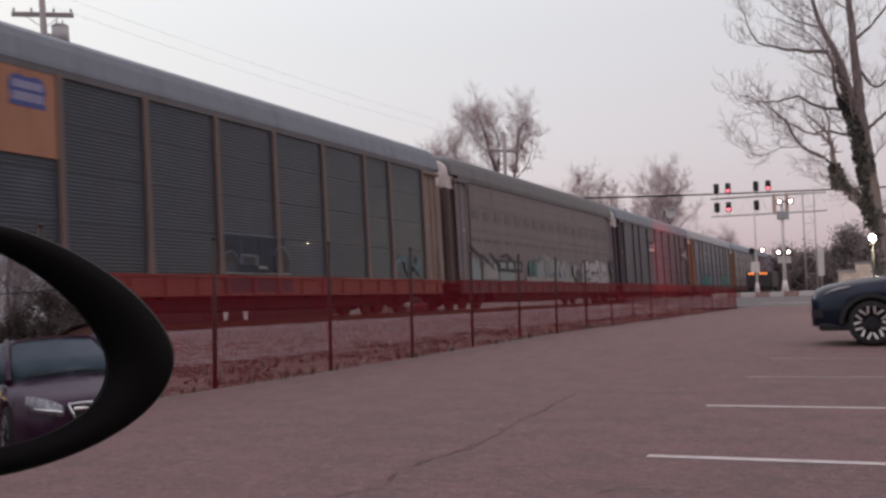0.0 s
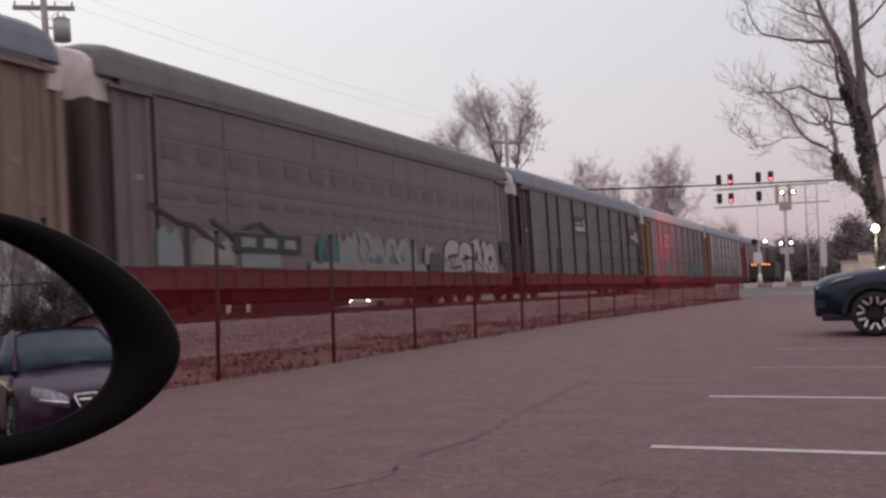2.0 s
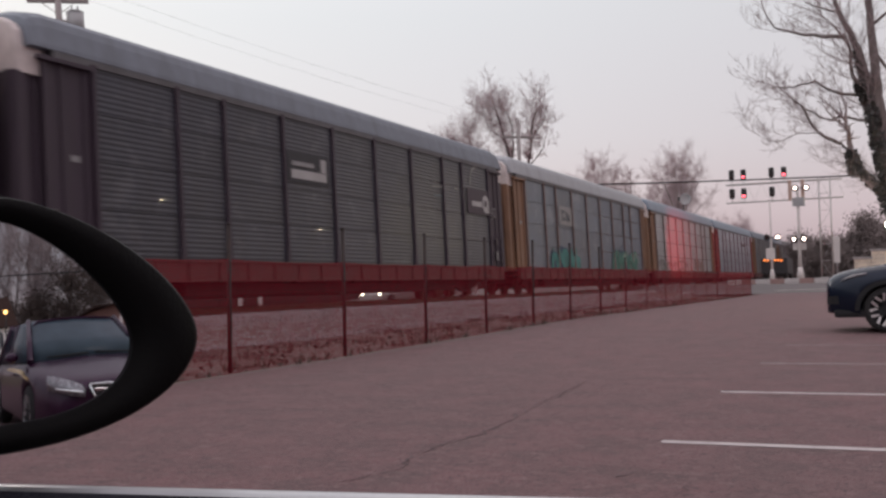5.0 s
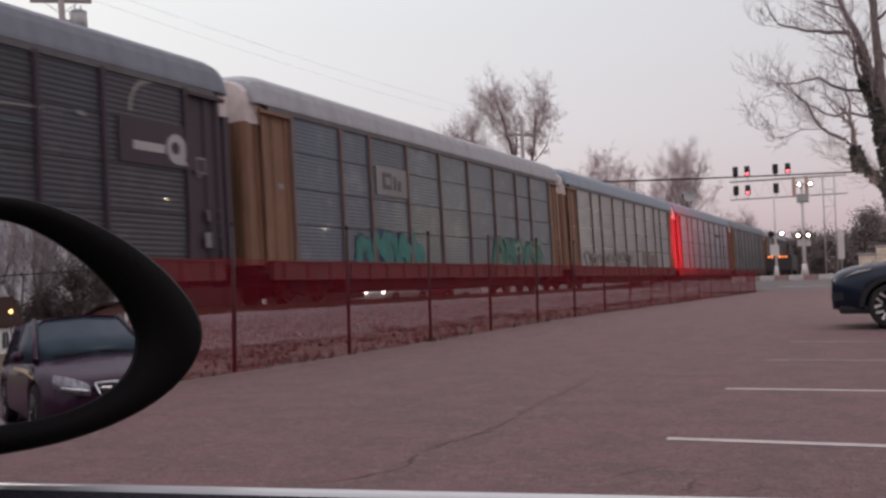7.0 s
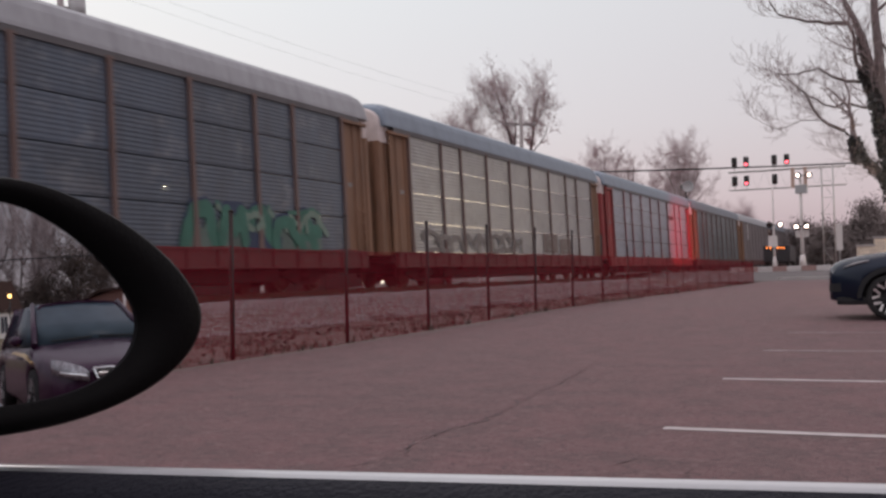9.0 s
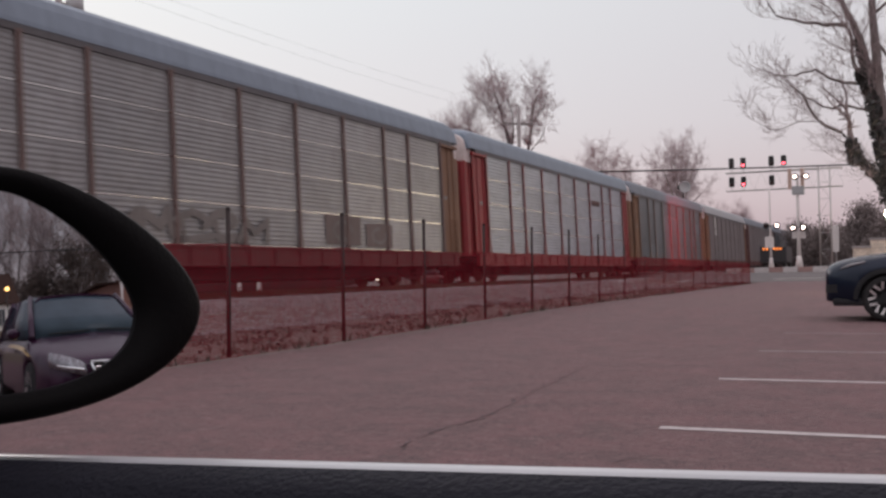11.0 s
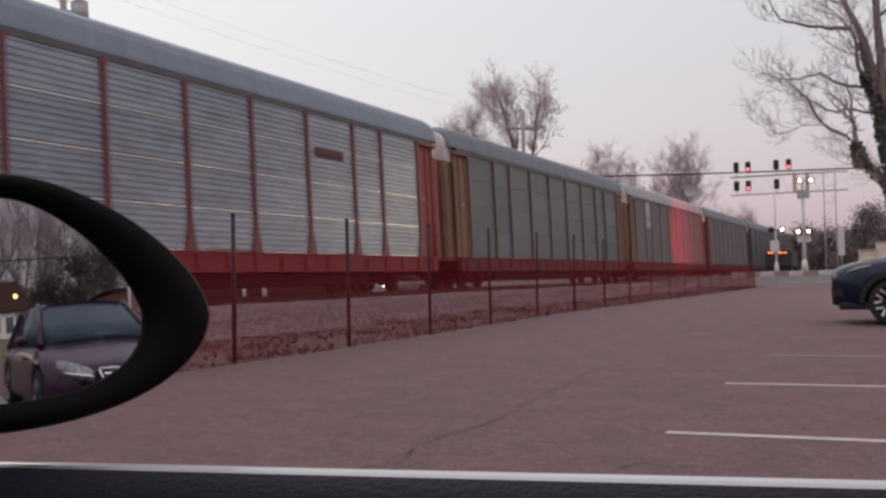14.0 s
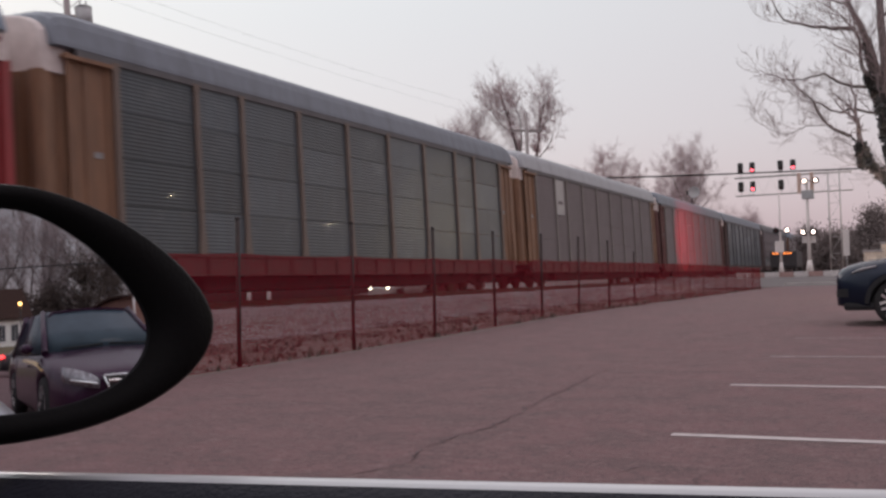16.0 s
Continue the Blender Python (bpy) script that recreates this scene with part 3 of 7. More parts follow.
def truck_parts(root):
    """One four-wheel truck: frame, springs and wheels."""
    def one(y):
        bm = bmesh.new()
        for s in (-1, 1):
            prof = [(-1.25, 0.42), (-1.25, 0.58), (-0.55, 0.78), (0.55, 0.78), (1.25, 0.58), (1.25, 0.42), (0.95, 0.38), (0.45, 0.2), (-0.45, 0.2), (-0.95, 0.38)]
            loft(bm, [[(s * 0.98 - 0.06, yy, zz) for yy, zz in prof], [(s * 0.98 + 0.06, yy, zz) for yy, zz in prof]], smooth=False)
            for d in (-0.18, 0, 0.18):
                tube(bm, (s * 1.06, d, 0.28), (s * 1.06, d, 0.62), 0.06, n=8)
        box(bm, -0.95, 0.95, -0.25, 0.25, 0.45, 0.75)
        t = part("truck", bm, M["black_steel"], root)
        t.matrix_basis = pose(0, y, 0)
        for dy in (-0.9, 0.9):
            for s in (-1, 1):
                bm = bmesh.new()
                tube(bm, (s * 0.66, 0, 0), (s * 0.80, 0, 0), 0.42, 0.42, n=20)
                tube(bm, (s * 0.80, 0, 0), (s * 0.83, 0, 0), 0.36, 0.2, n=20)
                tube(bm, (s * 0.62, 0, 0), (s * 0.66, 0, 0), 0.455, n=20)
                w = part("wheel", bm, M["rail"], t)
                w.matrix_basis = pose(0, dy, 0.42)
        return t
    return [one(-10.3), one(10.3)]


def autorack(style):
    """A covered car carrier: ribbed side sheets between stakes, arched roof, end doors, deep sill, two trucks."""
    root = tagged(empty("autorack_car"), style["label"], "railway car", "train of car carriers")
    frame_m, end_m, panel_m, roof_m = style["sill"], style["end"], style["panel"], style["roof"]
    # deep side sills and deck
    bm = bmesh.new()
    for s in (-1, 1):
        box(bm, s * HALF - 0.09, s * HALF + 0.09, -13.3, 13.3, 0.66, SILL, bevel=0.015)
        box(bm, s * HALF - 0.13, s * HALF + 0.13, -13.3, 13.3, SILL - 0.05, SILL + 0.015)
        for k in range(-10, 11):
            box(bm, s * (HALF + 0.11) - 0.025, s * (HALF + 0.11) + 0.025, k * 1.28 - 0.04, k * 1.28 + 0.04, 0.7, SILL - 0.06)
    part("side_sill", bm, frame_m, root)
    bm = bmesh.new()
    box(bm, -HALF + 0.1, HALF - 0.1, -13.5, 13.5, 0.86, 1.05)
    box(bm, -0.32, 0.32, -13.5, 13.5, 0.55, 0.86)
    box(bm, -1.25, 1.25, -8.6, 8.6, 0.30, 0.86, bevel=0.04)
    for y in (-7, -3.5, 0, 3.5, 7):
        box(bm, -HALF + 0.15, HALF - 0.15, y - 0.12, y + 0.12, 0.6, 0.86)
    part("underframe", bm, M["black_steel"], root)
    truck_parts(root)
    # couplers
    for s in (-1, 1):
        bm = bmesh.new()
        box(bm, -0.12, 0.12, min(s * 13.4, s * 14.45), max(s * 13.4, s * 14.45), 0.72, 0.94, bevel=0.02)
        box(bm, -0.2, 0.2, min(s * 14.1, s * 14.42), max(s * 14.1, s * 14.42), 0.68, 0.98, bevel=0.04)
        part("coupler", bm, M["black_steel"], root)
    # roof: arch that rounds off at both ends
    bm = bmesh.new()
    rings = []
    for y, drop, cut in ((-13.85, 0.36, 0.05), (-13.8, 0.2, 0.02), (-13.6, 0.07, 0.0), (-13.25, 0.0, 0.0), (-6, 0, 0), (0, 0, 0), (6, 0, 0), (13.25, 0.0, 0.0), (13.6, 0.07, 0.0), (13.8, 0.2, 0.02), (13.85, 0.36, 0.05)):
        shape = ((1.68, 0.0), (1.67, 0.10), (1.58, 0.50), (1.50, 0.70), (1.32, 0.84), (0.9, 0.94), (0.0, 1.0))
        ring = [(-(w - cut), y, EAVE + h * (1.0 - drop)) for w, h in shape] + [(w - cut, y, EAVE + h * (1.0 - drop)) for w, h in shape[-2::-1]]
        ring += [(HALF - 0.03, y, EAVE - 0.02), (-HALF + 0.03, y, EAVE - 0.02)]
        rings.append(ring)
    loft(bm, rings, smooth=False)
    part("roof", bm, roof_m, root)
    # eave rail, both sides; the shadow under the roof edge is put into its colour
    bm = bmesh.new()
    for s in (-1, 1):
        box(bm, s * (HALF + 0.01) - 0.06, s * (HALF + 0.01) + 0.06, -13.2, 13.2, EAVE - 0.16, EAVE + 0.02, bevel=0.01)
    part("eave_rail", bm, style.get("eave", P["eave_shade"]), root)
    # end walls: folding doors that stand out past the corner posts, under a white arched hood
    for s in (-1, 1):
        bm = bmesh.new()
        hw = HALF - 0.16
        pts = [(-hw + 2 * hw * k / 28, 14.08 + (0.06 if k % 5 in (1, 2) else 0.0)) for k in range(29)]
        flank = [(hw, 14.08), (hw + 0.05, 14.04), (hw + 0.05, 13.80), (hw - 0.03, 13.76), (hw - 0.03, 13.52), (hw + 0.04, 13.48), (hw + 0.04, 13.3)]
        ring = [(x, s * yy) for x, yy in pts] + [(x, s * yy) for x, yy in flank] + [(-x, s * yy) for x, yy in reversed(flank)]
        loft(bm, [[(x, yy, z) for x, yy in ring] for z in (SILL - 0.1, 5.12)], smooth=False)
        bmesh.ops.recalc_face_normals(bm, faces=bm.faces)
        part("end_door", bm, style.get("door", end_m), root)
        bm = bmesh.new()
        hood_w = HALF - 0.10
        prof = [(-hood_w, 5.08), (-hood_w, 5.62)] + [(-hood_w * math.cos(math.pi * k / 12), 5.62 + 0.84 * math.sin(math.pi * k / 12) ** 0.62) for k in range(1, 12)] + [(hood_w, 5.62), (hood_w, 5.08)]
        rings = [[(x * q, s * yy, 5.08 + (z - 5.08) * q) for x, z in prof] for yy, q in ((13.3, 1.0), (13.92, 1.0), (13.99, 0.985), (14.02, 0.96))]
        loft(bm, rings, smooth=False)
        bmesh.ops.recalc_face_normals(bm, faces=bm.faces)
        part("end_hood", bm, style.get("hood", M["hood"]), root, "faded white end hood")
    # corner posts: a broad flat sheet with a raised edge and a channel, under a header
    for s in (-1, 1):
        for x in (-1, 1):
            bm = bmesh.new()
            pts = [(x * (HALF - d), s * yy) for yy, d in ((12.08, 0.0), (12.26, 0.0), (12.29, 0.05), (12.80, 0.05), (12.83, 0.0), (12.93, 0.0), (12.96, 0.05), (13.28, 0.05), (13.31, -0.01), (13.46, -0.01))]
            pts2 = [(px - x * 0.06, yy) for px, yy in pts]
            ring = lambda z: [(px, yy, z) for px, yy in pts] + [(px, yy, z) for px, yy in reversed(pts2)]
            loft(bm, [ring(SILL), ring(EAVE - 0.1)], smooth=False)
            bmesh.ops.recalc_face_normals(bm, faces=bm.faces)
            post = part("corner_post", bm, end_m, root)
            bm = bmesh.new()
            box(bm, min(x * (HALF - 0.02), x * (HALF + 0.10)), max(x * (HALF - 0.02), x * (HALF + 0.10)), min(s * 12.1, s * 13.62), max(s * 12.1, s * 13.62), EAVE - 0.26, EAVE - 0.165, bevel=0.012)
            part("header", bm, end_m, post)
            if x > 0:
                bm = bmesh.new()
                box(bm, HALF - 0.046, HALF - 0.038, s * 12.54 - 0.14, s * 12.54 + 0.14, 3.32, 3.46)
                part("stencil_plate", bm, P["dim_plate"], post)
    # ladder on the leading near corner
    bm = bmesh.new()
    for yy in (12.86, 13.22):
        tube(bm, (HALF + 0.07, yy, SILL - 0.5), (HALF + 0.07, yy, SILL + 1.35), 0.018, n=6)
    for k in range(6):
        tube(bm, (HALF + 0.07, 12.86, SILL - 0.35 + k * 0.33), (HALF + 0.07, 13.22, SILL - 0.35 + k * 0.33), 0.014, n=6)
    part("ladder", bm, end_m, root)
    # stakes
    if style.get("stakes", True):
        bm = bmesh.new()
        w, d = style.get("stake_w", 0.085), 0.085
        foot = w * style.get("foot", 1.9)
        loft(bm, [[(-0.02, -foot, SILL), (d, -foot, SILL), (d, foot, SILL), (-0.02, foot, SILL)],
                  [(-0.02, -w, SILL + 0.7), (d, -w, SILL + 0.7), (d, w, SILL + 0.7), (-0.02, w, SILL + 0.7)],
                  [(-0.02, -w, EAVE - 0.35), (d, -w, EAVE - 0.35), (d, w, EAVE - 0.35), (-0.02, w, EAVE - 0.35)],
                  [(-0.02, -w * 1.7, EAVE - 0.1), (d, -w * 1.7, EAVE - 0.1), (d, w * 1.7, EAVE - 0.1), (-0.02, w * 1.7, EAVE - 0.1)]], smooth=False)
        first = part("stake", bm, style["stake"], root)
        first.matrix_basis = pose(HALF, STAKES[0], 0)
        for y in STAKES[1:]:
            share("stake", first, root, pose(HALF, y, 0))
        for y in STAKES:
            share("stake", first, root, pose(-HALF, y, 0, 0, 0, 180))
    # side sheets, one object each on the near side, joined on the far side
    tiers = 4
    h = (EAVE - 0.1 - SILL - 0.02) / tiers
    wide = panel_mesh("side_panel", 2.84, h, style.get("ribs", 7), style.get("depth", 0.022), panel_m, style.get("gap", 0.012), style.get("lip"))
    slim = panel_mesh("side_panel", 1.94, h, style.get("ribs", 7), style.get("depth", 0.022), panel_m, style.get("gap", 0.012), style.get("lip"))
    for ya, yb in zip(STAKES, STAKES[1:]):
        me = wide if yb - ya > 2.3 else slim
        for j in range(tiers):
            ob = new("side_panel", me)
            ob.parent = root
            ob.matrix_basis = pose(HALF + 0.012, (ya + yb) / 2, SILL + 0.02 + j * h)
    bm = bmesh.new()
    box(bm, -HALF - 0.03, -HALF + 0.03, -12, 12, SILL, EAVE - 0.1)
    part("far_side_wall", bm, panel_m, root)
    for y, z, w, hh in style.get("vents", ()):
        bm = bmesh.new()
        box(bm, HALF + 0.02, HALF + 0.032, y - w / 2, y + w / 2, z, z + hh, bevel=0.004)
        part("vent_panel", bm, P["dull"], root)
    for g in style.get("graffiti", ()):
        graffiti(root, *g)
    for sign in style.get("signs", ()):
        y0, z0, w, hh, cols = sign
        bm = bmesh.new()
        box(bm, HALF + 0.045, HALF + 0.06, y0 - w / 2, y0 + w / 2, z0, z0 + hh, bevel=0.004)
        pl = part("sign_plate", bm, cols[0], root)
        for i, (kind, a, b, c, d, mat) in enumerate(cols[1:]):
            bm = bmesh.new()
            if kind == "shield":
                prof = [(-0.5, 0.62), (-0.42, 0.9), (-0.26, 1.0), (0.0, 0.92), (0.26, 1.0), (0.42, 0.9), (0.5, 0.62), (0.44, 0.25), (0.48, 0.0), (-0.48, 0.0), (-0.44, 0.25)]
                ring = [(y0 + a * w + u * b, z0 + c * hh + v * d) for u, v in prof]
                loft(bm, [[(HALF + 0.062, y, z) for y, z in ring], [(HALF + 0.07, y, z) for y, z in ring]], smooth=False)
            elif kind == "bar":
                box(bm, HALF + 0.062, HALF + 0.07 + 0.004 * i, y0 + a * w, y0 + b * w, z0 + c * hh, z0 + d * hh)
            else:
                tube(bm, (HALF + 0.062, y0 + a * w, z0 + c * hh), (HALF + 0.07 + 0.004 * i, y0 + a * w, z0 + c * hh), d * hh, n=24)
            part("sign_mark", bm, mat, pl)
    for i, patch in enumerate(style.get("patches", ())):
        bm = bmesh.new()
        x = HALF + 0.041 + 0.0035 * i
        if patch[0] == "stroke":
            part("sprayed_patch", ribbon(bm, patch[1], patch[2], x, 0.00005), patch[3], root)
            continue
        kind, a, b, c, d, mat = patch
        if kind == "mass":
            rng = random.Random(int(a * 10) + 500)
            n = max(4, int((b - a) / 0.28))
            ring = [(a, c), (b, c)] + [(b - (b - a) * k / n, c + (d - c) * (rng.uniform(0.72, 1.0) if k % 2 else rng.uniform(0.35, 0.75))) for k in range(n + 1)]
            lower = [bm.verts.new((x, y, c)) for y, z in ring[2:]]
            upper = [bm.verts.new((x, y, z)) for y, z in ring[2:]]
            for k in range(n):
                bm.faces.new((lower[k], upper[k], upper[k + 1], lower[k + 1]))
            part("sprayed_patch", bm, mat, root)
            continue
        if kind == "box":
            rng = random.Random(i)
            j = lambda: rng.uniform(-0.03, 0.03)
            ring = [(a + j(), c + j() * 0.5), ((a + b) / 2, c + j()), (b + j(), c + j() * 0.5), (b + j(), d + j() * 0.5), ((a + b) / 2, d + j()), (a + j(), d + j() * 0.5)]
        else:
            ring = [(a + b * math.cos(2 * math.pi * k / 20), c + b * math.sin(2 * math.pi * k / 20)) for k in range(20)]
        loft(bm, [[(x, y, z) for y, z in ring], [(x + 0.003, y, z) for y, z in ring]], smooth=False)
        part("sprayed_patch", bm, mat, root, "sprayed graffiti block, not readable" if i == 0 else "")
    return root


M["hood"] = surface("faded_white_hood", (0.62, 0.55, 0.54), 0.7, grain=3, vary=0.2, stain=0.4, stain_color=(0.25, 0.19, 0.17), stain_scale=1.2)
P = {
    "grey_roof": paint("roof_weathered_grey", (0.165, 0.185, 0.222), 0.6, 0.1, 0.3),
    "dark_roof": paint("roof_dark_grey", (0.12, 0.118, 0.126), 0.65, 0.0, 0.35),
    "blue_roof": paint("roof_blue_grey", (0.185, 0.228, 0.285), 0.5, 0.2, 0.2),
    "pale_roof": paint("roof_pale_grey", (0.325, 0.335, 0.362), 0.55, 0.1, 0.25),
    "eave_shade": paint("eave_shadow_grey", (0.115, 0.112, 0.12), 0.7, 0.0, 0.4),
    "slate": paint("sheet_dull_slate", (0.029, 0.039, 0.056), 0.5, 0.05, 0.4, 0.12, 0.16, 0.04),
    "grey_slate": paint("sheet_grey_slate", (0.056, 0.069, 0.082), 0.42, 0.05, 0.35, 0.30, 0.35, 0.08),
    "brown_grey": paint("sheet_brown_grey", (0.134, 0.110, 0.119), 0.6, 0.0, 0.25, 0.04, 0.12),
    "near_black": paint("sheet_near_black", (0.035, 0.036, 0.050), 0.46, 0.0, 0.35, 0.14, 0.35, 0.05),
    "blue_slate": paint("sheet_blue_slate", (0.064, 0.085, 0.120), 0.42, 0.1, 0.45, 0.16, 0.75, 0.08),
    "zinc": surface("sheet_galvanised", (0.305, 0.335, 0.385), 0.30, 0.45, grain=2.5, vary=0.3, stain=0.5, stain_color=(0.14, 0.14, 0.155), stain_scale=1.1, streak=(1, 0.6, 2.0), bump=0.1, bump_scale=20, random=0.10),
    "beige": surface("sheet_dusty_beige", (0.272, 0.272, 0.278), 0.34, 0.35, grain=2.5, vary=0.22, stain=0.35, stain_color=(0.12, 0.1, 0.09), stain_scale=1.1, bump=0.1, bump_scale=20, random=0.10),
    "gold": paint("paint_faded_gold", (0.205, 0.105, 0.060), 0.6, 0.0, 0.55),
    "tan": paint("paint_dusty_tan", (0.215, 0.152, 0.130), 0.65, 0.0, 0.45),
    "orange": paint("paint_faded_orange", (0.20, 0.052, 0.034), 0.6, 0.0, 0.4),
    "red": paint("paint_signal_red", (0.250, 0.021, 0.026), 0.5, 0.0, 0.35),
    "oxide": paint("paint_red_oxide", (0.100, 0.031, 0.030), 0.65, 0.0, 0.45),
    "brown": paint("paint_dark_brown", (0.078, 0.046, 0.044), 0.7, 0.0, 0.45),
    "plum": paint("paint_dark_plum", (0.036, 0.021, 0.036), 0.6, 0.0, 0.4),
    "white": surface("white_spray", (0.34, 0.325, 0.335), 0.7, grain=2, vary=0.25, bump=0),
    "grey_spray": surface("grey_spray", (0.21, 0.205, 0.20), 0.7, grain=2, vary=0.25, bump=0),
    "ink": surface("black_spray", (0.03, 0.03, 0.035), 0.7, grain=2, vary=0.2, bump=0),
    "green": surface("green_spray", (0.042, 0.140, 0.105), 0.7, grain=2, vary=0.4, bump=0),
    "mint": surface("mint_spray", (0.16, 0.23, 0.19), 0.7, grain=2, vary=0.35, bump=0),
    "teal": surface("teal_spray", (0.08, 0.13, 0.15), 0.7, grain=2, vary=0.3, bump=0),
    "blue": surface("blue_mark", (0.05, 0.07, 0.24), 0.6, grain=2, vary=0.15, bump=0),
    "dull": paint("dull_dark_vent", (0.124, 0.106, 0.110), 0.75, 0.0, 0.3),
    "sea_green": surface("sea_green_spray", (0.035, 0.165, 0.15), 0.7, grain=2, vary=0.45, bump=0),
    "slate_spray": surface("slate_blue_spray", (0.036, 0.047, 0.060), 0.7, grain=2, vary=0.5, bump=0),
    "blue_ink": surface("dark_blue_spray", (0.03, 0.045, 0.09), 0.7, grain=2, vary=0.3, bump=0),
    "dim_plate": surface("dull_pale_plate", (0.24, 0.235, 0.24), 0.6, grain=2, vary=0.3, stain=0.5, bump=0),
    "plate": surface("white_plate", (0.38, 0.37, 0.37), 0.6, grain=2, vary=0.2, stain=0.4, bump=0),
    "dull_tan": paint("paint_dull_tan", (0.150, 0.105, 0.092), 0.65, 0.0, 0.45),
    "dull_red": paint("paint_dull_red", (0.165, 0.030, 0.034), 0.42, 0.0, 0.5),
    "earth_tan": paint("paint_earth_tan", (0.150, 0.112, 0.094), 0.6, 0.0, 0.45),
    "rust_tan": paint("paint_rusty_tan", (0.150, 0.098, 0.088), 0.65, 0.0, 0.45),
    "grey_tan": paint("paint_grey_tan", (0.165, 0.127, 0.115), 0.65, 0.0, 0.45),
    "dull_beige": paint("paint_dull_beige", (0.185, 0.165, 0.155), 0.6, 0.0, 0.4),
    "pale_blue": surface("pale_blue_spray", (0.095, 0.115, 0.15), 0.7, grain=3, vary=0.5, bump=0),
    "pale_mark": surface("pale_lilac_mark", (0.24, 0.24, 0.36), 0.7, grain=3, vary=0.3, bump=0),
    "teal_white": surface("teal_white_spray", (0.21, 0.245, 0.25), 0.7, grain=1.6, vary=0.4, stain=0.6, stain_color=(0.05, 0.12, 0.11), stain_scale=1.6, bump=0),
    "green_grey": surface("green_grey_spray", (0.10, 0.14, 0.125), 0.7, grain=2, vary=0.5, bump=0),
    "teal_green": surface("teal_green_spray", (0.045, 0.145, 0.130), 0.7, grain=1.5, vary=0.6, stain=0.6, stain_color=(0.03, 0.05, 0.06), stain_scale=1.8, bump=0),
    "dull_ink": surface("dull_black_spray", (0.055, 0.052, 0.054), 0.7, grain=2, vary=0.4, bump=0),
    "navy_spray": surface("navy_spray", (0.014, 0.020, 0.034), 0.75, grain=2.5, vary=0.6, bump=0),
    "yellow": paint("paint_dull_yellow", (0.33, 0.15, 0.085), 0.6, 0.0, 0.4),
}
P["seam"] = surface("polished_seam", (0.60, 0.58, 0.57), 0.24, 1.0, grain=2.0, vary=0.3, stain=0.4, stain_color=(0.25, 0.23, 0.22), stain_scale=1.4, bump=0.1, bump_scale=8)
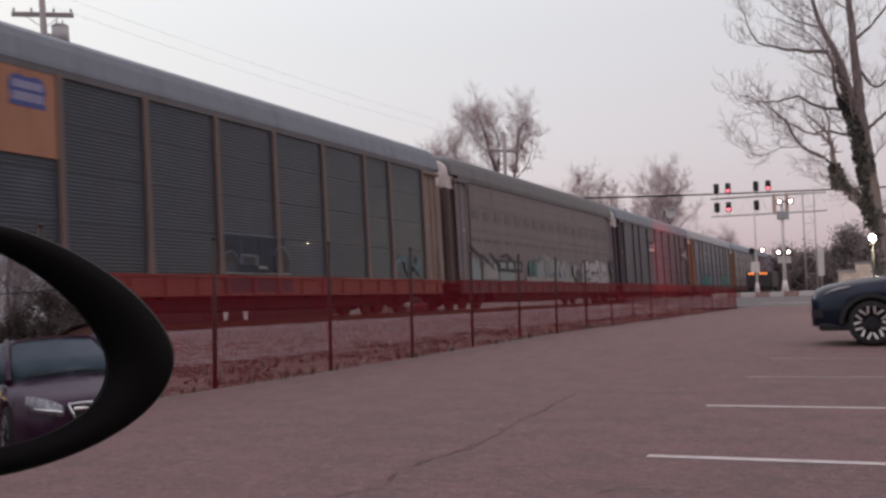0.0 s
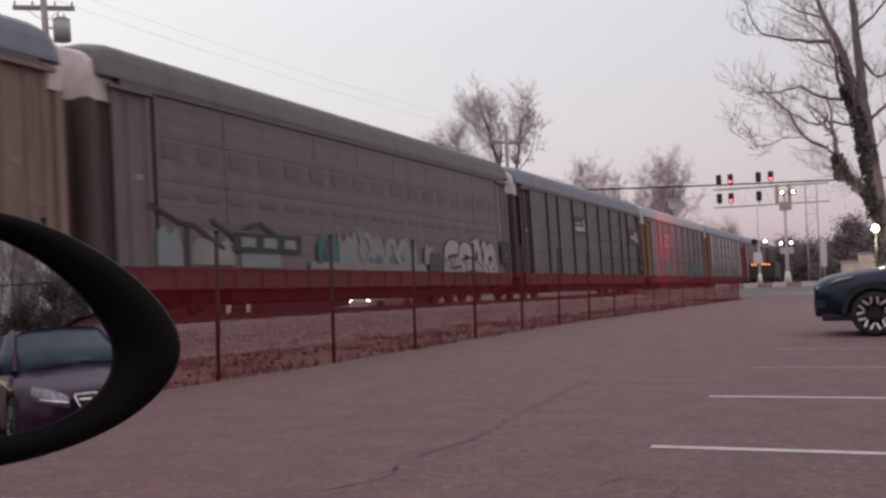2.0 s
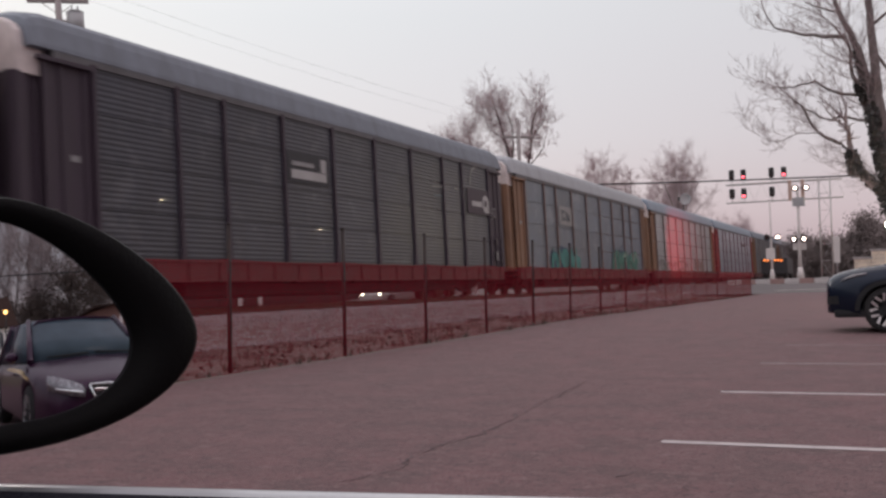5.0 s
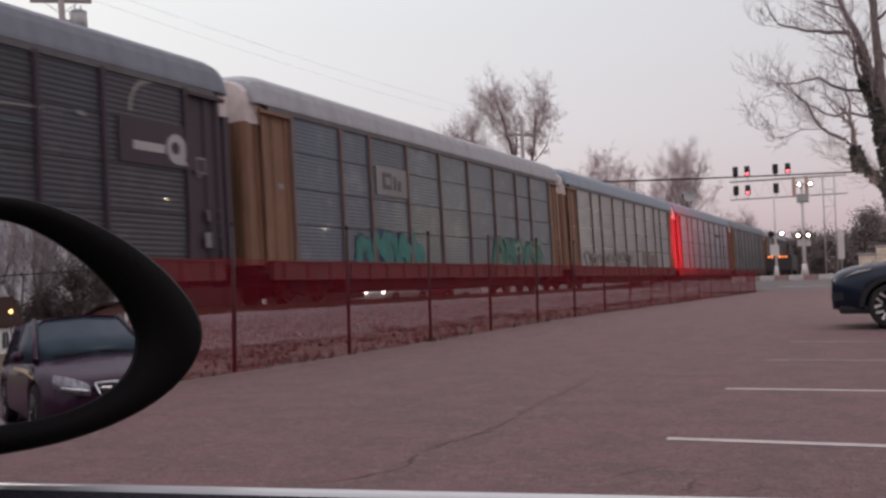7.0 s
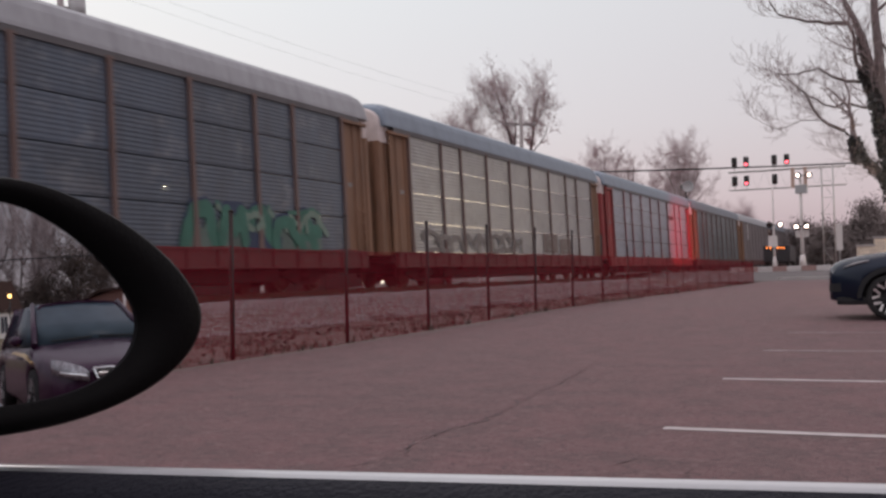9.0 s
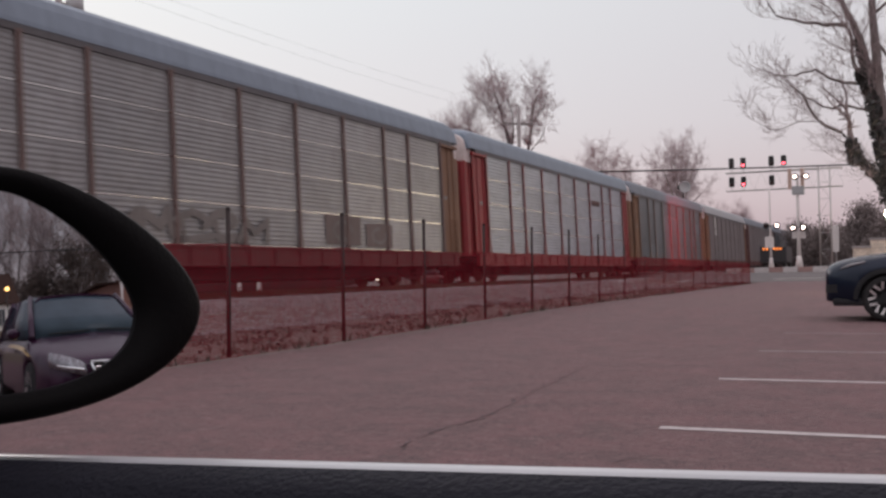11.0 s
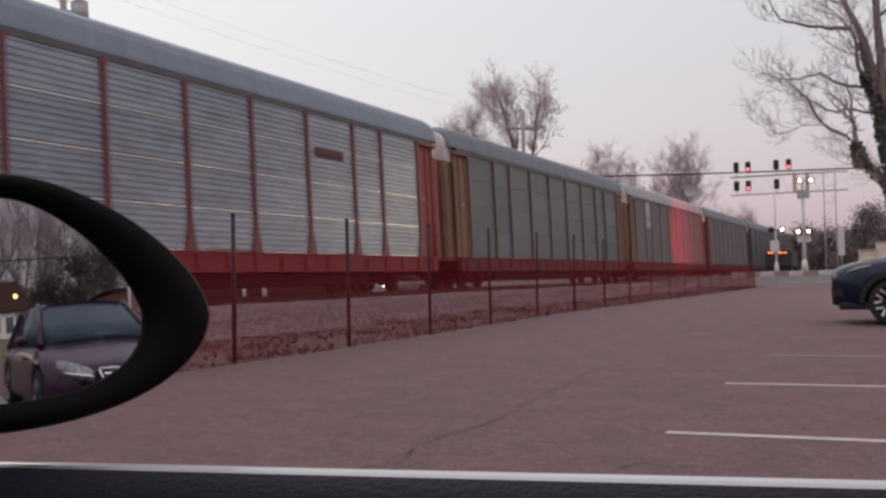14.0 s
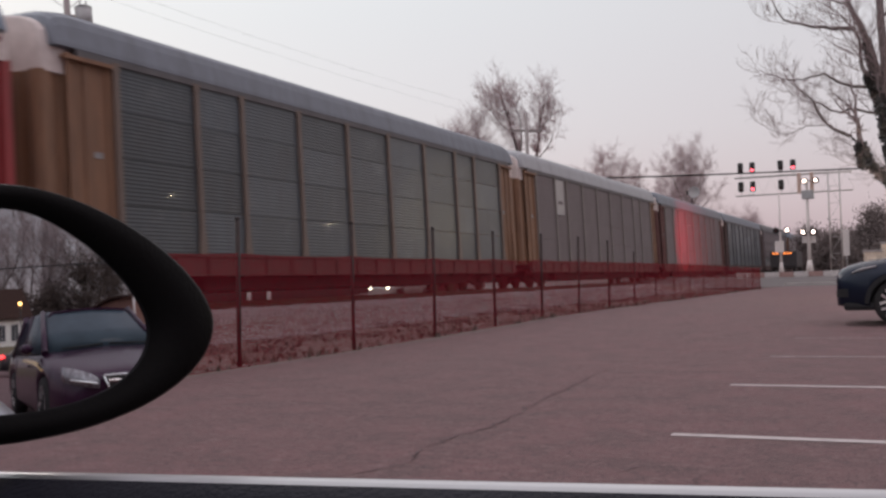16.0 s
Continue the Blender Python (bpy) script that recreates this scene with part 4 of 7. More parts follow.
STYLES = [
    dict(label="slate-sided car carrier with tan stakes and orange sill", sill=P["orange"], end=P["tan"], panel=P["slate"], roof=P["grey_roof"], stake=P["dull_tan"], ribs=12, depth=0.008, stake_w=0.075,
         graffiti=[(14, 9.3, 1.4, 2.2, 0.7, P["teal"], P["slate"], 2, 0.3, False)],
         patches=[("box", -1.5, 1.75, 1.30, 2.36, P["navy_spray"]), ("box", -1.45, 1.6, 2.33, 2.38, P["pale_blue"]), ("box", -1.42, -1.28, 1.5, 2.3, P["ink"]), ("box", -0.55, -0.48, 1.8, 2.3, P["slate_spray"]), ("box", 0.45, 0.55, 1.6, 2.3, P["ink"]),
                  ("box", -0.56, 0.30, 1.50, 1.82, P["pale_blue"]), ("box", -0.46, 0.18, 1.52, 1.74, P["ink"]), ("disc", -1.05, 0.40, 1.42, 0, P["ink"]), ("disc", 1.55, 0.40, 1.62, 0, P["ink"]), ("disc", -1.05, 0.17, 1.42, 0, P["slate_spray"]),
                  ("box", -1.5, 1.95, 1.26, 1.31, P["grey_spray"]), ("box", 0.30, 0.72, 1.40, 1.50, P["grey_spray"]), ("stroke", arc(-1.05, 1.42, 0.46, 0.46, 20, 170), 0.05, P["pale_blue"]), ("stroke", arc(1.5, 1.62, 0.46, 0.46, 10, 150), 0.06, P["pale_blue"]), ("box", -1.45, 2.05, 0.74, 1.22, P["plum"])],
         signs=[(-8.13, 3.66, 1.78, 1.88, [P["yellow"], ("shield", 0.04, 1.06, 0.54, 0.68, P["blue"]), ("bar", -0.20, 0.28, 0.60, 0.70, P["pale_mark"]), ("bar", -0.20, 0.28, 0.74, 0.83, P["pale_mark"])])]),
    dict(label="brown-grey flush-sided car carrier with white graffiti", sill=P["brown"], end=P["brown_grey"], panel=P["brown_grey"], roof=P["dark_roof"], stake=P["brown_grey"], stakes=False, ribs=3, depth=0.003, door=P["brown"],
         vents=[(-11.3 + 1.42 * k, 3.95, 0.85, 0.42) for k in range(17)] + [(-11.3 + 1.42 * k, 2.95, 1.0, 0.16) for k in range(17)],
         graffiti=[(27, -2.8, 1.5, 5.2, 1.0, P["dim_plate"], P["slate_spray"], 5, 0.22, False), (25, 5.8, 1.24, 5.4, 1.35, P["white"], P["ink"], 4, 0.40)],
         patches=[("mass", -12.1, -11.1, 1.25, 2.4, P["teal_white"]), ("mass", -10.8, -8.9, 1.3, 2.2, P["dim_plate"]), ("mass", -8.6, -6.6, 1.25, 2.3, P["teal_white"]), ("mass", -3.1, 2.9, 1.24, 2.75, P["teal_white"]), ("mass", -1.0, 1.8, 1.26, 1.9, P["pale_blue"]), ("mass", 5.4, 11.6, 1.22, 1.9, P["dim_plate"]), ("stroke", [(-12.3, 2.75), (-11.2, 2.35), (-10.6, 2.3), (-9.4, 1.75)], 0.11, P["ink"]), ("stroke", [(-10.9, 2.3), (-11.0, 1.3)], 0.15, P["ink"]), ("stroke", [(-9.9, 2.5), (-8.9, 2.05)], 0.10, P["ink"]), ("stroke", [(-8.3, 2.35), (-7.6, 2.5), (-6.7, 2.15)], 0.13, P["ink"]), ("box", -9.0, -5.45, 1.66, 2.22, P["ink"]), ("box", -8.6, -7.9, 1.8, 2.08, P["teal_white"]), ("box", -7.5, -6.8, 1.8, 2.08, P["teal_white"]), ("box", -6.4, -5.8, 1.8, 2.08, P["teal_white"]),
                  ("mass", -4.5, -3.2, 1.3, 2.45, P["teal_green"]), ("mass", -4.3, -3.6, 1.3, 2.0, P["slate_spray"]), ("mass", -5.0, 3.6, 1.23, 1.55, P["grey_spray"]), ("mass", 3.5, 4.5, 1.5, 2.4, P["dim_plate"]), ("mass", 3.9, 5.2, 1.25, 2.1, P["dull_ink"]),
                  ("box", 12.05, 13.2, 1.66, 2.72, P["ink"]), ("box", 12.6, 12.75, 2.0, 2.1, P["grey_spray"])]),
    dict(label="near-black car carrier with plum ends and small white sign", sill=P["oxide"], end=P["plum"], panel=P["near_black"], roof=P["grey_roof"], stake=P["plum"], ribs=8, depth=0.012, gap=0.022, stake_w=0.06, door=P["plum"],
         patches=[("stroke", [(10.0, 4.72), (10.02, 4.95), (10.15, 5.2), (10.4, 5.42), (10.8, 5.52)], 0.12, P["grey_spray"]), ("box", 12.62, 12.95, 1.5, 1.9, P["grey_spray"]), ("box", 12.66, 12.93, 2.2, 2.5, P["dull"]), ("stroke", [(6.1, 4.3), (7.3, 4.34)], 0.05, P["grey_spray"]), ("stroke", [(6.2, 3.95), (7.0, 3.97)], 0.04, P["teal"]), ("stroke", [(8.3, 4.4), (8.5, 4.38)], 0.10, P["grey_spray"])],
         signs=[(-2.95, 3.62, 2.4, 0.95, [P["ink"], ("bar", -0.42, 0.42, 0.12, 0.40, P["plate"]), ("bar", 0.28, 0.42, 0.42, 0.86, P["plate"]), ("bar", -0.40, 0.12, 0.52, 0.66, P["dim_plate"])]),
                (10.93, 3.46, 2.75, 1.06, [P["plum"], ("bar", -0.33, 0.08, 0.30, 0.50, P["plate"]), ("disc", 0.24, 0, 0.44, 0.36, P["plate"]), ("disc", 0.22, 0, 0.46, 0.15, P["plum"]), ("bar", 0.26, 0.40, 0.08, 0.20, P["plate"])]),
                (12.55, 3.4, 0.4, 0.42, [P["dim_plate"], ("bar", -0.4, 0.4, 0.12, 0.88, P["plum"])])]),
    dict(label="blue-slate car carrier with gold ends and green graffiti", sill=P["oxide"], end=P["gold"], panel=P["blue_slate"], roof=P["pale_roof"], stake=P["rust_tan"], ribs=9, depth=0.0065, gap=0.035, stake_w=0.07,
         graffiti=[(31, -8.3, 1.25, 4.9, 0.95, P["sea_green"], P["blue_ink"], 5, 0.40, True, False), (32, 4.1, 1.3, 6.3, 1.05, P["green"], P["blue_ink"], 5, 0.36, True, False), (33, 5.2, 1.70, 5.4, 0.62, P["mint"], P["green"], 5, 0.26, True, False)],
         patches=[("mass", -8.3, -5.4, 1.22, 2.40, P["teal_green"]), ("mass", -5.6, -3.2, 1.22, 2.20, P["teal_green"]), ("mass", -8.0, -6.2, 1.22, 1.75, P["blue_ink"]), ("mass", 4.0, 10.4, 1.22, 2.25, P["green_grey"]), ("mass", 6.3, 8.2, 1.22, 1.8, P["blue_ink"]), ("box", 3.9, 10.6, 0.80, 1.18, P["dull"])],
         signs=[(-5.6, 3.55, 2.35, 1.0, [P["dim_plate"], ("bar", -0.30, -0.02, 0.22, 0.80, P["slate"]), ("bar", -0.22, -0.08, 0.38, 0.64, P["dim_plate"]), ("bar", 0.06, 0.13, 0.22, 0.72, P["slate"]), ("bar", 0.2, 0.27, 0.22, 0.58, P["slate"])])]),
    dict(label="dusty beige-sheeted car carrier with brown-gold ends", sill=P["oxide"], end=P["gold"], panel=P["beige"], lip=P["seam"], roof=P["blue_roof"], stake=P["rust_tan"], ribs=8, depth=0.012, gap=0.02, stake_w=0.055,
         graffiti=[(41, -11.2, 1.3, 11.0, 0.8, P["dull_beige"], P["grey_tan"], 8, 0.26, False)],
         patches=[("box", 2.9, 5.2, 1.35, 2.3, P["grey_tan"]), ("box", 5.6, 7.5, 1.3, 2.1, P["grey_tan"]), ("stroke", arc(4.0, 1.8, 0.6, 0.3, 0, 300), 0.12, P["dull_beige"]), ("stroke", arc(6.5, 1.7, 0.5, 0.25, 90, 380), 0.12, P["dull_beige"])]),
    dict(label="galvanised car carrier with bright red ends and stakes", sill=P["red"], end=P["red"], panel=P["zinc"], lip=P["seam"], roof=P["blue_roof"], stake=P["dull_red"], ribs=7, depth=0.027, stake_w=0.065, foot=3.4,
         signs=[(-8.15 + 13.75, 4.2, 1.7, 0.3, [P["oxide"], ("bar", -0.4, 0.4, 0.2, 0.4, P["ink"])])]),
    dict(label="dark slate car carrier with gold ends and tan stakes", sill=P["oxide"], end=P["gold"], panel=P["grey_slate"], roof=P["grey_roof"], stake=P["earth_tan"], ribs=11, depth=0.007, gap=0.02),
    dict(label="grey-sheeted car carrier with gold ends and pale plate", sill=P["oxide"], end=P["gold"], panel=P["brown_grey"], roof=P["pale_roof"], stake=P["dull_beige"], ribs=8, depth=0.010, stake_w=0.07,
         signs=[(-8.3, 3.65, 1.25, 1.8, [P["plate"], ("bar", -0.3, 0.3, 0.3, 0.4, P["brown_grey"])])]),
    dict(label="grey car carrier with oxide red ends", sill=P["oxide"], end=P["oxide"], panel=P["brown_grey"], roof=P["grey_roof"], stake=P["dull_beige"], ribs=8, depth=0.010),
    dict(label="dark grey weathered car carrier", sill=P["brown"], end=P["brown"], panel=P["grey_slate"], roof=P["grey_roof"], stake=P["grey_slate"], ribs=8, depth=0.010),
]
TRAIN = []
for i in range(14):
    style = STYLES[i] if i < len(STYLES) else STYLES[(8, 9, 1, 4)[i % 4]]
    TRAIN.append((autorack(style), START + CAR * i))



# ---------------------------------------------------------------- bare trees
def bare_tree(name, base, height, seed, label, limbs=None, trunk_r=0.3, spread=0.9, levels=4, twig_r=0.008, mats=None, fork=0.35, lean=(0, 0), density=1.0, ivy=False, kid=1.0, rise=0.10, vase=0, wide=1.0, paths=()):
    """A leafless tree: tapered trunk, limbs that divide again and again, a haze of fine twigs."""
    rng = random.Random(seed)
    root = tagged(empty(name, Matrix.Translation(base)), label, "tree")
    wood, twigs = ([], []), ([], [])

    def ring_tube(store, pts, radii, n):
        verts, faces = store
        prev = None
        for i, (p, r) in enumerate(zip(pts, radii)):
            d = (pts[min(i + 1, len(pts) - 1)] - pts[max(i - 1, 0)]).normalized()
            a = d.orthogonal().normalized()
            b = d.cross(a)
            cur = len(verts)
            for k in range(n):
                t = 2 * math.pi * k / n
                verts.append(tuple(p + (a * math.cos(t) + b * math.sin(t)) * r))
            if prev is not None:
                for k in range(n):
                    faces.append((prev + k, prev + (k + 1) % n, cur + (k + 1) % n, cur + k))
            prev = cur

    def branch(p, d, length, r, level):
        steps = 6 if level <= 1 else (4 if level < levels else 3)
        pts, radii = [p.copy()], [r]
        end = max(twig_r * 0.5, r * (0.45 if level < levels else 0.3))
        for i in range(steps):
            w = 0.16 + 0.07 * level
            d = (d + Vector((rng.uniform(-w, w), rng.uniform(-w, w), rng.uniform(-w * 0.6, w)))).normalized()
            if level >= 2:
                d = (d + Vector((0, 0, rise))).normalized()
            p = p + d * (length / steps)
            pts.append(p.copy())
            radii.append(r + (end - r) * (i + 1) / steps)
        store = wood if level < 3 else twigs
        ring_tube(store, pts, radii, 9 if level == 0 else (6 if level == 1 else (5 if level == 2 else 3)))
        if level >= levels:
            return pts
        kids = int((5, 6, 6, 6, 5, 4)[min(level, 5)] * density + rng.random())
        for k in range(kids):
            u = (fork + (1 - fork) * (k + rng.random()) / kids) if level == 0 else (0.18 + 0.82 * (k + rng.random()) / kids)
            i = min(int(u * steps), steps - 1)
            q = pts[i].lerp(pts[i + 1], u * steps - i)
            rr = radii[i] * (0.62 if level == 0 else 0.58)
            a = rng.uniform(0, 2 * math.pi)
            axis = (pts[i + 1] - pts[i]).normalized()
            o = axis.orthogonal().normalized()
            o = (Matrix.Rotation(a, 3, axis) @ o)
            nd = (axis * rng.uniform(0.45, 0.9) + o * spread * rng.uniform(0.6, 1.1) + Vector((0, 0, 0.12))).normalized()
            branch(q, nd, length * rng.uniform(0.42, 0.68) * (kid if level == 0 else 1.0), max(rr, twig_r), level + 1)
        if level:
            branch(pts[-1], (pts[-1] - pts[-2]).normalized(), length * 0.6, max(end, twig_r), level + 1)
        return pts

    def limb(points, r0, r1, twig, every, reach):
        """One long limb through a few points, wavering a little, with side twigs along it."""
        knots = [Vector(p) for p in points]
        pts = []
        for a, b, c, d in zip([knots[0]] + knots[:-2], knots[:-1], knots[1:], knots[2:] + [knots[-1]]):
            for k in range(5):
                t = k / 5
                pts.append(0.5 * (2 * b + (c - a) * t + (2 * a - 5 * b + 4 * c - d) * t * t + (3 * b - a - 3 * c + d) * t ** 3) + Vector((rng.uniform(-1, 1), rng.uniform(-1, 1), rng.uniform(-1, 1))) * 0.025)
        pts.append(knots[-1])
        n = len(pts)
        radii = [r0 + (r1 - r0) * i / (n - 1) for i in range(n)]
        ring_tube(wood, pts, radii, 9 if r0 > 0.1 else 6)
        run = 0.0
        for i in range(1, n):
            run += (pts[i] - pts[i - 1]).length
            while run > every:
                run -= every
                if i < 3 and r0 > 0.1:
                    continue
                axis = (pts[i] - pts[i - 1]).normalized()
                o = Matrix.Rotation(rng.uniform(0, 6.28), 3, axis) @ axis.orthogonal().normalized()
                nd = (axis * 0.7 + o * 0.9 + Vector((-0.25, 0, 0.15))).normalized()
                branch(pts[i], nd, reach * rng.uniform(0.5, 1.2), min(radii[i] * 0.6, twig), levels - 2)
        branch(pts[-1], (pts[-1] - pts[-2]).normalized(), reach * 1.1, max(r1, twig_r), levels - 2)

    d0 = Vector((lean[0], lean[1], 1)).normalized()
    if paths:
        for args in paths:
            limb(*args)
    else:
        branch(Vector((0, 0, -0.3)), d0, height * (0.34 if vase else (0.62 if limbs is None else 0.5)), trunk_r, 0)
    for k in range(vase):
        a = 2 * math.pi * (k + rng.random() * 0.6) / vase
        o = rng.uniform(0.10, 0.45) * wide
        branch(Vector((0, 0, height * rng.uniform(0.20, 0.33))), Vector((math.cos(a) * o, math.sin(a) * o, 1)).normalized(), height * rng.uniform(0.30, 0.40), trunk_r * 0.40, 1)
    for q, d, ln, r in (limbs or ()):
        branch(Vector(q), Vector(d).normalized(), ln, r, 1)
    ob = mesh_from("trunk", wood[0], wood[1], (mats or (M["bark"], M["twig"]))[0], root, smooth=True)
    mesh_from("crown", twigs[0], twigs[1], (mats or (M["bark"], M["twig"]))[1], root, label="fine leafless twigs")
    if ivy:
        verts, faces = [], []
        for i in range(3800):
            q = rng.choice(ivy)
            u = rng.random()
            c = Vector(q[0]).lerp(Vector(q[1]), u)
            a = rng.uniform(0, 6.28)
            rad = q[2] * rng.uniform(0.6, 1.3) * (1.1 - 0.4 * u)
            c += Vector((math.cos(a) * rad, math.sin(a) * rad, rng.uniform(-0.1, 0.1)))
            s = rng.uniform(0.05, 0.13)
            o = Vector((rng.gauss(0, 1), rng.gauss(0, 1), rng.gauss(0, 1))).normalized()
            e1 = o.orthogonal().normalized() * s
            e2 = o.cross(e1)
            b = len(verts)
            verts += [tuple(c - e1), tuple(c + e2 * 0.7), tuple(c + e1), tuple(c - e2 * 0.7)]
            faces.append((b, b + 1, b + 2, b + 3))
        mesh_from("ivy", verts, faces, M["ivy"], root, label="dark ivy on the trunk")
    return root


ty = 38.0
gz = ground_z(ty)
bare_tree("bare_tree", (0.35, ty, gz), 12.0, 8, "tall bare tree with ivy-clad forked trunk", levels=5, twig_r=0.0055, spread=0.95, density=0.95, rise=0.05, paths=[
    # grey main trunk and the ivy-clad stem beside it
    (((-0.15, 0, -0.4), (-0.30, 0, 2.3), (-0.55, 0, 4.6), (-0.75, 0, 6.7), (-0.82, 0.1, 8.5), (-1.0, 0.2, 11.2), (-1.3, 0.2, 14.0)), 0.33, 0.06, 0.03, 0.9, 1.5),
    (((-0.60, -0.05, 4.6), (-0.92, -0.05, 6.6), (-1.15, -0.05, 8.0), (-1.45, 0, 9.1), (-1.95, 0.1, 10.3), (-2.3, 0.2, 12.2)), 0.22, 0.045, 0.025, 0.45, 1.7),
    (((-0.80, -0.1, 5.9), (-1.2, -0.2, 7.1), (-1.5, -0.3, 7.8), (-1.6, -0.3, 8.8), (-1.8, -0.3, 9.2)), 0.11, 0.03, 0.02, 0.35, 1.5),
    # ivy-clad limb low on the fence side, and the long boughs that reach out from it
    (((-0.30, -0.05, 3.3), (-0.95, -0.1, 4.0), (-1.4, -0.1, 4.6), (-1.65, -0.1, 5.2)), 0.17, 0.12, 0.02, 0.35, 1.2),
    (((-1.62, -0.1, 5.1), (-2.0, -0.1, 5.5), (-2.65, -0.15, 5.9), (-3.05, -0.2, 6.5), (-3.2, -0.2, 6.9), (-3.5, -0.2, 7.2)), 0.075, 0.024, 0.012, 0.42, 1.15),
    (((-2.65, -0.15, 5.9), (-3.4, 0.1, 6.0), (-4.2, 0.2, 5.8), (-4.8, 0.2, 6.1)), 0.018, 0.008, 0.010, 0.24, 0.95),
    (((-1.3, -0.2, 7.15), (-1.85, 0, 7.25), (-2.4, 0.1, 7.5), (-2.8, 0.1, 7.8), (-3.5, 0.2, 7.7), (-4.2, 0.2, 7.8)), 0.062, 0.018, 0.011, 0.42, 1.1),
    (((-1.1, 0, 6.2), (-1.9, 0.2, 6.5), (-2.4, 0.3, 6.45), (-3.2, 0.4, 6.95), (-3.6, 0.4, 7.3)), 0.048, 0.015, 0.011, 0.44, 1.05),
    (((-1.7, -0.2, 9.2), (-2.5, -0.3, 9.3), (-3.3, -0.3, 9.5), (-4.0, -0.3, 9.8), (-4.3, -0.3, 10.3)), 0.072, 0.022, 0.012, 0.42, 1.15),
    (((-1.95, 0.1, 10.2), (-2.7, 0.2, 10.5), (-3.3, 0.2, 11.0), (-3.6, 0.2, 11.4)), 0.035, 0.012, 0.013, 0.3, 1.2),
    # boughs on the far side
    (((-0.75, 0.1, 8.6), (-0.3, 0.2, 7.9), (0.3, 0.3, 8.2), (0.9, 0.3, 9.0)), 0.06, 0.02, 0.016, 0.5, 1.0),
    (((-0.55, 0.1, 6.4), (0.0, 0.2, 6.9), (0.7, 0.3, 7.3), (1.5, 0.3, 8.2)), 0.07, 0.02, 0.016, 0.5, 1.1),
    (((-0.80, 0.1, 9.6), (-0.2, 0.1, 10.1), (0.4, 0.2, 10.9), (0.9, 0.2, 12.0)), 0.06, 0.02, 0.016, 0.5, 1.1)],
          ivy=[((-0.20, -0.1, 0), (-0.50, -0.1, 3.4), 0.24), ((-0.55, -0.1, 3.0), (-0.78, -0.1, 5.4), 0.22), ((-0.66, -0.1, 4.8), (-1.0, -0.08, 6.8), 0.26), ((-0.95, -0.05, 6.4), (-1.4, 0, 8.9), 0.15), ((-0.3, -0.05, 3.3), (-1.45, -0.1, 4.5), 0.20), ((-1.5, -0.1, 4.4), (-1.7, -0.1, 5.2), 0.20), ((-1.15, -0.2, 6.9), (-1.4, -0.3, 7.5), 0.10)])
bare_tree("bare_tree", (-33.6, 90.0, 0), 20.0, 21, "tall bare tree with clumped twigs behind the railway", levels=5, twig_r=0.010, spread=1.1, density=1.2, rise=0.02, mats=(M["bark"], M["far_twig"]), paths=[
    (((0.7, 0, -0.3), (0.4, 0, 8.0), (0.7, 0, 12.6)), 0.36, 0.22, 0.03, 9.0, 1.0),
    (((0.7, 0, 12.5), (0.1, 0, 15.0), (-0.5, 0, 17.0), (-0.9, 0, 18.2)), 0.18, 0.05, 0.013, 0.20, 2.1),
    (((0.5, 0, 7.0), (1.6, 0.3, 10.0), (2.3, 0.4, 12.3)), 0.26, 0.17, 0.03, 9.0, 1.0),
    (((2.3, 0.4, 12.2), (2.6, 0.4, 14.2), (2.8, 0.4, 16.0), (3.2, 0.4, 17.4)), 0.14, 0.04, 0.013, 0.20, 2.0),
    (((0.45, 0, 8.5), (-1.5, 0.3, 11.6)), 0.18, 0.12, 0.02, 9.0, 1.0),
    (((-1.5, 0.3, 11.5), (-3.0, 0.3, 13.6), (-3.6, 0.3, 15.2)), 0.10, 0.03, 0.012, 0.13, 2.0),
    (((-1.5, 0.3, 11.4), (-3.6, 0, 12.4), (-5.6, 0, 14.0)), 0.08, 0.025, 0.012, 0.12, 2.1),
    (((0.6, 0, 11.8), (1.2, -0.5, 14.0), (1.0, -0.5, 16.2), (0.5, -0.5, 17.4)), 0.09, 0.03, 0.012, 0.26, 1.6),
    (((0.3, 0, 14.5), (-1.6, 0.3, 16.4), (-2.1, 0.3, 18.0)), 0.07, 0.025, 0.012, 0.22, 1.8),
    (((2.7, 0.4, 15.0), (3.9, 0.3, 16.2), (4.2, 0.3, 17.6)), 0.06, 0.02, 0.012, 0.24, 1.6),
    (((2.4, 0.4, 12.2), (3.6, 0.3, 13.4), (4.0, 0.3, 14.4)), 0.06, 0.03, 0.012, 0.3, 1.2)])


def fan(h, n, half, r, seed, reach, every):
    """Limbs that spread like a fan from a short trunk to a rounded crown."""
    rng = random.Random(seed)
    out = [(((0, 0, -0.3), (0.1, 0, h * 0.25), (0, 0, h * 0.5)), r, r * 0.6, 0.02, 9.0, 0.5)]
    for k in range(n):
        a = math.pi * (k + 0.5) / n + rng.uniform(-0.1, 0.1)
        u, z = -math.cos(a) * half, h * (0.58 + 0.30 * math.sin(a)) + rng.uniform(-0.3, 0.3)
        d = rng.uniform(-0.5, 0.5) * half
        z0 = h * rng.uniform(0.38, 0.5)
        out.append((((0, 0, z0), (u * 0.45, d * 0.5, z0 + (z - z0) * 0.5), (u, d, z)), r * 0.4, 0.03, 0.016, every, reach))
    return out


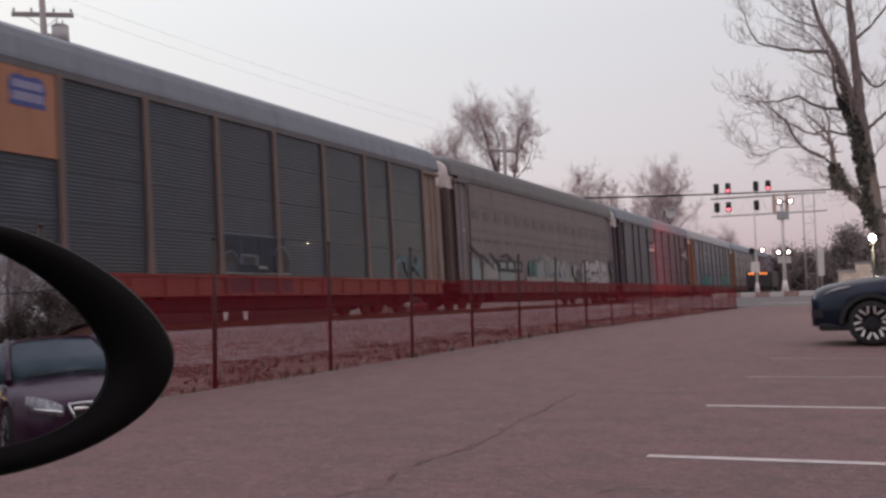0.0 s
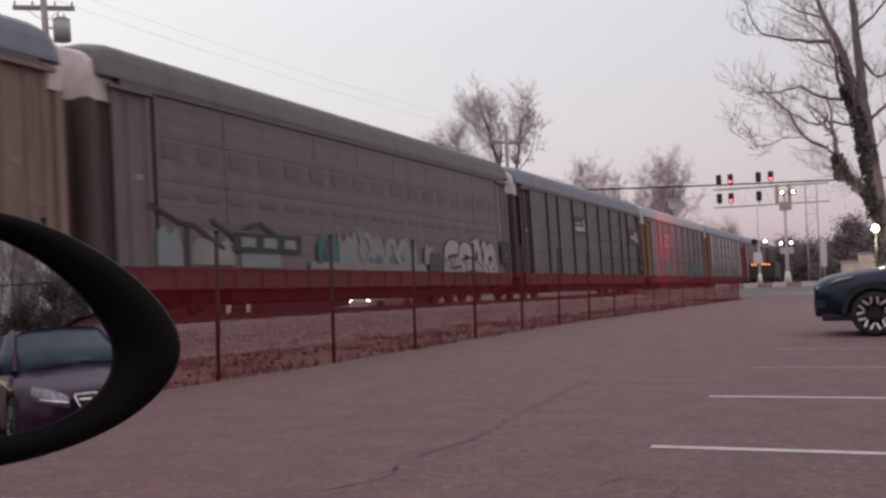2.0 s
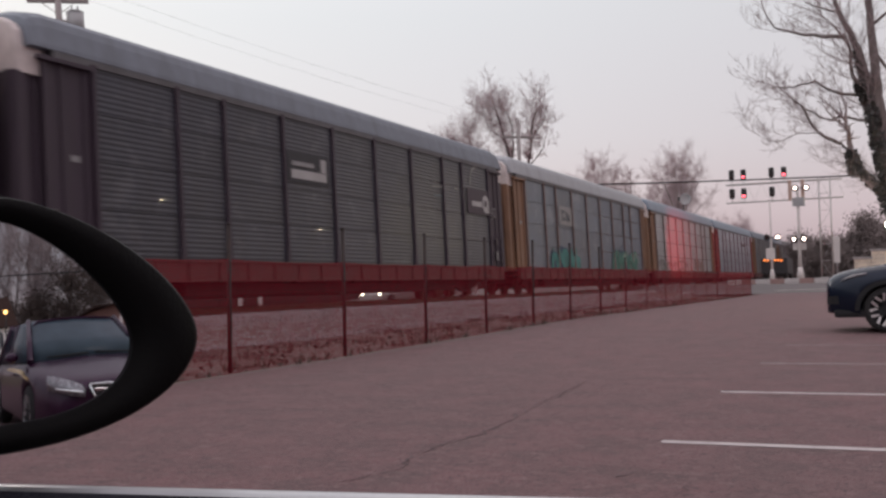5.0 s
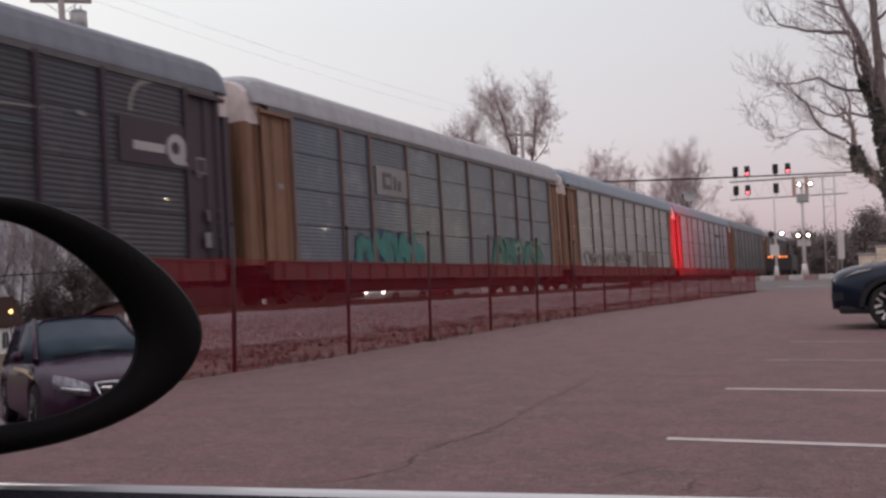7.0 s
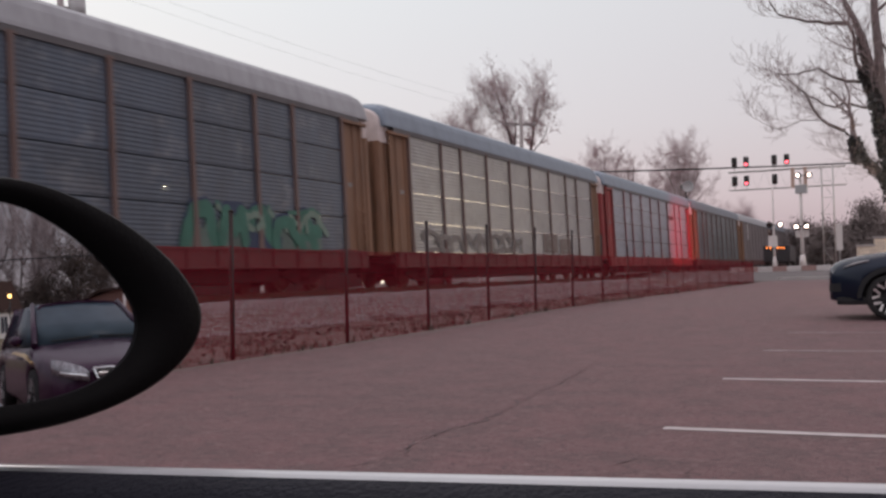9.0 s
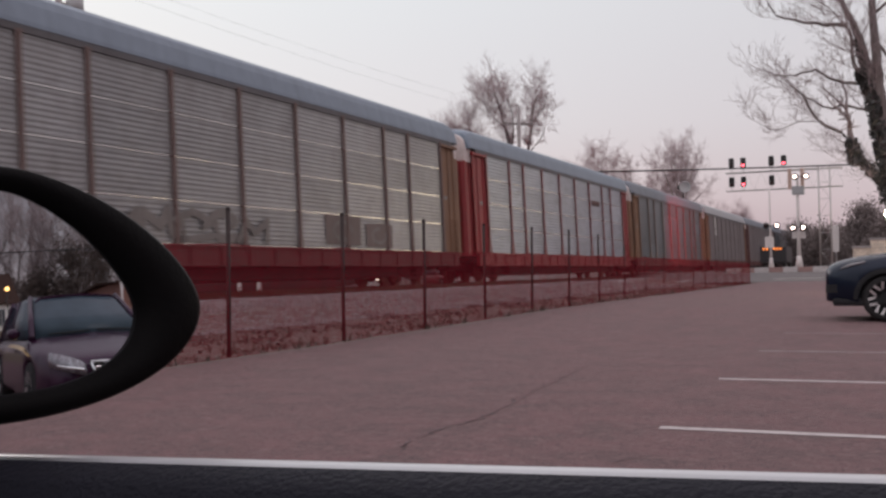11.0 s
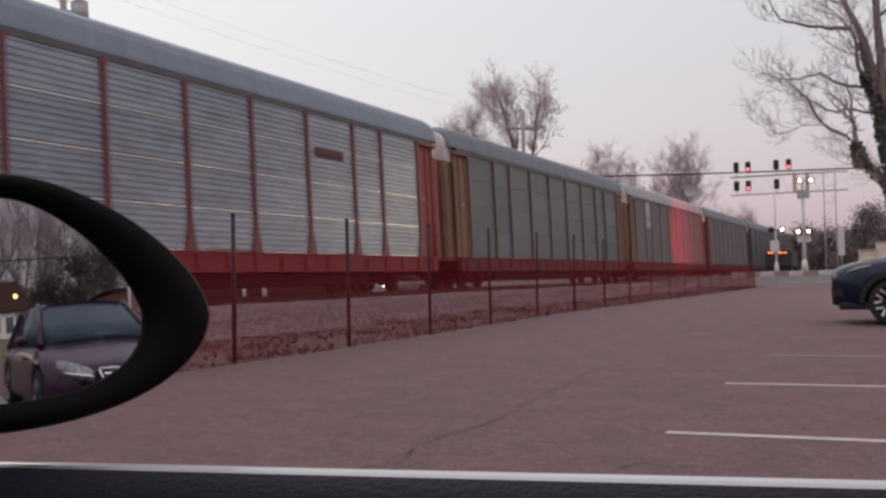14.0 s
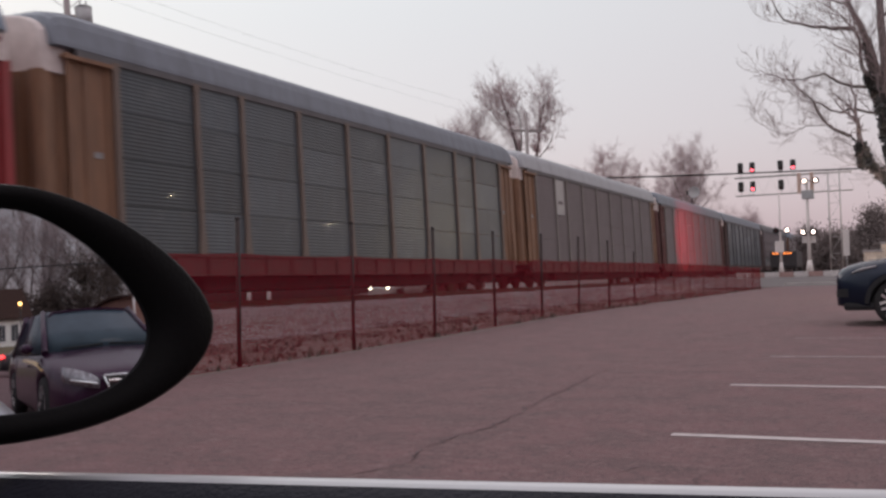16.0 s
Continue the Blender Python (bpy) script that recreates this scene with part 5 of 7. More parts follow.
for x, y, h, half, n, seed, reach, words in ((-35.0, 130.0, 18.4, 2.6, 8, 5, 1.8, "bare rounded tree behind the railway"), (-31.9, 132.0, 16.6, 1.0, 4, 6, 1.3, "small bare rounded tree behind the railway"), (-25.1, 131.0, 17.8, 2.8, 10, 9, 2.1, "bare upright tree behind the railway"), (-29.0, 140.0, 13.6, 2.6, 6, 11, 1.6, "low bare tree behind the railway")):
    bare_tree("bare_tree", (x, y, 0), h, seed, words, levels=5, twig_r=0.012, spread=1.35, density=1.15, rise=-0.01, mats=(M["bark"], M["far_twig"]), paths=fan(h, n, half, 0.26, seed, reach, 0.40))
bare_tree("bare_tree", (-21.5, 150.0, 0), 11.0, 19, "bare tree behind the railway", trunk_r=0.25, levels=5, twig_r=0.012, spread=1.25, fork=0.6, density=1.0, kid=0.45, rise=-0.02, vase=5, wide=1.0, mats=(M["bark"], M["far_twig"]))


def far_woods():
    """Low hazy belt of bare woods and evergreens along the horizon."""
    rng = random.Random(77)
    # haze of the distance is put into this twig colour
    m = surface("far_twigs", (0.28, 0.228, 0.23), 1.0, grain=0.2, vary=0.3, bump=0)
    verts, faces = [], []
    for k in range(210):
        u = rng.random()
        y = rng.uniform(170, 330)
        x = y * rng.uniform(-0.26, 0.10)
        h = rng.uniform(9, 17) * y / 230
        h *= 0.5 if x / y > -0.12 else 0.72
        for i in range(230):
            a, r = rng.uniform(0, 6.28), rng.random() ** 0.6
            zz = rng.random() ** 0.8
            rad = h * 0.33 * r * (0.35 + zz) * (1.25 - 0.75 * zz)
            c = Vector((x + math.cos(a) * rad, y + math.sin(a) * rad, zz * h))
            d = Vector((math.cos(a) * 0.6, math.sin(a) * 0.6, rng.uniform(0.4, 1.2))).normalized() * h * rng.uniform(0.05, 0.13)
            w = Vector((0.085, 0, 0)) * y / 200
            b = len(verts)
            verts += [tuple(c - w), tuple(c + w), tuple(c + d)]
            faces.append((b, b + 1, b + 2))
        b = len(verts)
        verts += [(x - 0.25, y, 0), (x + 0.25, y, 0), (x + 0.06, y, h * 0.7), (x - 0.06, y, h * 0.7)]
        faces.append((b, b + 1, b + 2, b + 3))
    tagged(mesh_from("far_woods", verts, faces, m), "hazy bare woods along the horizon", "woods", kind="stuff")


far_woods()


def evergreen(x, y, h, w, seed, label="dark rounded evergreen beyond the crossing", base=0.5, leaf="hedge"):
    rng = random.Random(seed)
    root = tagged(empty("evergreen_tree", Matrix.Translation((x, y, base))), label, "tree")
    bm = bmesh.new()
    tube(bm, (0, 0, -0.6), (0, 0, h * 0.8), 0.18, 0.05, n=7)
    part("trunk", bm, M["bark"], root)
    verts, faces = [], []
    clumps = []
    for i in range(46):
        z = rng.random() ** 0.9
        a = rng.uniform(0, 6.28)
        r = w * rng.random() ** 0.5 * (1.0 - 0.72 * z ** 1.3) * rng.uniform(0.55, 1.05)
        clumps.append((Vector((math.cos(a) * r, math.sin(a) * r, 0.3 + z * h * rng.uniform(0.82, 1.0))), w * rng.uniform(0.14, 0.34)))
    for i in range(8000):
        c, size = clumps[i % len(clumps)]
        c = c + Vector((rng.gauss(0, 1), rng.gauss(0, 1), rng.gauss(0, 1.1))) * size * 0.62
        c.z = max(c.z, 0.05)
        d = Vector((rng.gauss(0, 1), rng.gauss(0, 1), rng.gauss(0.2, 0.8))).normalized()
        e1 = d * rng.uniform(0.15, 0.40)
        e2 = d.orthogonal().normalized() * 0.11
        b = len(verts)
        verts += [tuple(c - e2), tuple(c + e2), tuple(c + e1)]
        faces.append((b, b + 1, b + 2))
    mesh_from("crown", verts, faces, M[leaf], root)


for ex, ey, eh, ew, es in ((-3.9, 150, 8.6, 4.6, 1), (-1.0, 138, 6.0, 4.2, 2), (-8.6, 140, 5.0, 4.4, 3), (-13.6, 165, 6.4, 4.4, 4), (-6.2, 152, 5.6, 4.2, 5), (2.6, 142, 6.4, 4.2, 6)):
    evergreen(ex, ey, eh, ew, es)


# ---------------------------------------------------------------- utility poles and cables
def utility_pole(x, y, height, label, arm_z, arm_dir=(0, 1), can=False, lean=0.0):
    root = tagged(empty("utility_pole", pose(x, y, 0, 0, lean, 0)), label, "utility pole")
    bm = bmesh.new()
    tube(bm, (0, 0, -0.2), (0, 0, height), 0.19, 0.13, n=12)
    part("pole", bm, M["pole_wood"], root)
    ax = Vector((*arm_dir, 0)).normalized()
    nx = Vector((-ax.y, ax.x, 0))
    for k, az in enumerate(arm_z):
        bm = bmesh.new()
        a, b = ax * -1.25 + nx * 0.2, ax * 1.25 + nx * 0.2
        loft(bm, [[p + nx * s + Vector((0, 0, az + t)) for s, t in ((-0.07, -0.09), (0.07, -0.09), (0.07, 0.09), (-0.07, 0.09))] for p in (a, b)], smooth=False)
        arm = part("crossarm", bm, M["pole_wood"], root)
        for u in (-1.15, -0.45, 0.45, 1.15):
            bm = bmesh.new()
            c = ax * u + nx * 0.2 + Vector((0, 0, az + 0.06))
            tube(bm, c, c + Vector((0, 0, 0.12)), 0.02, n=6)
            tube(bm, c + Vector((0, 0, 0.1)), c + Vector((0, 0, 0.17)), 0.06, 0.045, n=8)
            tube(bm, c + Vector((0, 0, 0.17)), c + Vector((0, 0, 0.23)), 0.05, 0.03, n=8)
            part("insulator", bm, M["can"], arm)
        for s in (-0.75, 0.75):
            bm = bmesh.new()
            tube(bm, ax * s + nx * 0.2 + Vector((0, 0, az - 0.03)), nx * 0.14 + Vector((0, 0, az - 0.62)), 0.018, n=6)
            part("brace", bm, M["galv"], root)
    if can:
        bm = bmesh.new()
        c = ax * 0.66 + Vector((0, 0, arm_z[0] - 1.5))
        tube(bm, c, c + Vector((0, 0, 0.92)), 0.36, n=18)
        tube(bm, c + Vector((0, 0, 0.92)), c + Vector((0, 0, 1.0)), 0.38, 0.26, n=18)
        for s in (-0.12, 0.12):
            tube(bm, c + ax * s + Vector((0, 0, 1.0)), c + ax * s + Vector((0, 0, 1.22)), 0.04, 0.03, n=8)
        part("transformer", bm, M["can"], root, "grey pole transformer")
        bm = bmesh.new()
        tube(bm, Vector((0, 0, arm_z[0] - 0.9)), c + Vector((0, 0, 0.5)), 0.05, n=6)
        part("bracket", bm, M["galv"], root)
    return root


utility_pole(-31.55, 32.95, 15.2, "leaning timber utility pole with grey transformer", (13.8,), (0.72, 0.69), can=True, lean=-4.0)
utility_pole(-26.7, 75.0, 14.0, "timber utility pole with crossarm", (12.6,), (0.8, 0.6))


def cable(a, b, sag, r=0.03, label="black overhead cable slung between utility poles"):
    bm = bmesh.new()
    a, b = Vector(a), Vector(b)
    pts = [a.lerp(b, k / 24) - Vector((0, 0, sag * 4 * (k / 24) * (1 - k / 24))) for k in range(25)]
    rings = []
    d = (b - a).normalized()
    s = d.cross(Vector((0, 0, 1))).normalized()
    for p in pts:
        rings.append([p + (s * math.cos(t) + Vector((0, 0, 1)) * math.sin(t)) * r for t in (0, 1.257, 2.513, 3.77, 5.027)])
    loft(bm, rings)
    return tagged(part("overhead_cable", bm, M["wire"]), label, "cable")


cable((-52, 97, 12.0), (42, 93, 9.6), 1.0, 0.07)
cable((-32.0, 33.0, 14.0), (-26.4, 75.4, 12.9), 0.4, 0.004)
cable((-31.6, 32.6, 14.4), (-26.0, 75.2, 13.4), 0.4, 0.004)


# ---------------------------------------------------------------- level crossing
def crossing():
    yk = 73.0
    strip("crossing_road", M["road"], -120, 60, 62.8, 92, 0.006, 1.5, "worn grey asphalt road over the railway", "road")
    bm = bmesh.new()
    for k in range(16):
        x0 = -6.9 + 0.9 * k
        box(bm, x0, x0 + 0.88, 65.2, 65.55, ground_z(65.4) - 0.1, ground_z(65.4) + 0.10, bevel=0.02)
    tagged(part("concrete_kerb", bm, M["concrete"]), "pale concrete kerb at the lot's end", "kerb", kind="structure")
    island = tagged(empty("traffic_island", pose(0, 0, 0)), "raised traffic island with red and white painted kerb", "traffic island", kind="structure")
    g = ground_z(75)
    bm = bmesh.new()
    box(bm, -10.6, -4.9, yk + 0.3, 77.2, g - 0.2, g + 0.26)
    part("island_top", bm, M["concrete"], island)
    x = -10.9
    k = 0
    while x < -4.9:
        w = 0.95
        bm = bmesh.new()
        box(bm, x, x + w - 0.02, yk, yk + 0.3, g - 0.25, g + 0.29, bevel=0.03)
        part("kerb_block", bm, M["kerb_white"] if k % 2 == 0 else M["kerb_red"], island)
        x += w
        k += 1


crossing()
LENS_ON = glowing("flasher_lens_lit", (1.0, 0.78, 0.68), 9.0)
RED_ON = glowing("signal_lens_red", (1.0, 0.12, 0.16), 4.0)
AMBER_ON = glowing("amber_lens", (1.0, 0.26, 0.05), 2.2)
DARK_LENS = surface("dark_lens", (0.04, 0.012, 0.012), 0.2, bump=0)
M["white_paint"] = surface("white_mast_paint", (0.62, 0.57, 0.56), 0.6, grain=4, vary=0.12, stain=0.25, stain_color=(0.35, 0.28, 0.25), stain_scale=2)


def flasher_pair(root, x, y, z, gap, on=(True, True), face=-1):
    """Two hooded lamps on a short arm, facing along y."""
    bm = bmesh.new()
    tube(bm, (x - gap / 2, y, z), (x + gap / 2, y, z), 0.03, n=8)
    arm = part("lamp_arm", bm, M["black"], root)
    for s, lit in zip((-1, 1), on):
        c = Vector((x + s * gap / 2, y, z))
        bm = bmesh.new()
        tube(bm, c + Vector((0, 0.10, 0)), c + Vector((0, -0.06 , 0)), 0.14, 0.16, n=16)
        tube(bm, c + Vector((0, 0.0, 0)), c + Vector((0, 0.015, 0)), 0.22, n=20)
        tube(bm, c + Vector((0, -0.06, 0.15)), c + Vector((0, -0.30, 0.17)), 0.05, 0.03, n=8)
        h = part("lamp_head", bm, M["black"], arm)
        bm = bmesh.new()
        tube(bm, c + Vector((0, -0.062, 0)), c + Vector((0, -0.085, 0)), 0.105, 0.08, n=16)
        part("lens", bm, LENS_ON if lit else DARK_LENS, arm, "glowing flasher lens" if lit else "")


def crossing_masts():
    g = ground_z(76) + 0.26
    # slim mast with one lit flasher and a control box
    root = tagged(empty("crossing_signal"), "white crossing mast with lit flasher and control box", "crossing signal")
    x, y = -8.2, 76.0
    bm = bmesh.new()
    tube(bm, (x, y, g), (x, y, g + 5.6), 0.08, 0.06, n=12)
    part("mast", bm, M["white_paint"], root)
    bm = bmesh.new()
    tube(bm, (x, y, g), (x, y, g + 0.7), 0.20, 0.10, n=14)
    part("mast_base", bm, M["white_paint"], root)
    bm = bmesh.new()
    box(bm, x - 0.36, x + 0.24, y - 0.35, y - 0.08, g + 1.4, g + 2.2, bevel=0.03)
    part("control_box", bm, M["white_paint"], root)
    flasher_pair(root, x + 0.1, y - 0.1, 3.95, 0.75, (False, True))
    # taller mast with two pairs of flashers and a top platform
    root = tagged(empty("crossing_signal"), "tall white crossing mast with four lit flashers", "crossing signal")
    x, y = -6.3, 76.0
    bm = bmesh.new()
    tube(bm, (x, y, g), (x, y, g + 6.4), 0.13, 0.10, n=12)
    part("mast", bm, M["white_paint"], root)
    bm = bmesh.new()
    tube(bm, (x, y, g), (x, y, g + 0.8), 0.27, 0.15, n=14)
    part("mast_base", bm, M["white_paint"], root)
    flasher_pair(root, x, y - 0.2, 3.75, 0.68)
    flasher_pair(root, x + 0.25, y - 0.3, 7.35, 0.75)
    bm = bmesh.new()
    box(bm, x - 0.35, x + 0.45, y - 0.2, y + 0.4, 6.1, 6.7, bevel=0.04)
    part("junction_box", bm, M["can"], root)
    for s in (-0.5, 0.35):
        bm = bmesh.new()
        box(bm, x + s - 0.12, x + s + 0.12, y - 0.12, y + 0.12, 6.5, 7.95, bevel=0.02)
        part("cantilever_bracket", bm, M["rust_white"], root)
    bm = bmesh.new()
    box(bm, x - 0.45, x + 0.45, y + 0.14, y + 0.17, 3.0, 3.5, bevel=0.01)
    part("sign_plate", bm, M["white_paint"], root)
    # plain white marker panel on a post
    root = tagged(empty("marker_sign"), "tall narrow white marker panel on a post", "sign")
    x, y = -4.05, 80.0
    bm = bmesh.new()
    tube(bm, (x, y, ground_z(y)), (x, y, 4.0), 0.05, n=8)
    part("post", bm, M["galv"], root)
    bm = bmesh.new()
    box(bm, x - 0.22, x + 0.22, y - 0.08, y - 0.05, 2.05, 3.95, bevel=0.01)
    part("panel", bm, M["white_paint"], root)


M["rust_white"] = surface("rusty_white_steel", (0.55, 0.40, 0.34), 0.7, grain=4, vary=0.2, stain=0.6, stain_color=(0.28, 0.12, 0.08), stain_scale=2)
crossing_masts()


def signal_bridge():
    root = tagged(empty("signal_bridge"), "grey lattice signal bridge with red lit heads", "signal bridge")
    y, k97 = 97.0, 97.0 / 88.0
    g = ground_z(y)

    def bar(name, a, b, r, mat="galv"):
        bm = bmesh.new()
        tube(bm, a, b, r, n=6)
        part(name, bm, M[mat], root)
    xl, xr, zt, zb = -6.23, -5.27, 9.75, 8.10
    for x in (xl, xr):
        for d in (-0.35, 0.35):
            bar("leg", (x, y + d, g - 0.1), (x, y + d, zt + 0.25), 0.05)
    for k in range(6):
        z = g + 0.3 + k * 1.5
        bar("tower_brace", (xl, y - 0.35, z), (xr, y - 0.35, z), 0.025)
        if k < 5:
            a, b = (xl, xr) if k % 2 else (xr, xl)
            bar("tower_brace", (a, y - 0.35, z), (b, y - 0.35, z + 1.5), 0.018)
    for z in (zb, zt):
        for d in (-0.35, 0.35):
            bar("chord", (-14.3, y + d, z), (-4.2, y + d, z), 0.04)
    for k in range(8):
        x = -14.3 + k * 1.28
        bar("lattice", (x, y - 0.35, zb), (x + 0.64, y - 0.35, zt), 0.010)
        bar("lattice", (x + 0.64, y - 0.35, zt), (x + 1.28, y - 0.35, zb), 0.010)
    bm = bmesh.new()
    box(bm, -14.3, xl, y - 0.3, y + 0.3, zt + 0.045, zt + 0.07)
    part("walkway", bm, M["galv"], root)
    for x, lits in ((-13.70, (False, False)), (-12.65, (True, True)), (-10.18, (False, False)), (-9.10, (True, None))):
        for z, lit in zip((10.65, 8.9), lits):
            if lit is None:
                continue
            bm = bmesh.new()
            box(bm, x - 0.24, x + 0.24, y - 0.62, y - 0.40, z - 0.46, z + 0.46, bevel=0.14)
            tube(bm, (x, y - 0.62, z + 0.2), (x, y - 0.85, z + 0.24), 0.16, 0.14, n=10)
            tube(bm, (x, y - 0.62, z - 0.05), (x, y - 0.80, z + 0.0), 0.14, 0.12, n=10)
            h = part("signal_head", bm, M["black"], root)
            bm = bmesh.new()
            tube(bm, (x, y - 0.63, z - 0.24), (x, y - 0.66, z - 0.24), 0.14, 0.12, n=12)
            part("lens", bm, RED_ON if lit else DARK_LENS, h, "red lit lens" if lit else "")
            bm = bmesh.new()
            tube(bm, (x, y - 0.38, z - 0.9), (x, y - 0.38, z + 0.3), 0.035, n=6)
            part("head_post", bm, M["galv"], root)


signal_bridge()


def box_truck():
    """Dark truck waiting beyond the crossing, with a row of amber marker lamps."""
    x, y, g = -10.6, 100.0, ground_z(100)
    root = tagged(empty("box_truck", pose(x, y, g)), "dark box truck with amber marker lamps beyond the crossing", "truck")
    mt = surface("dark_truck_paint", (0.03, 0.028, 0.032), 0.5, grain=3, vary=0.3)
    bm = bmesh.new()
    box(bm, -1.2, 1.2, 0, 5.2, 0.75, 2.22, bevel=0.06)
    part("cargo_box", bm, mt, root)
    bm = bmesh.new()
    box(bm, -1.05, 1.05, 5.3, 7.2, 0.6, 2.15, bevel=0.15)
    part("cab", bm, mt, root)
    for yy in (1.0, 6.2):
        for s in (-1, 1):
            bm = bmesh.new()
            tube(bm, (s * 1.05, yy, 0.45), (s * 0.78, yy, 0.45), 0.45, n=18)
            part("wheel", bm, M["black"], root)
    bm = bmesh.new()
    box(bm, -1.1, 1.1, -0.06, 0.1, 0.5, 0.7, bevel=0.02)
    part("bumper", bm, M["black_steel"], root)
    for k, dx in enumerate((-0.85, -0.55, -0.2, 0.12, 0.4, 0.66)):
        bm = bmesh.new()
        box(bm, dx - 0.085, dx + 0.085, -0.05, 0.0, 1.97 - 0.02 * (k % 2), 2.11 - 0.02 * (k % 3), bevel=0.02)
        part("marker_lamp", bm, AMBER_ON, root, "lit amber lamp")


box_truck()


def lamp_post():
    x, y = -0.21, 36.0
    g = ground_z(y)
    root = tagged(empty("street_lamp", pose(x, y, g)), "black lamp post with bright white globe", "street lamp")
    bm = bmesh.new()
    tube(bm, (0, 0, -0.05), (0, 0, 0.35), 0.16, 0.11, n=14)
    tube(bm, (0, 0, 0.35), (0, 0, 2.32), 0.045, 0.038, n=12)
    tube(bm, (0, 0, 2.32), (0, 0, 2.40), 0.10, 0.085, n=14)
    part("post", bm, M["black"], root)
    bm = bmesh.new()
    bmesh.ops.create_uvsphere(bm, u_segments=20, v_segments=12, radius=0.108)
    bmesh.ops.translate(bm, verts=bm.verts, vec=(0, 0, 2.53))
    part("globe", bm, glowing("lamp_globe", (1.0, 0.92, 0.78), 22.0), root, "glowing white globe", smooth=True)
    bm = bmesh.new()
    tube(bm, (0, 0, 2.66), (0, 0, 2.73), 0.07, 0.02, n=12)
    part("finial", bm, M["black"], root)


lamp_post()


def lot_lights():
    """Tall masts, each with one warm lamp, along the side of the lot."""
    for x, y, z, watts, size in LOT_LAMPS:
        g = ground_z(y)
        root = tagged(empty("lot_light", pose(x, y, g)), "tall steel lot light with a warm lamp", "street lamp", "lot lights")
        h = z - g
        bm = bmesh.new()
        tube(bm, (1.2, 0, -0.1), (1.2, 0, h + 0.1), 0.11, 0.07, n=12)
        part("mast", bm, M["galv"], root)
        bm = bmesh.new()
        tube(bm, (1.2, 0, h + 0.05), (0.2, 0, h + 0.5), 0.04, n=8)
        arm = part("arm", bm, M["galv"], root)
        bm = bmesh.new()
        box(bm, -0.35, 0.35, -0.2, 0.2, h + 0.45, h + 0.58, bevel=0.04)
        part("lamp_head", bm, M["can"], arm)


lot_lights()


def masonry_sign():
    """Stepped beige block wall beside the road."""
    y = 58.0
    g = ground_z(y)
    root = tagged(empty("block_wall", pose(0, y, g)), "stepped beige masonry wall with pale coping", "wall")
    # beige raised and warmed in place of lamplight falling on the wall
    mb = surface("beige_block", (0.80, 0.69, 0.56), 0.85, grain=5, vary=0.2, stain=0.3, stain_color=(0.2, 0.16, 0.13), stain_scale=1.5, random=0.12, bump=0.5, bump_scale=40)
    for x0, x1, h in ((-2.1, -1.25, 1.8), (-1.25, 1.4, 2.4)):
        rows = int(h / 0.2)
        me = None
        for j in range(rows):
            off = 0.2 if j % 2 else 0.0
            x = x0
            while x < x1 - 0.05:
                w = min(0.4 - (off if x == x0 else 0), x1 - x)
                bm = bmesh.new()
                box(bm, x + 0.006, x + w - 0.006, -0.2, 0.2, j * 0.2 + 0.006 - (0.05 if j == 0 else 0), j * 0.2 + 0.194, bevel=0.008)
                part("block", bm, mb, root)
                x += w
        bm = bmesh.new()
        box(bm, x0 - 0.06, x1 + 0.06, -0.26, 0.26, rows * 0.2, rows * 0.2 + 0.1, bevel=0.015)
        part("coping", bm, M["concrete"], root)


masonry_sign()


def round_dish():
    """White round dish on a tall post behind the railway."""
    x, y = -20.7, 110.0
    root = tagged(empty("round_dish", pose(x, y, 0)), "white round dish on a tall dark post", "dish")
    bm = bmesh.new()
    tube(bm, (0, 0, 0), (0, 0, 10.2), 0.09, 0.07, n=10)
    part("post", bm, M["black_steel"], root)
    bm = bmesh.new()
    rings = []
    for r, d in ((0.02, 0.0), (0.3, -0.03), (0.5, -0.09), (0.6, -0.15), (0.62, -0.13), (0.5, -0.02), (0.02, 0.08)):
        rings.append([(0.25 + r * math.cos(2 * math.pi * k / 28), -0.15 + d, 9.75 + r * math.sin(2 * math.pi * k / 28)) for k in range(28)])
    loft(bm, rings)
    part("dish", bm, M["can"], root)
    bm = bmesh.new()
    tube(bm, (-0.3, -0.05, 9.75), (-0.3, 0.3, 9.75), 0.3, 0.2, n=14)
    part("back_box", bm, M["black"], root)


round_dish()


# ---------------------------------------------------------------- vehicles
def car_paint(name, color, rough=0.28, coat=0.35):
    m = surface(name, color, rough, 0.25, grain=2.0, vary=0.10, stain=0.2, stain_color=tuple(c * 0.6 + 0.02 for c in color), stain_scale=1.5, bump=0.0, coat=coat, sheen_spec=0.35 if coat > 0.2 else 0.2)
    return m


def clear_glass(name, tint=(0.05, 0.06, 0.07), rough=0.04):
    return surface(name, tint, rough, 0.0, grain=1.0, vary=0.1, bump=0, coat=0.4, sheen_spec=0.5)


M["tyre"] = surface("tyre_rubber", (0.018, 0.017, 0.018), 0.85, grain=20, vary=0.3, bump=0.4, bump_scale=80)
M["alloy"] = surface("alloy_metal", (0.62, 0.60, 0.60), 0.3, 0.85, grain=6, vary=0.1)
M["car_glass"] = clear_glass("dark_car_glass")
M["plastic"] = surface("grey_black_plastic", (0.022, 0.022, 0.024), 0.75, grain=20, vary=0.2, bump=0.3, bump_scale=150, sheen_spec=0.2)
M["lamp_glass"] = surface("headlamp_glass", (0.26, 0.25, 0.27), 0.12, 0.5, grain=26, vary=0.9, stain=0.85, stain_color=(0.06, 0.05, 0.06), stain_scale=12, bump=0.6, bump_scale=45, coat=1.0)
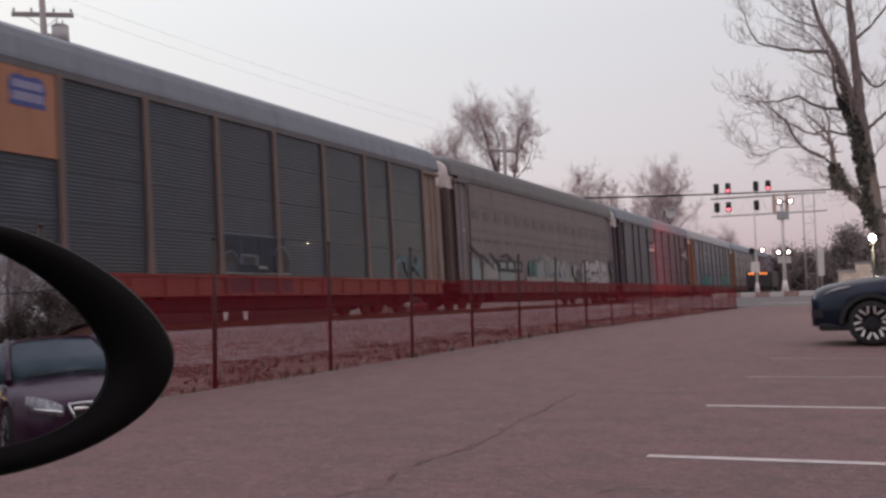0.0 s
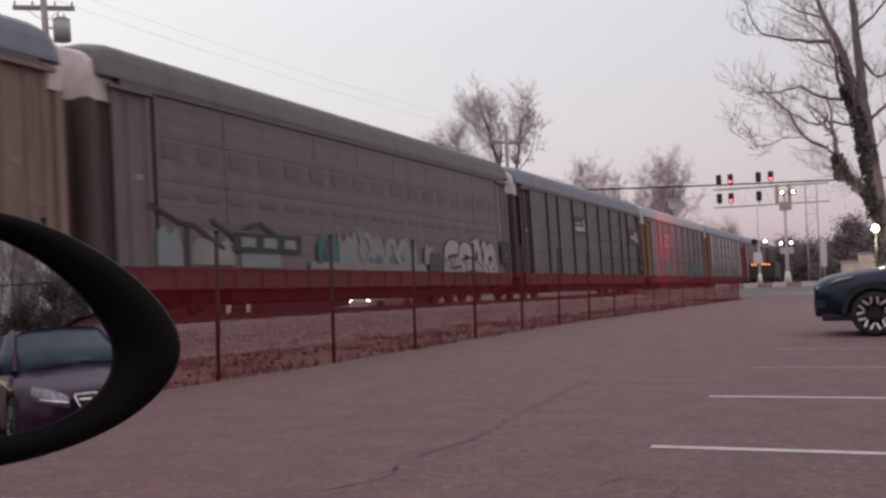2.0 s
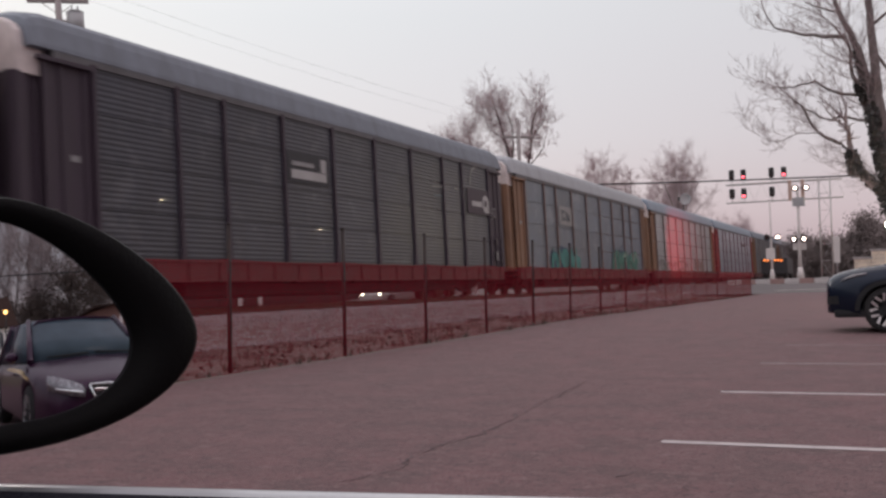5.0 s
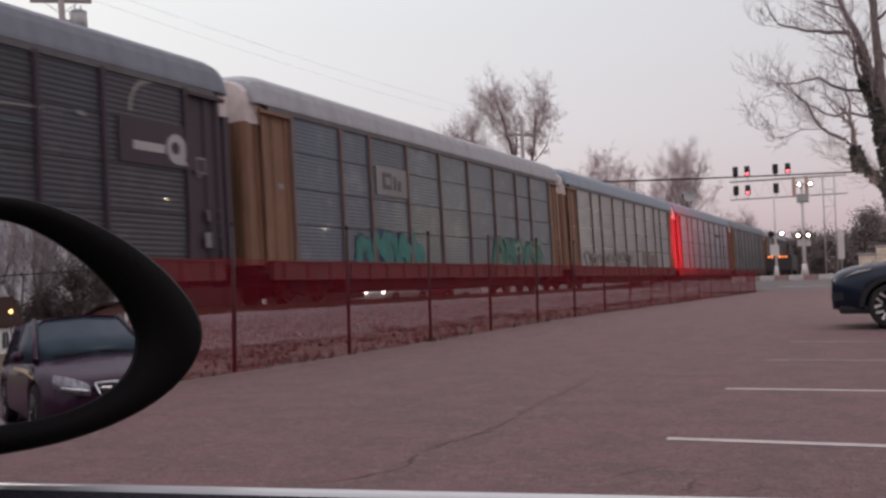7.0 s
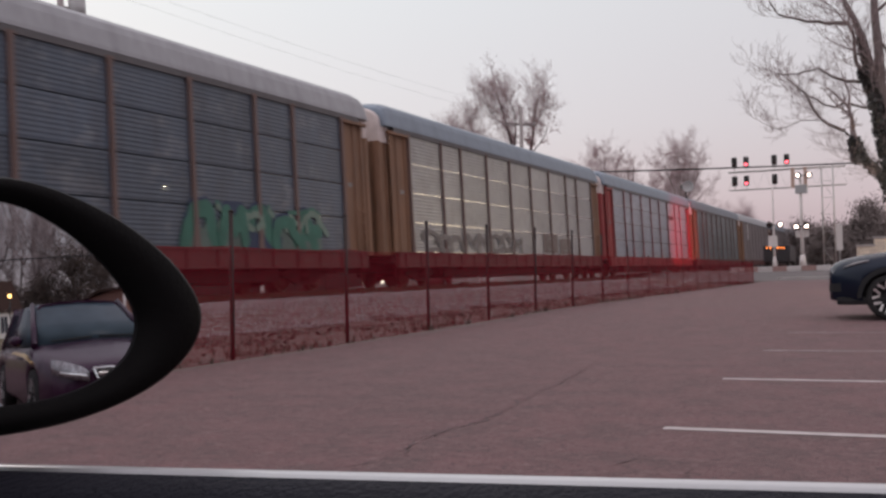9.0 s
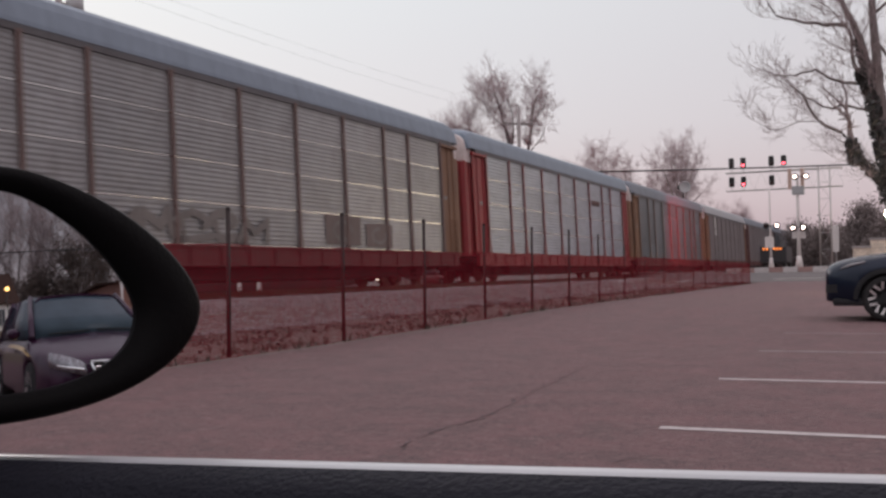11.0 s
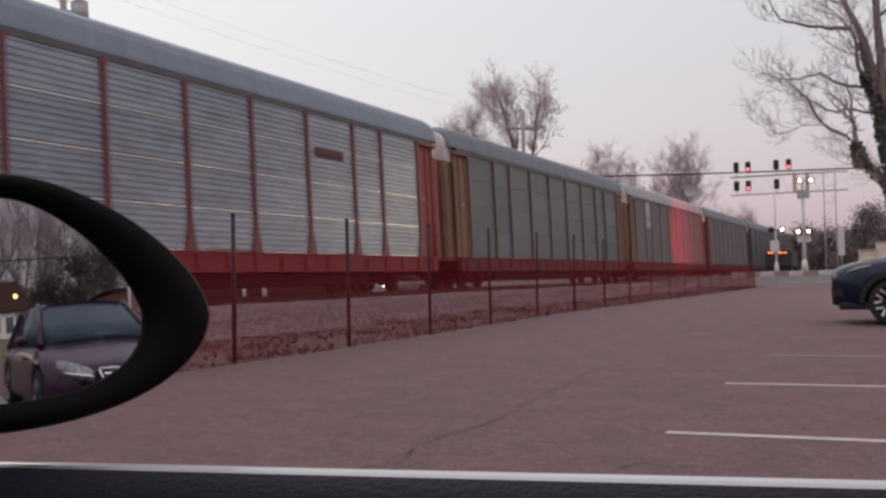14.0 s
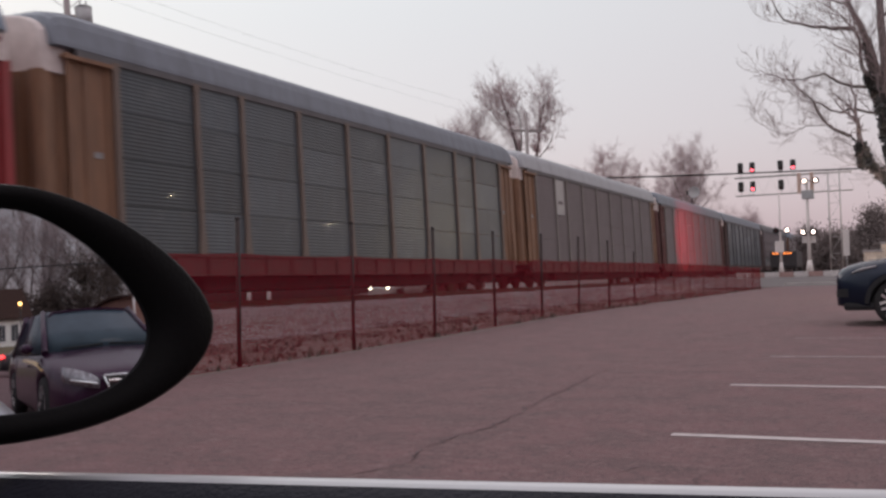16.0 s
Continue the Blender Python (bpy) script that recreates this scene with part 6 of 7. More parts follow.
M["dim_lamp_glass"] = surface("dim_headlamp_glass", (0.17, 0.16, 0.17), 0.15, 0.3, grain=14, vary=0.4, bump=0.2, bump_scale=40, coat=0.6)
M["chrome"] = surface("bright_chrome", (0.75, 0.74, 0.74), 0.12, 1.0, bump=0)


def wheel_parts(root, x, y, r, width, spokes, face, rim=0.70):
    """Tyre, rim and forked spokes; face is +1 or -1 along y, rim is the rim's share of the radius."""
    bm = bmesh.new()
    prof = [(-0.5, rim - 0.04), (-0.5, 0.88), (-0.42, 0.96), (-0.2, 1.0), (0.2, 1.0), (0.42, 0.96), (0.5, 0.88), (0.5, rim - 0.04)]
    n = 36
    yo = y + face * width * 0.46

    def circle(q, yy):
        return [(x + math.cos(2 * math.pi * k / n) * q * r, yy, r + math.sin(2 * math.pi * k / n) * q * r) for k in range(n)]
    loft(bm, [circle(q, y + s * width) for s, q in prof], caps=False)
    wheel = part("wheel", bm, M["tyre"], root, smooth=False)
    bm = bmesh.new()
    loft(bm, [circle(q, yo - face * d) for q, d in ((rim, 0.0), (rim - 0.04, 0.012), (rim - 0.08, 0.08), (0.2, 0.10), (0.001, 0.10))], caps=False)
    part("rim", bm, M["plastic"], wheel)
    bm = bmesh.new()
    loft(bm, [circle(q, yo + face * d) for q, d in ((rim, 0.0), (rim - 0.005, 0.008), (rim - 0.03, 0.008), (rim - 0.035, 0.0))], caps=False)
    part("rim_lip", bm, M["alloy"], wheel, "bright alloy rim lip")
    bright, dark = bmesh.new(), bmesh.new()
    yv = Vector((0, face * 0.014, 0))
    half = math.pi / spokes * 0.62

    def at(a, q, d):
        return Vector((x + math.cos(a) * q * r, yo - face * d, r + math.sin(a) * q * r))

    def bar(bm, a, b, wa, wb):
        side = (b - a).cross(Vector((0, 1, 0))).normalized() * r
        loft(bm, [[c - side * w - yv, c + side * w - yv, c + side * w + yv, c - side * w + yv] for c, w in ((a, wa), (b, wb))], smooth=False)
    for k in range(spokes):
        a1 = 2 * math.pi * (k + 0.25) / spokes
        bar(dark, at(a1, 0.2, 0.03), at(a1, rim * 0.62, 0.02), 0.05, 0.06)
        for t in (-1, 1):
            bar(bright, at(a1 + t * half * 0.35, rim * 0.56, 0.016), at(a1 + t * half, rim - 0.025, 0.003), 0.040, 0.062)
    part("spokes", bright, M["alloy"], wheel, "bright alloy spokes")
    part("spoke_roots", dark, M["plastic"], wheel)
    bm = bmesh.new()
    tube(bm, (x, yo - face * 0.04, r), (x, yo + face * 0.004, r), 0.26 * r, 0.22 * r, n=16)
    part("hub", bm, M["plastic"], wheel)


def interp(table, x):
    for (xa, va), (xb, vb) in zip(table, table[1:]):
        if x <= xb:
            u = (x - xa) / (xb - xa)
            u = min(1, max(0, u))
            return va + (vb - va) * u
    return table[-1][1]


def car_shell(root, L, W, deck, belt, floor_z, axles, r_arch, r_wheel, mat, nose_len=0.55, nose_w=0.74):
    """Lower body: sections along the length, the lower edge arched over the wheels. x runs from the nose (0) to the tail (L)."""
    xs = sorted(set([0, 0.03, 0.08, 0.16, 0.28, 0.45, L - 0.3, L - 0.15, L - 0.06, L - 0.02, L] + [0.6 + 0.22 * k for k in range(int((L - 1.0) / 0.22))] +
                    [a + r_arch * math.cos(math.pi * k / 12) for a in axles for k in range(13)] + [a + s * (r_arch + 0.002) for a in axles for s in (-1, 1)]))
    rings = []
    for x in xs:
        lo = floor_z + 0.06 * max(0, 1 - x / 0.5) + 0.10 * max(0, 1 - (L - x) / 0.4)
        for a in axles:
            if abs(x - a) < r_arch:
                lo = max(lo, r_wheel + math.sqrt(max(0, r_arch ** 2 - (x - a) ** 2)))
        top = interp(deck, x)
        b = min(interp(belt, x), top - 0.02)
        b = max(b, lo + 0.06)
        rnd = math.sqrt(max(0, 1 - max(0, 1 - x / nose_len) ** 2)) if x < nose_len else 1
        rnd2 = math.sqrt(max(0, 1 - max(0, 1 - (L - x) / 0.45) ** 2)) if L - x < 0.45 else 1
        hw = W / 2 * (nose_w + (1 - nose_w) * rnd) * (0.82 + 0.18 * rnd2)
        mid = lo + (b - lo) * 0.55
        half = [(0.93 * hw, lo), (0.985 * hw, lo + (b - lo) * 0.10), (1.0 * hw, mid), (0.985 * hw, lo + (b - lo) * 0.8), (0.955 * hw, b), (0.90 * hw, b + (top - b) * 0.45), (0.78 * hw, b + (top - b) * 0.8), (0.4 * hw, top)]
        rings.append([(x, y, z) for y, z in half] + [(x, 0, top + 0.012)] + [(x, -y, z) for y, z in reversed(half)])
    bm = bmesh.new()
    loft(bm, rings)
    bmesh.ops.recalc_face_normals(bm, faces=bm.faces)
    body = part("body", bm, mat, root)
    for a in axles:
        bm = bmesh.new()
        box(bm, a - r_arch - 0.06, a + r_arch + 0.06, -W / 2 + 0.26, W / 2 - 0.26, floor_z - 0.02, r_wheel + r_arch + 0.06)
        part("wheel_well", bm, M["black"], body)
    return body


def cabin(root, low, high, zb, zr, hw, mat, roof_mat):
    """Glasshouse with a painted roof and pillars. low, high: (front, back) at belt and at roof."""
    bm = bmesh.new()
    rings = []
    for u in (0, 0.5, 0.9, 1.0):
        xa, xb = low[0] + (high[0] - low[0]) * u, low[1] + (high[1] - low[1]) * u
        w = hw * (1 - 0.20 * u ** 1.3)
        z = zb + (zr - zb) * u
        c = 0.16
        ring = [(xa + c * 1.2, -w), ((xa + xb) / 2, -w * 1.01), (xb - c, -w), (xb - c * 0.2, -w * 0.8), (xb, 0), (xb - c * 0.2, w * 0.8), (xb - c, w), ((xa + xb) / 2, w * 1.01), (xa + c * 1.2, w), (xa + c * 0.25, w * 0.8), (xa, 0), (xa + c * 0.25, -w * 0.8)]
        rings.append([(x, y, z) for x, y in ring])
    loft(bm, rings)
    part("windows", bm, mat, root, "dark reflecting car windows")
    bm = bmesh.new()
    xa, xb, w = high[0], high[1], hw * 0.80
    prof = []
    for k in range(9):
        u = k / 8
        x = xa - 0.02 + (xb - xa + 0.12) * u
        z = zr - 0.03 + 0.05 * math.sin(math.pi * (0.12 + 0.76 * u))
        prof.append([(x, y * w * (1.0 - 0.10 * abs(2 * u - 1) ** 4), z + 0.035 * (1 - y * y) - (0.05 if abs(y) > 0.99 else 0)) for y in (-1.02, -0.9, -0.5, 0, 0.5, 0.9, 1.02)])
    loft(bm, [row + [(p[0], p[1] * 0.98, p[2] - 0.03) for p in reversed(row)] for row in prof])
    bmesh.ops.recalc_face_normals(bm, faces=bm.faces)
    part("roof", bm, roof_mat, root)
    for s in (-1, 1):
        for a, b, r in (((low[0] + 0.13, s * hw * 0.97, zb), (high[0] + 0.13, s * hw * 0.79, zr), 0.045), ((low[1] - 0.12, s * hw * 0.97, zb), (high[1] - 0.10, s * hw * 0.79, zr), 0.07), (((low[0] + low[1]) / 2 + 0.1, s * hw * 1.0, zb), ((high[0] + high[1]) / 2, s * hw * 0.815, zr), 0.035)):
            bm = bmesh.new()
            tube(bm, a, b, r, r * 0.8, n=8)
            part("pillar", bm, roof_mat, root)


def suv():
    """Dark navy crossover, nose towards the fence; local x runs from nose to tail."""
    root = tagged(empty("parked_suv", pose(-1.10, 18.95, ground_z(18.9))), "dark navy crossover with black arch cladding and alloy wheels", "car")
    pm = car_paint("navy_paint", (0.007, 0.012, 0.027), 0.25, 0.18)
    L, W = 4.55, 1.84
    deck = [(0, 0.86), (0.05, 0.93), (0.2, 1.0), (0.5, 1.06), (1.0, 1.12), (1.45, 1.16), (4.2, 1.14), (4.5, 1.05), (4.55, 0.95)]
    belt = [(0, 0.74), (0.3, 0.86), (1.2, 0.98), (3.5, 1.06), (4.55, 0.92)]
    car_shell(root, L, W, deck, belt, 0.27, (0.93, 3.63), 0.42, 0.36, pm)
    cabin(root, (1.25, 4.42), (2.15, 4.0), 1.10, 1.64, 0.86, M["car_glass"], pm)
    for x in (0.93, 3.63):
        for s in (-1, 1):
            wheel_parts(root, x, s * 0.80, 0.372, 0.225, 7, s, 0.76)
            bm = bmesh.new()
            pts = [(x + math.cos(math.pi * k / 16) * 0.425, 0.36 + math.sin(math.pi * k / 16) * 0.425) for k in range(17)]
            pts2 = [(x + math.cos(math.pi * k / 16) * 0.50, 0.36 + math.sin(math.pi * k / 16) * 0.50) for k in range(17)]
            rings = []
            for (xa, za), (xb, zb) in zip(pts, pts2):
                rings.append([(xa, s * 0.905, za), (xb, s * 0.915, zb), (xb, s * 0.93, zb), (xa, s * 0.94, za)])
            loft(bm, rings, smooth=False)
            part("arch_trim", bm, M["plastic"], root)
    bm = bmesh.new()
    box(bm, 0.11, 4.4, -0.895, 0.895, 0.25, 0.38, bevel=0.06)
    part("lower_cladding", bm, M["plastic"], root)
    for s in (-1, 1):
        bm = bmesh.new()
        rings = []
        for k in range(11):
            u = k / 10
            x = 0.24 + 0.40 * u
            w = W / 2 * (0.74 + 0.26 * math.sqrt(max(0, 1 - max(0, 1 - x / 0.55) ** 2)))
            b, top = interp(belt, x), interp(deck, x)
            rise = top - b
            lo, hi = b + rise * (0.05 + 0.25 * u), b + rise * (0.10 + 0.38 * min(1.0, 2.2 * u) ** 0.7)
            ylo, yhi = (w * (0.955 - 0.055 * (z - b) / (rise * 0.45)) + 0.012 for z in (lo, hi))
            rings.append([(x - 0.01, s * ylo, lo), (x - 0.01, s * yhi, hi), (x, s * (yhi - 0.08), hi - 0.01), (x, s * (ylo - 0.08), lo)])
        loft(bm, rings)
        bmesh.ops.recalc_face_normals(bm, faces=bm.faces)
        part("headlight", bm, M["dim_lamp_glass"], root)
        bm = bmesh.new()
        rings = []
        for k in range(7):
            y = 0.50 + 0.36 * k / 6
            q = max(0.0, (y / 0.92 - 0.74) / 0.26)
            x = 0.55 * (1 - math.sqrt(max(0, 1 - q * q))) - 0.018
            rings.append([(x + 0.012, s * y, 0.47), (x + 0.012, s * y, 0.58 + 0.03 * k / 6), (x + 0.13, s * (y - 0.08), 0.58), (x + 0.13, s * (y - 0.08), 0.47)])
        loft(bm, rings, smooth=False)
        part("bumper_vent", bm, M["plastic"], root)
        bm = bmesh.new()
        tube(bm, (0.10, s * 0.70, 0.47), (0.13, s * 0.66, 0.47), 0.05, n=12)
        part("fog_light", bm, M["lamp_glass"], root)
        bm = bmesh.new()
        box(bm, 1.50, 1.72, min(s * 0.93, s * 1.08), max(s * 0.93, s * 1.08), 1.05, 1.20, bevel=0.04)
        part("wing_mirror", bm, pm, root)
        bm = bmesh.new()
        box(bm, 4.44, 4.54, min(s * 0.5, s * 0.82), max(s * 0.5, s * 0.82), 0.92, 1.06, bevel=0.02)
        part("tail_light", bm, DARK_LENS, root)
    bm = bmesh.new()
    box(bm, -0.012, 0.06, -0.45, 0.45, 0.52, 0.80, bevel=0.03)
    part("grille", bm, M["black"], root)


suv()


def sedan():
    """Dark maroon sedan that shows in the door mirror."""
    root = tagged(empty("parked_sedan", pose(4.64, 2.555, 0, 0, 0, 1.5)), "dark maroon sedan with chrome-edged grille", "car")
    pm = car_paint("maroon_paint", (0.036, 0.010, 0.032), 0.24, 0.24)
    L, W = 4.6, 1.80
    hw = W / 2
    deck = [(0, 0.62), (0.04, 0.68), (0.15, 0.72), (0.35, 0.77), (0.7, 0.86), (1.1, 0.945), (3.8, 1.02), (4.4, 1.0), (4.6, 0.9)]
    belt = [(0, 0.54), (0.15, 0.63), (0.4, 0.71), (1.0, 0.83), (1.3, 0.87), (4.6, 0.86)]
    body = car_shell(root, L, W, deck, belt, 0.20, (0.90, 3.60), 0.37, 0.33, pm, nose_len=0.85, nose_w=0.60)
    cabin(root, (0.98, 4.1), (1.80, 3.45), 0.91, 1.45, 0.83, M["sedan_glass"], pm)
    for x in (0.90, 3.60):
        for s in (-1, 1):
            wheel_parts(root, x, s * 0.79, 0.33, 0.215, 5, s)

    def front(y):
        """How far back the rounded nose lies at a distance y from its middle."""
        q = max(0.0, (abs(y) / hw - 0.60) / 0.40)
        return 0.85 * (1 - math.sqrt(max(0, 1 - q * q)))

    for s in (-1, 1):
        bm = bmesh.new()
        rings = []
        for k in range(9):
            u = k / 8
            y = 0.42 + 0.375 * u
            lo, hi = 0.525 + 0.085 * u ** 1.5, 0.615 + 0.145 * u ** 0.7
            x = front(y) - 0.035
            rings.append([(x, s * y, lo), (x + 0.004, s * y, (lo + hi) / 2), (x + 0.045, s * (y - 0.015), hi), (x + 0.16, s * (y - 0.06), hi), (x + 0.16, s * (y - 0.06), lo)])
        loft(bm, rings)
        bmesh.ops.recalc_face_normals(bm, faces=bm.faces)
        light = part("headlight", bm, M["lamp_glass"], root)
        bm = bmesh.new()
        rings = []
        for k in range(7):
            y = 0.45 + 0.28 * k / 6
            x = front(y) - 0.042
            z = 0.575 + 0.05 * k / 6
            rings.append([(x, s * y, z - 0.012), (x - 0.006, s * y, z), (x, s * y, z + 0.012), (x + 0.03, s * y, z)])
        loft(bm, rings, smooth=False)
        part("reflector", bm, M["chrome"], light, "bright reflector strip")
        bm = bmesh.new()
        rings = []
        for x, w, h in ((1.42, 0.02, 0.03), (1.44, 0.075, 0.055), (1.52, 0.09, 0.068), (1.60, 0.08, 0.06)):
            rings.append([(x, s * (0.97 + w * math.cos(2 * math.pi * k / 12)), 0.985 + h * math.sin(2 * math.pi * k / 12)) for k in range(12)])
        loft(bm, rings)
        bmesh.ops.recalc_face_normals(bm, faces=bm.faces)
        part("wing_mirror", bm, pm, root)
        # strip in place of the yellow lamplight reflected on the flank
        bm = bmesh.new()
        rings = []
        for x, z in ((0.78, 0.735), (0.95, 0.765), (1.15, 0.79), (1.5, 0.815), (2.0, 0.83), (2.4, 0.835)):
            rings.append([(x, s * 0.885, z - 0.018), (x, s * 0.918, z - 0.016), (x, s * 0.912, z - 0.006), (x, s * 0.885, z + 0.022)])
        loft(bm, rings, smooth=False)
        part("flank_glint", bm, M["glint_gold"], root, "golden strip standing in for lamplight reflected on the flank")
        bm = bmesh.new()
        box(bm, 1.75, 1.95, min(s * 0.89, s * 0.925), max(s * 0.89, s * 0.925), 0.755, 0.78, bevel=0.008)
        part("door_handle", bm, pm, root)
    bm = bmesh.new()
    prof = [(-0.37, 0.645), (0.37, 0.645), (0.25, 0.40), (-0.25, 0.40)]
    loft(bm, [[(-0.03, y, z) for y, z in prof], [(0.12, y, z) for y, z in prof]], smooth=False)
    grille = part("grille", bm, M["black"], root)
    for a, b in zip(prof, prof[1:] + prof[:1]):
        bm = bmesh.new()
        tube(bm, (-0.032, *a), (-0.032, *b), 0.014, n=8)
        part("grille_edge", bm, M["chrome"], grille)
    bm = bmesh.new()
    box(bm, -0.05, -0.028, -0.32, 0.32, 0.575, 0.605, bevel=0.006)
    part("grille_bar", bm, M["chrome"], grille)
    for s in (-1, 1):
        bm = bmesh.new()
        tube(bm, (0.97, s * 0.62, 0.955), (1.06, s * 0.05, 0.975), 0.012, n=6)
        part("wiper", bm, M["black"], root)
    bm = bmesh.new()
    box(bm, 0.02, 0.30, -0.52, 0.52, 0.22, 0.33, bevel=0.05)
    part("lower_bumper", bm, M["plastic"], root)


# gold metal that gives the flank strip the colour of reflected lamplight
M["glint_gold"] = surface("gold_glint_metal", (0.95, 0.62, 0.20), 0.14, 1.0, grain=5, vary=0.1, bump=0.15, bump_scale=6)
M["sedan_glass"] = surface("windscreen_glass", (0.052, 0.074, 0.094), 0.06, 0.0, grain=2.4, vary=0.5, bump=0, sheen_spec=0.17)
sedan()


# ---------------------------------------------------------------- the car from which the view is taken
def door_mirror(parent):
    """Dark oval housing with a slightly turned mirror glass."""
    a, tilt = radians(16.8), radians(2.72)
    n = Vector((math.cos(a) * math.cos(tilt), -math.sin(a) * math.cos(tilt), math.sin(tilt)))
    u = Vector((math.sin(a), math.cos(a), 0))
    v = n.cross(u)
    c = Vector((-0.4617, 0.5398, 0.9387))

    def outline(cu, cv, ar, al, bt, bb, pt, pb, count=72):
        """Egg-shaped closed curve: ar, al half widths outboard and inboard, bt, bb heights above and below."""
        pts = []
        for k in range(count):
            th = 2 * math.pi * k / count
            cx, sx = math.cos(th), math.sin(th)
            p = pt if sx >= 0 else pb
            if cx < 0:
                p = 2.4
            x = math.copysign(abs(cx) ** (2 / p), cx)
            y = math.copysign(abs(sx) ** (2 / p), sx)
            pts.append((cu + x * (ar if cx >= 0 else al), cv + y * (bt if sx >= 0 else bb)))
        for _ in range(5):
            pts = [((pts[k - 1][0] + 2 * pts[k][0] + pts[(k + 1) % count][0]) / 4, (pts[k - 1][1] + 2 * pts[k][1] + pts[(k + 1) % count][1]) / 4) for k in range(count)]
        return pts

    def place(pts, depth, scale=1.0, centre=(-0.09, 0.01)):
        return [c + u * (centre[0] + (x - centre[0]) * scale) + v * (centre[1] + (y - centre[1]) * scale) + n * depth for x, y in pts]

    outer = outline(-0.09, 0.002, 0.1450, 0.125, 0.091, 0.067, 1.60, 2.0)
    inner = outline(-0.09, 0.0, 0.0935, 0.10, 0.078, 0.0475, 1.46, 2.25)
    bm = bmesh.new()
    loft(bm, [place(inner, -0.012, 0.985), place(inner, 0.0), place([(i[0] * 0.6 + o[0] * 0.4, i[1] * 0.6 + o[1] * 0.4) for i, o in zip(inner, outer)], 0.006),
              place([(i[0] * 0.15 + o[0] * 0.85, i[1] * 0.15 + o[1] * 0.85) for i, o in zip(inner, outer)], 0.004), place(outer, -0.004), place(outer, -0.02, 0.995), place(outer, -0.06, 0.93), place(outer, -0.09, 0.75), place(outer, -0.105, 0.4)], caps=True)
    bmesh.ops.recalc_face_normals(bm, faces=bm.faces)
    housing = part("door_mirror", bm, M["mirror_shell"], parent, "black oval door mirror housing")
    bm = bmesh.new()
    bulge = 1.3
    rings = []
    for k in range(17):
        q = 0.999 - 0.0624 * k
        rings.append([c + u * (-0.09 + x * q) + v * (0.01 + y * q) + n * (-0.001 - (x * x + y * y) * q * q / (2 * bulge)) for x, y in [(i[0] + 0.09, i[1] - 0.01) for i in inner]])
    loft(bm, rings, caps=False)
    g = part("mirror_glass", bm, M["mirror"], housing, "slightly convex clear mirror glass")
    bm = bmesh.new()
    loft(bm, [[c + u * -0.20 + v * (-0.03 + y) + n * (-0.03 + z) for y, z in ((-0.02, -0.03), (0.02, -0.03), (0.02, 0.02), (-0.02, 0.02))], [c + u * -0.24 + v * (-0.07 + y) + n * (-0.03 + z) for y, z in ((-0.02, -0.04), (0.02, -0.04), (0.02, 0.03), (-0.02, 0.03))]], smooth=False)
    part("mirror_foot", bm, M["mirror_shell"], housing)


M["mirror_shell"] = surface("black_mirror_shell", (0.0045, 0.0042, 0.0045), 0.55, grain=30, vary=0.2, bump=0.1, bump_scale=300, sheen_spec=0.05)
M["mirror"] = surface("mirror_silver", (0.57, 0.58, 0.62), 0.015, 1.0, grain=4, vary=0.03, bump=0)
M["trim"] = surface("dark_door_trim", (0.010, 0.010, 0.016), 0.7, grain=40, vary=0.25, bump=0.4, bump_scale=250, sheen_spec=0.15)
M["silver"] = car_paint("silver_paint", (0.46, 0.46, 0.48), 0.3)


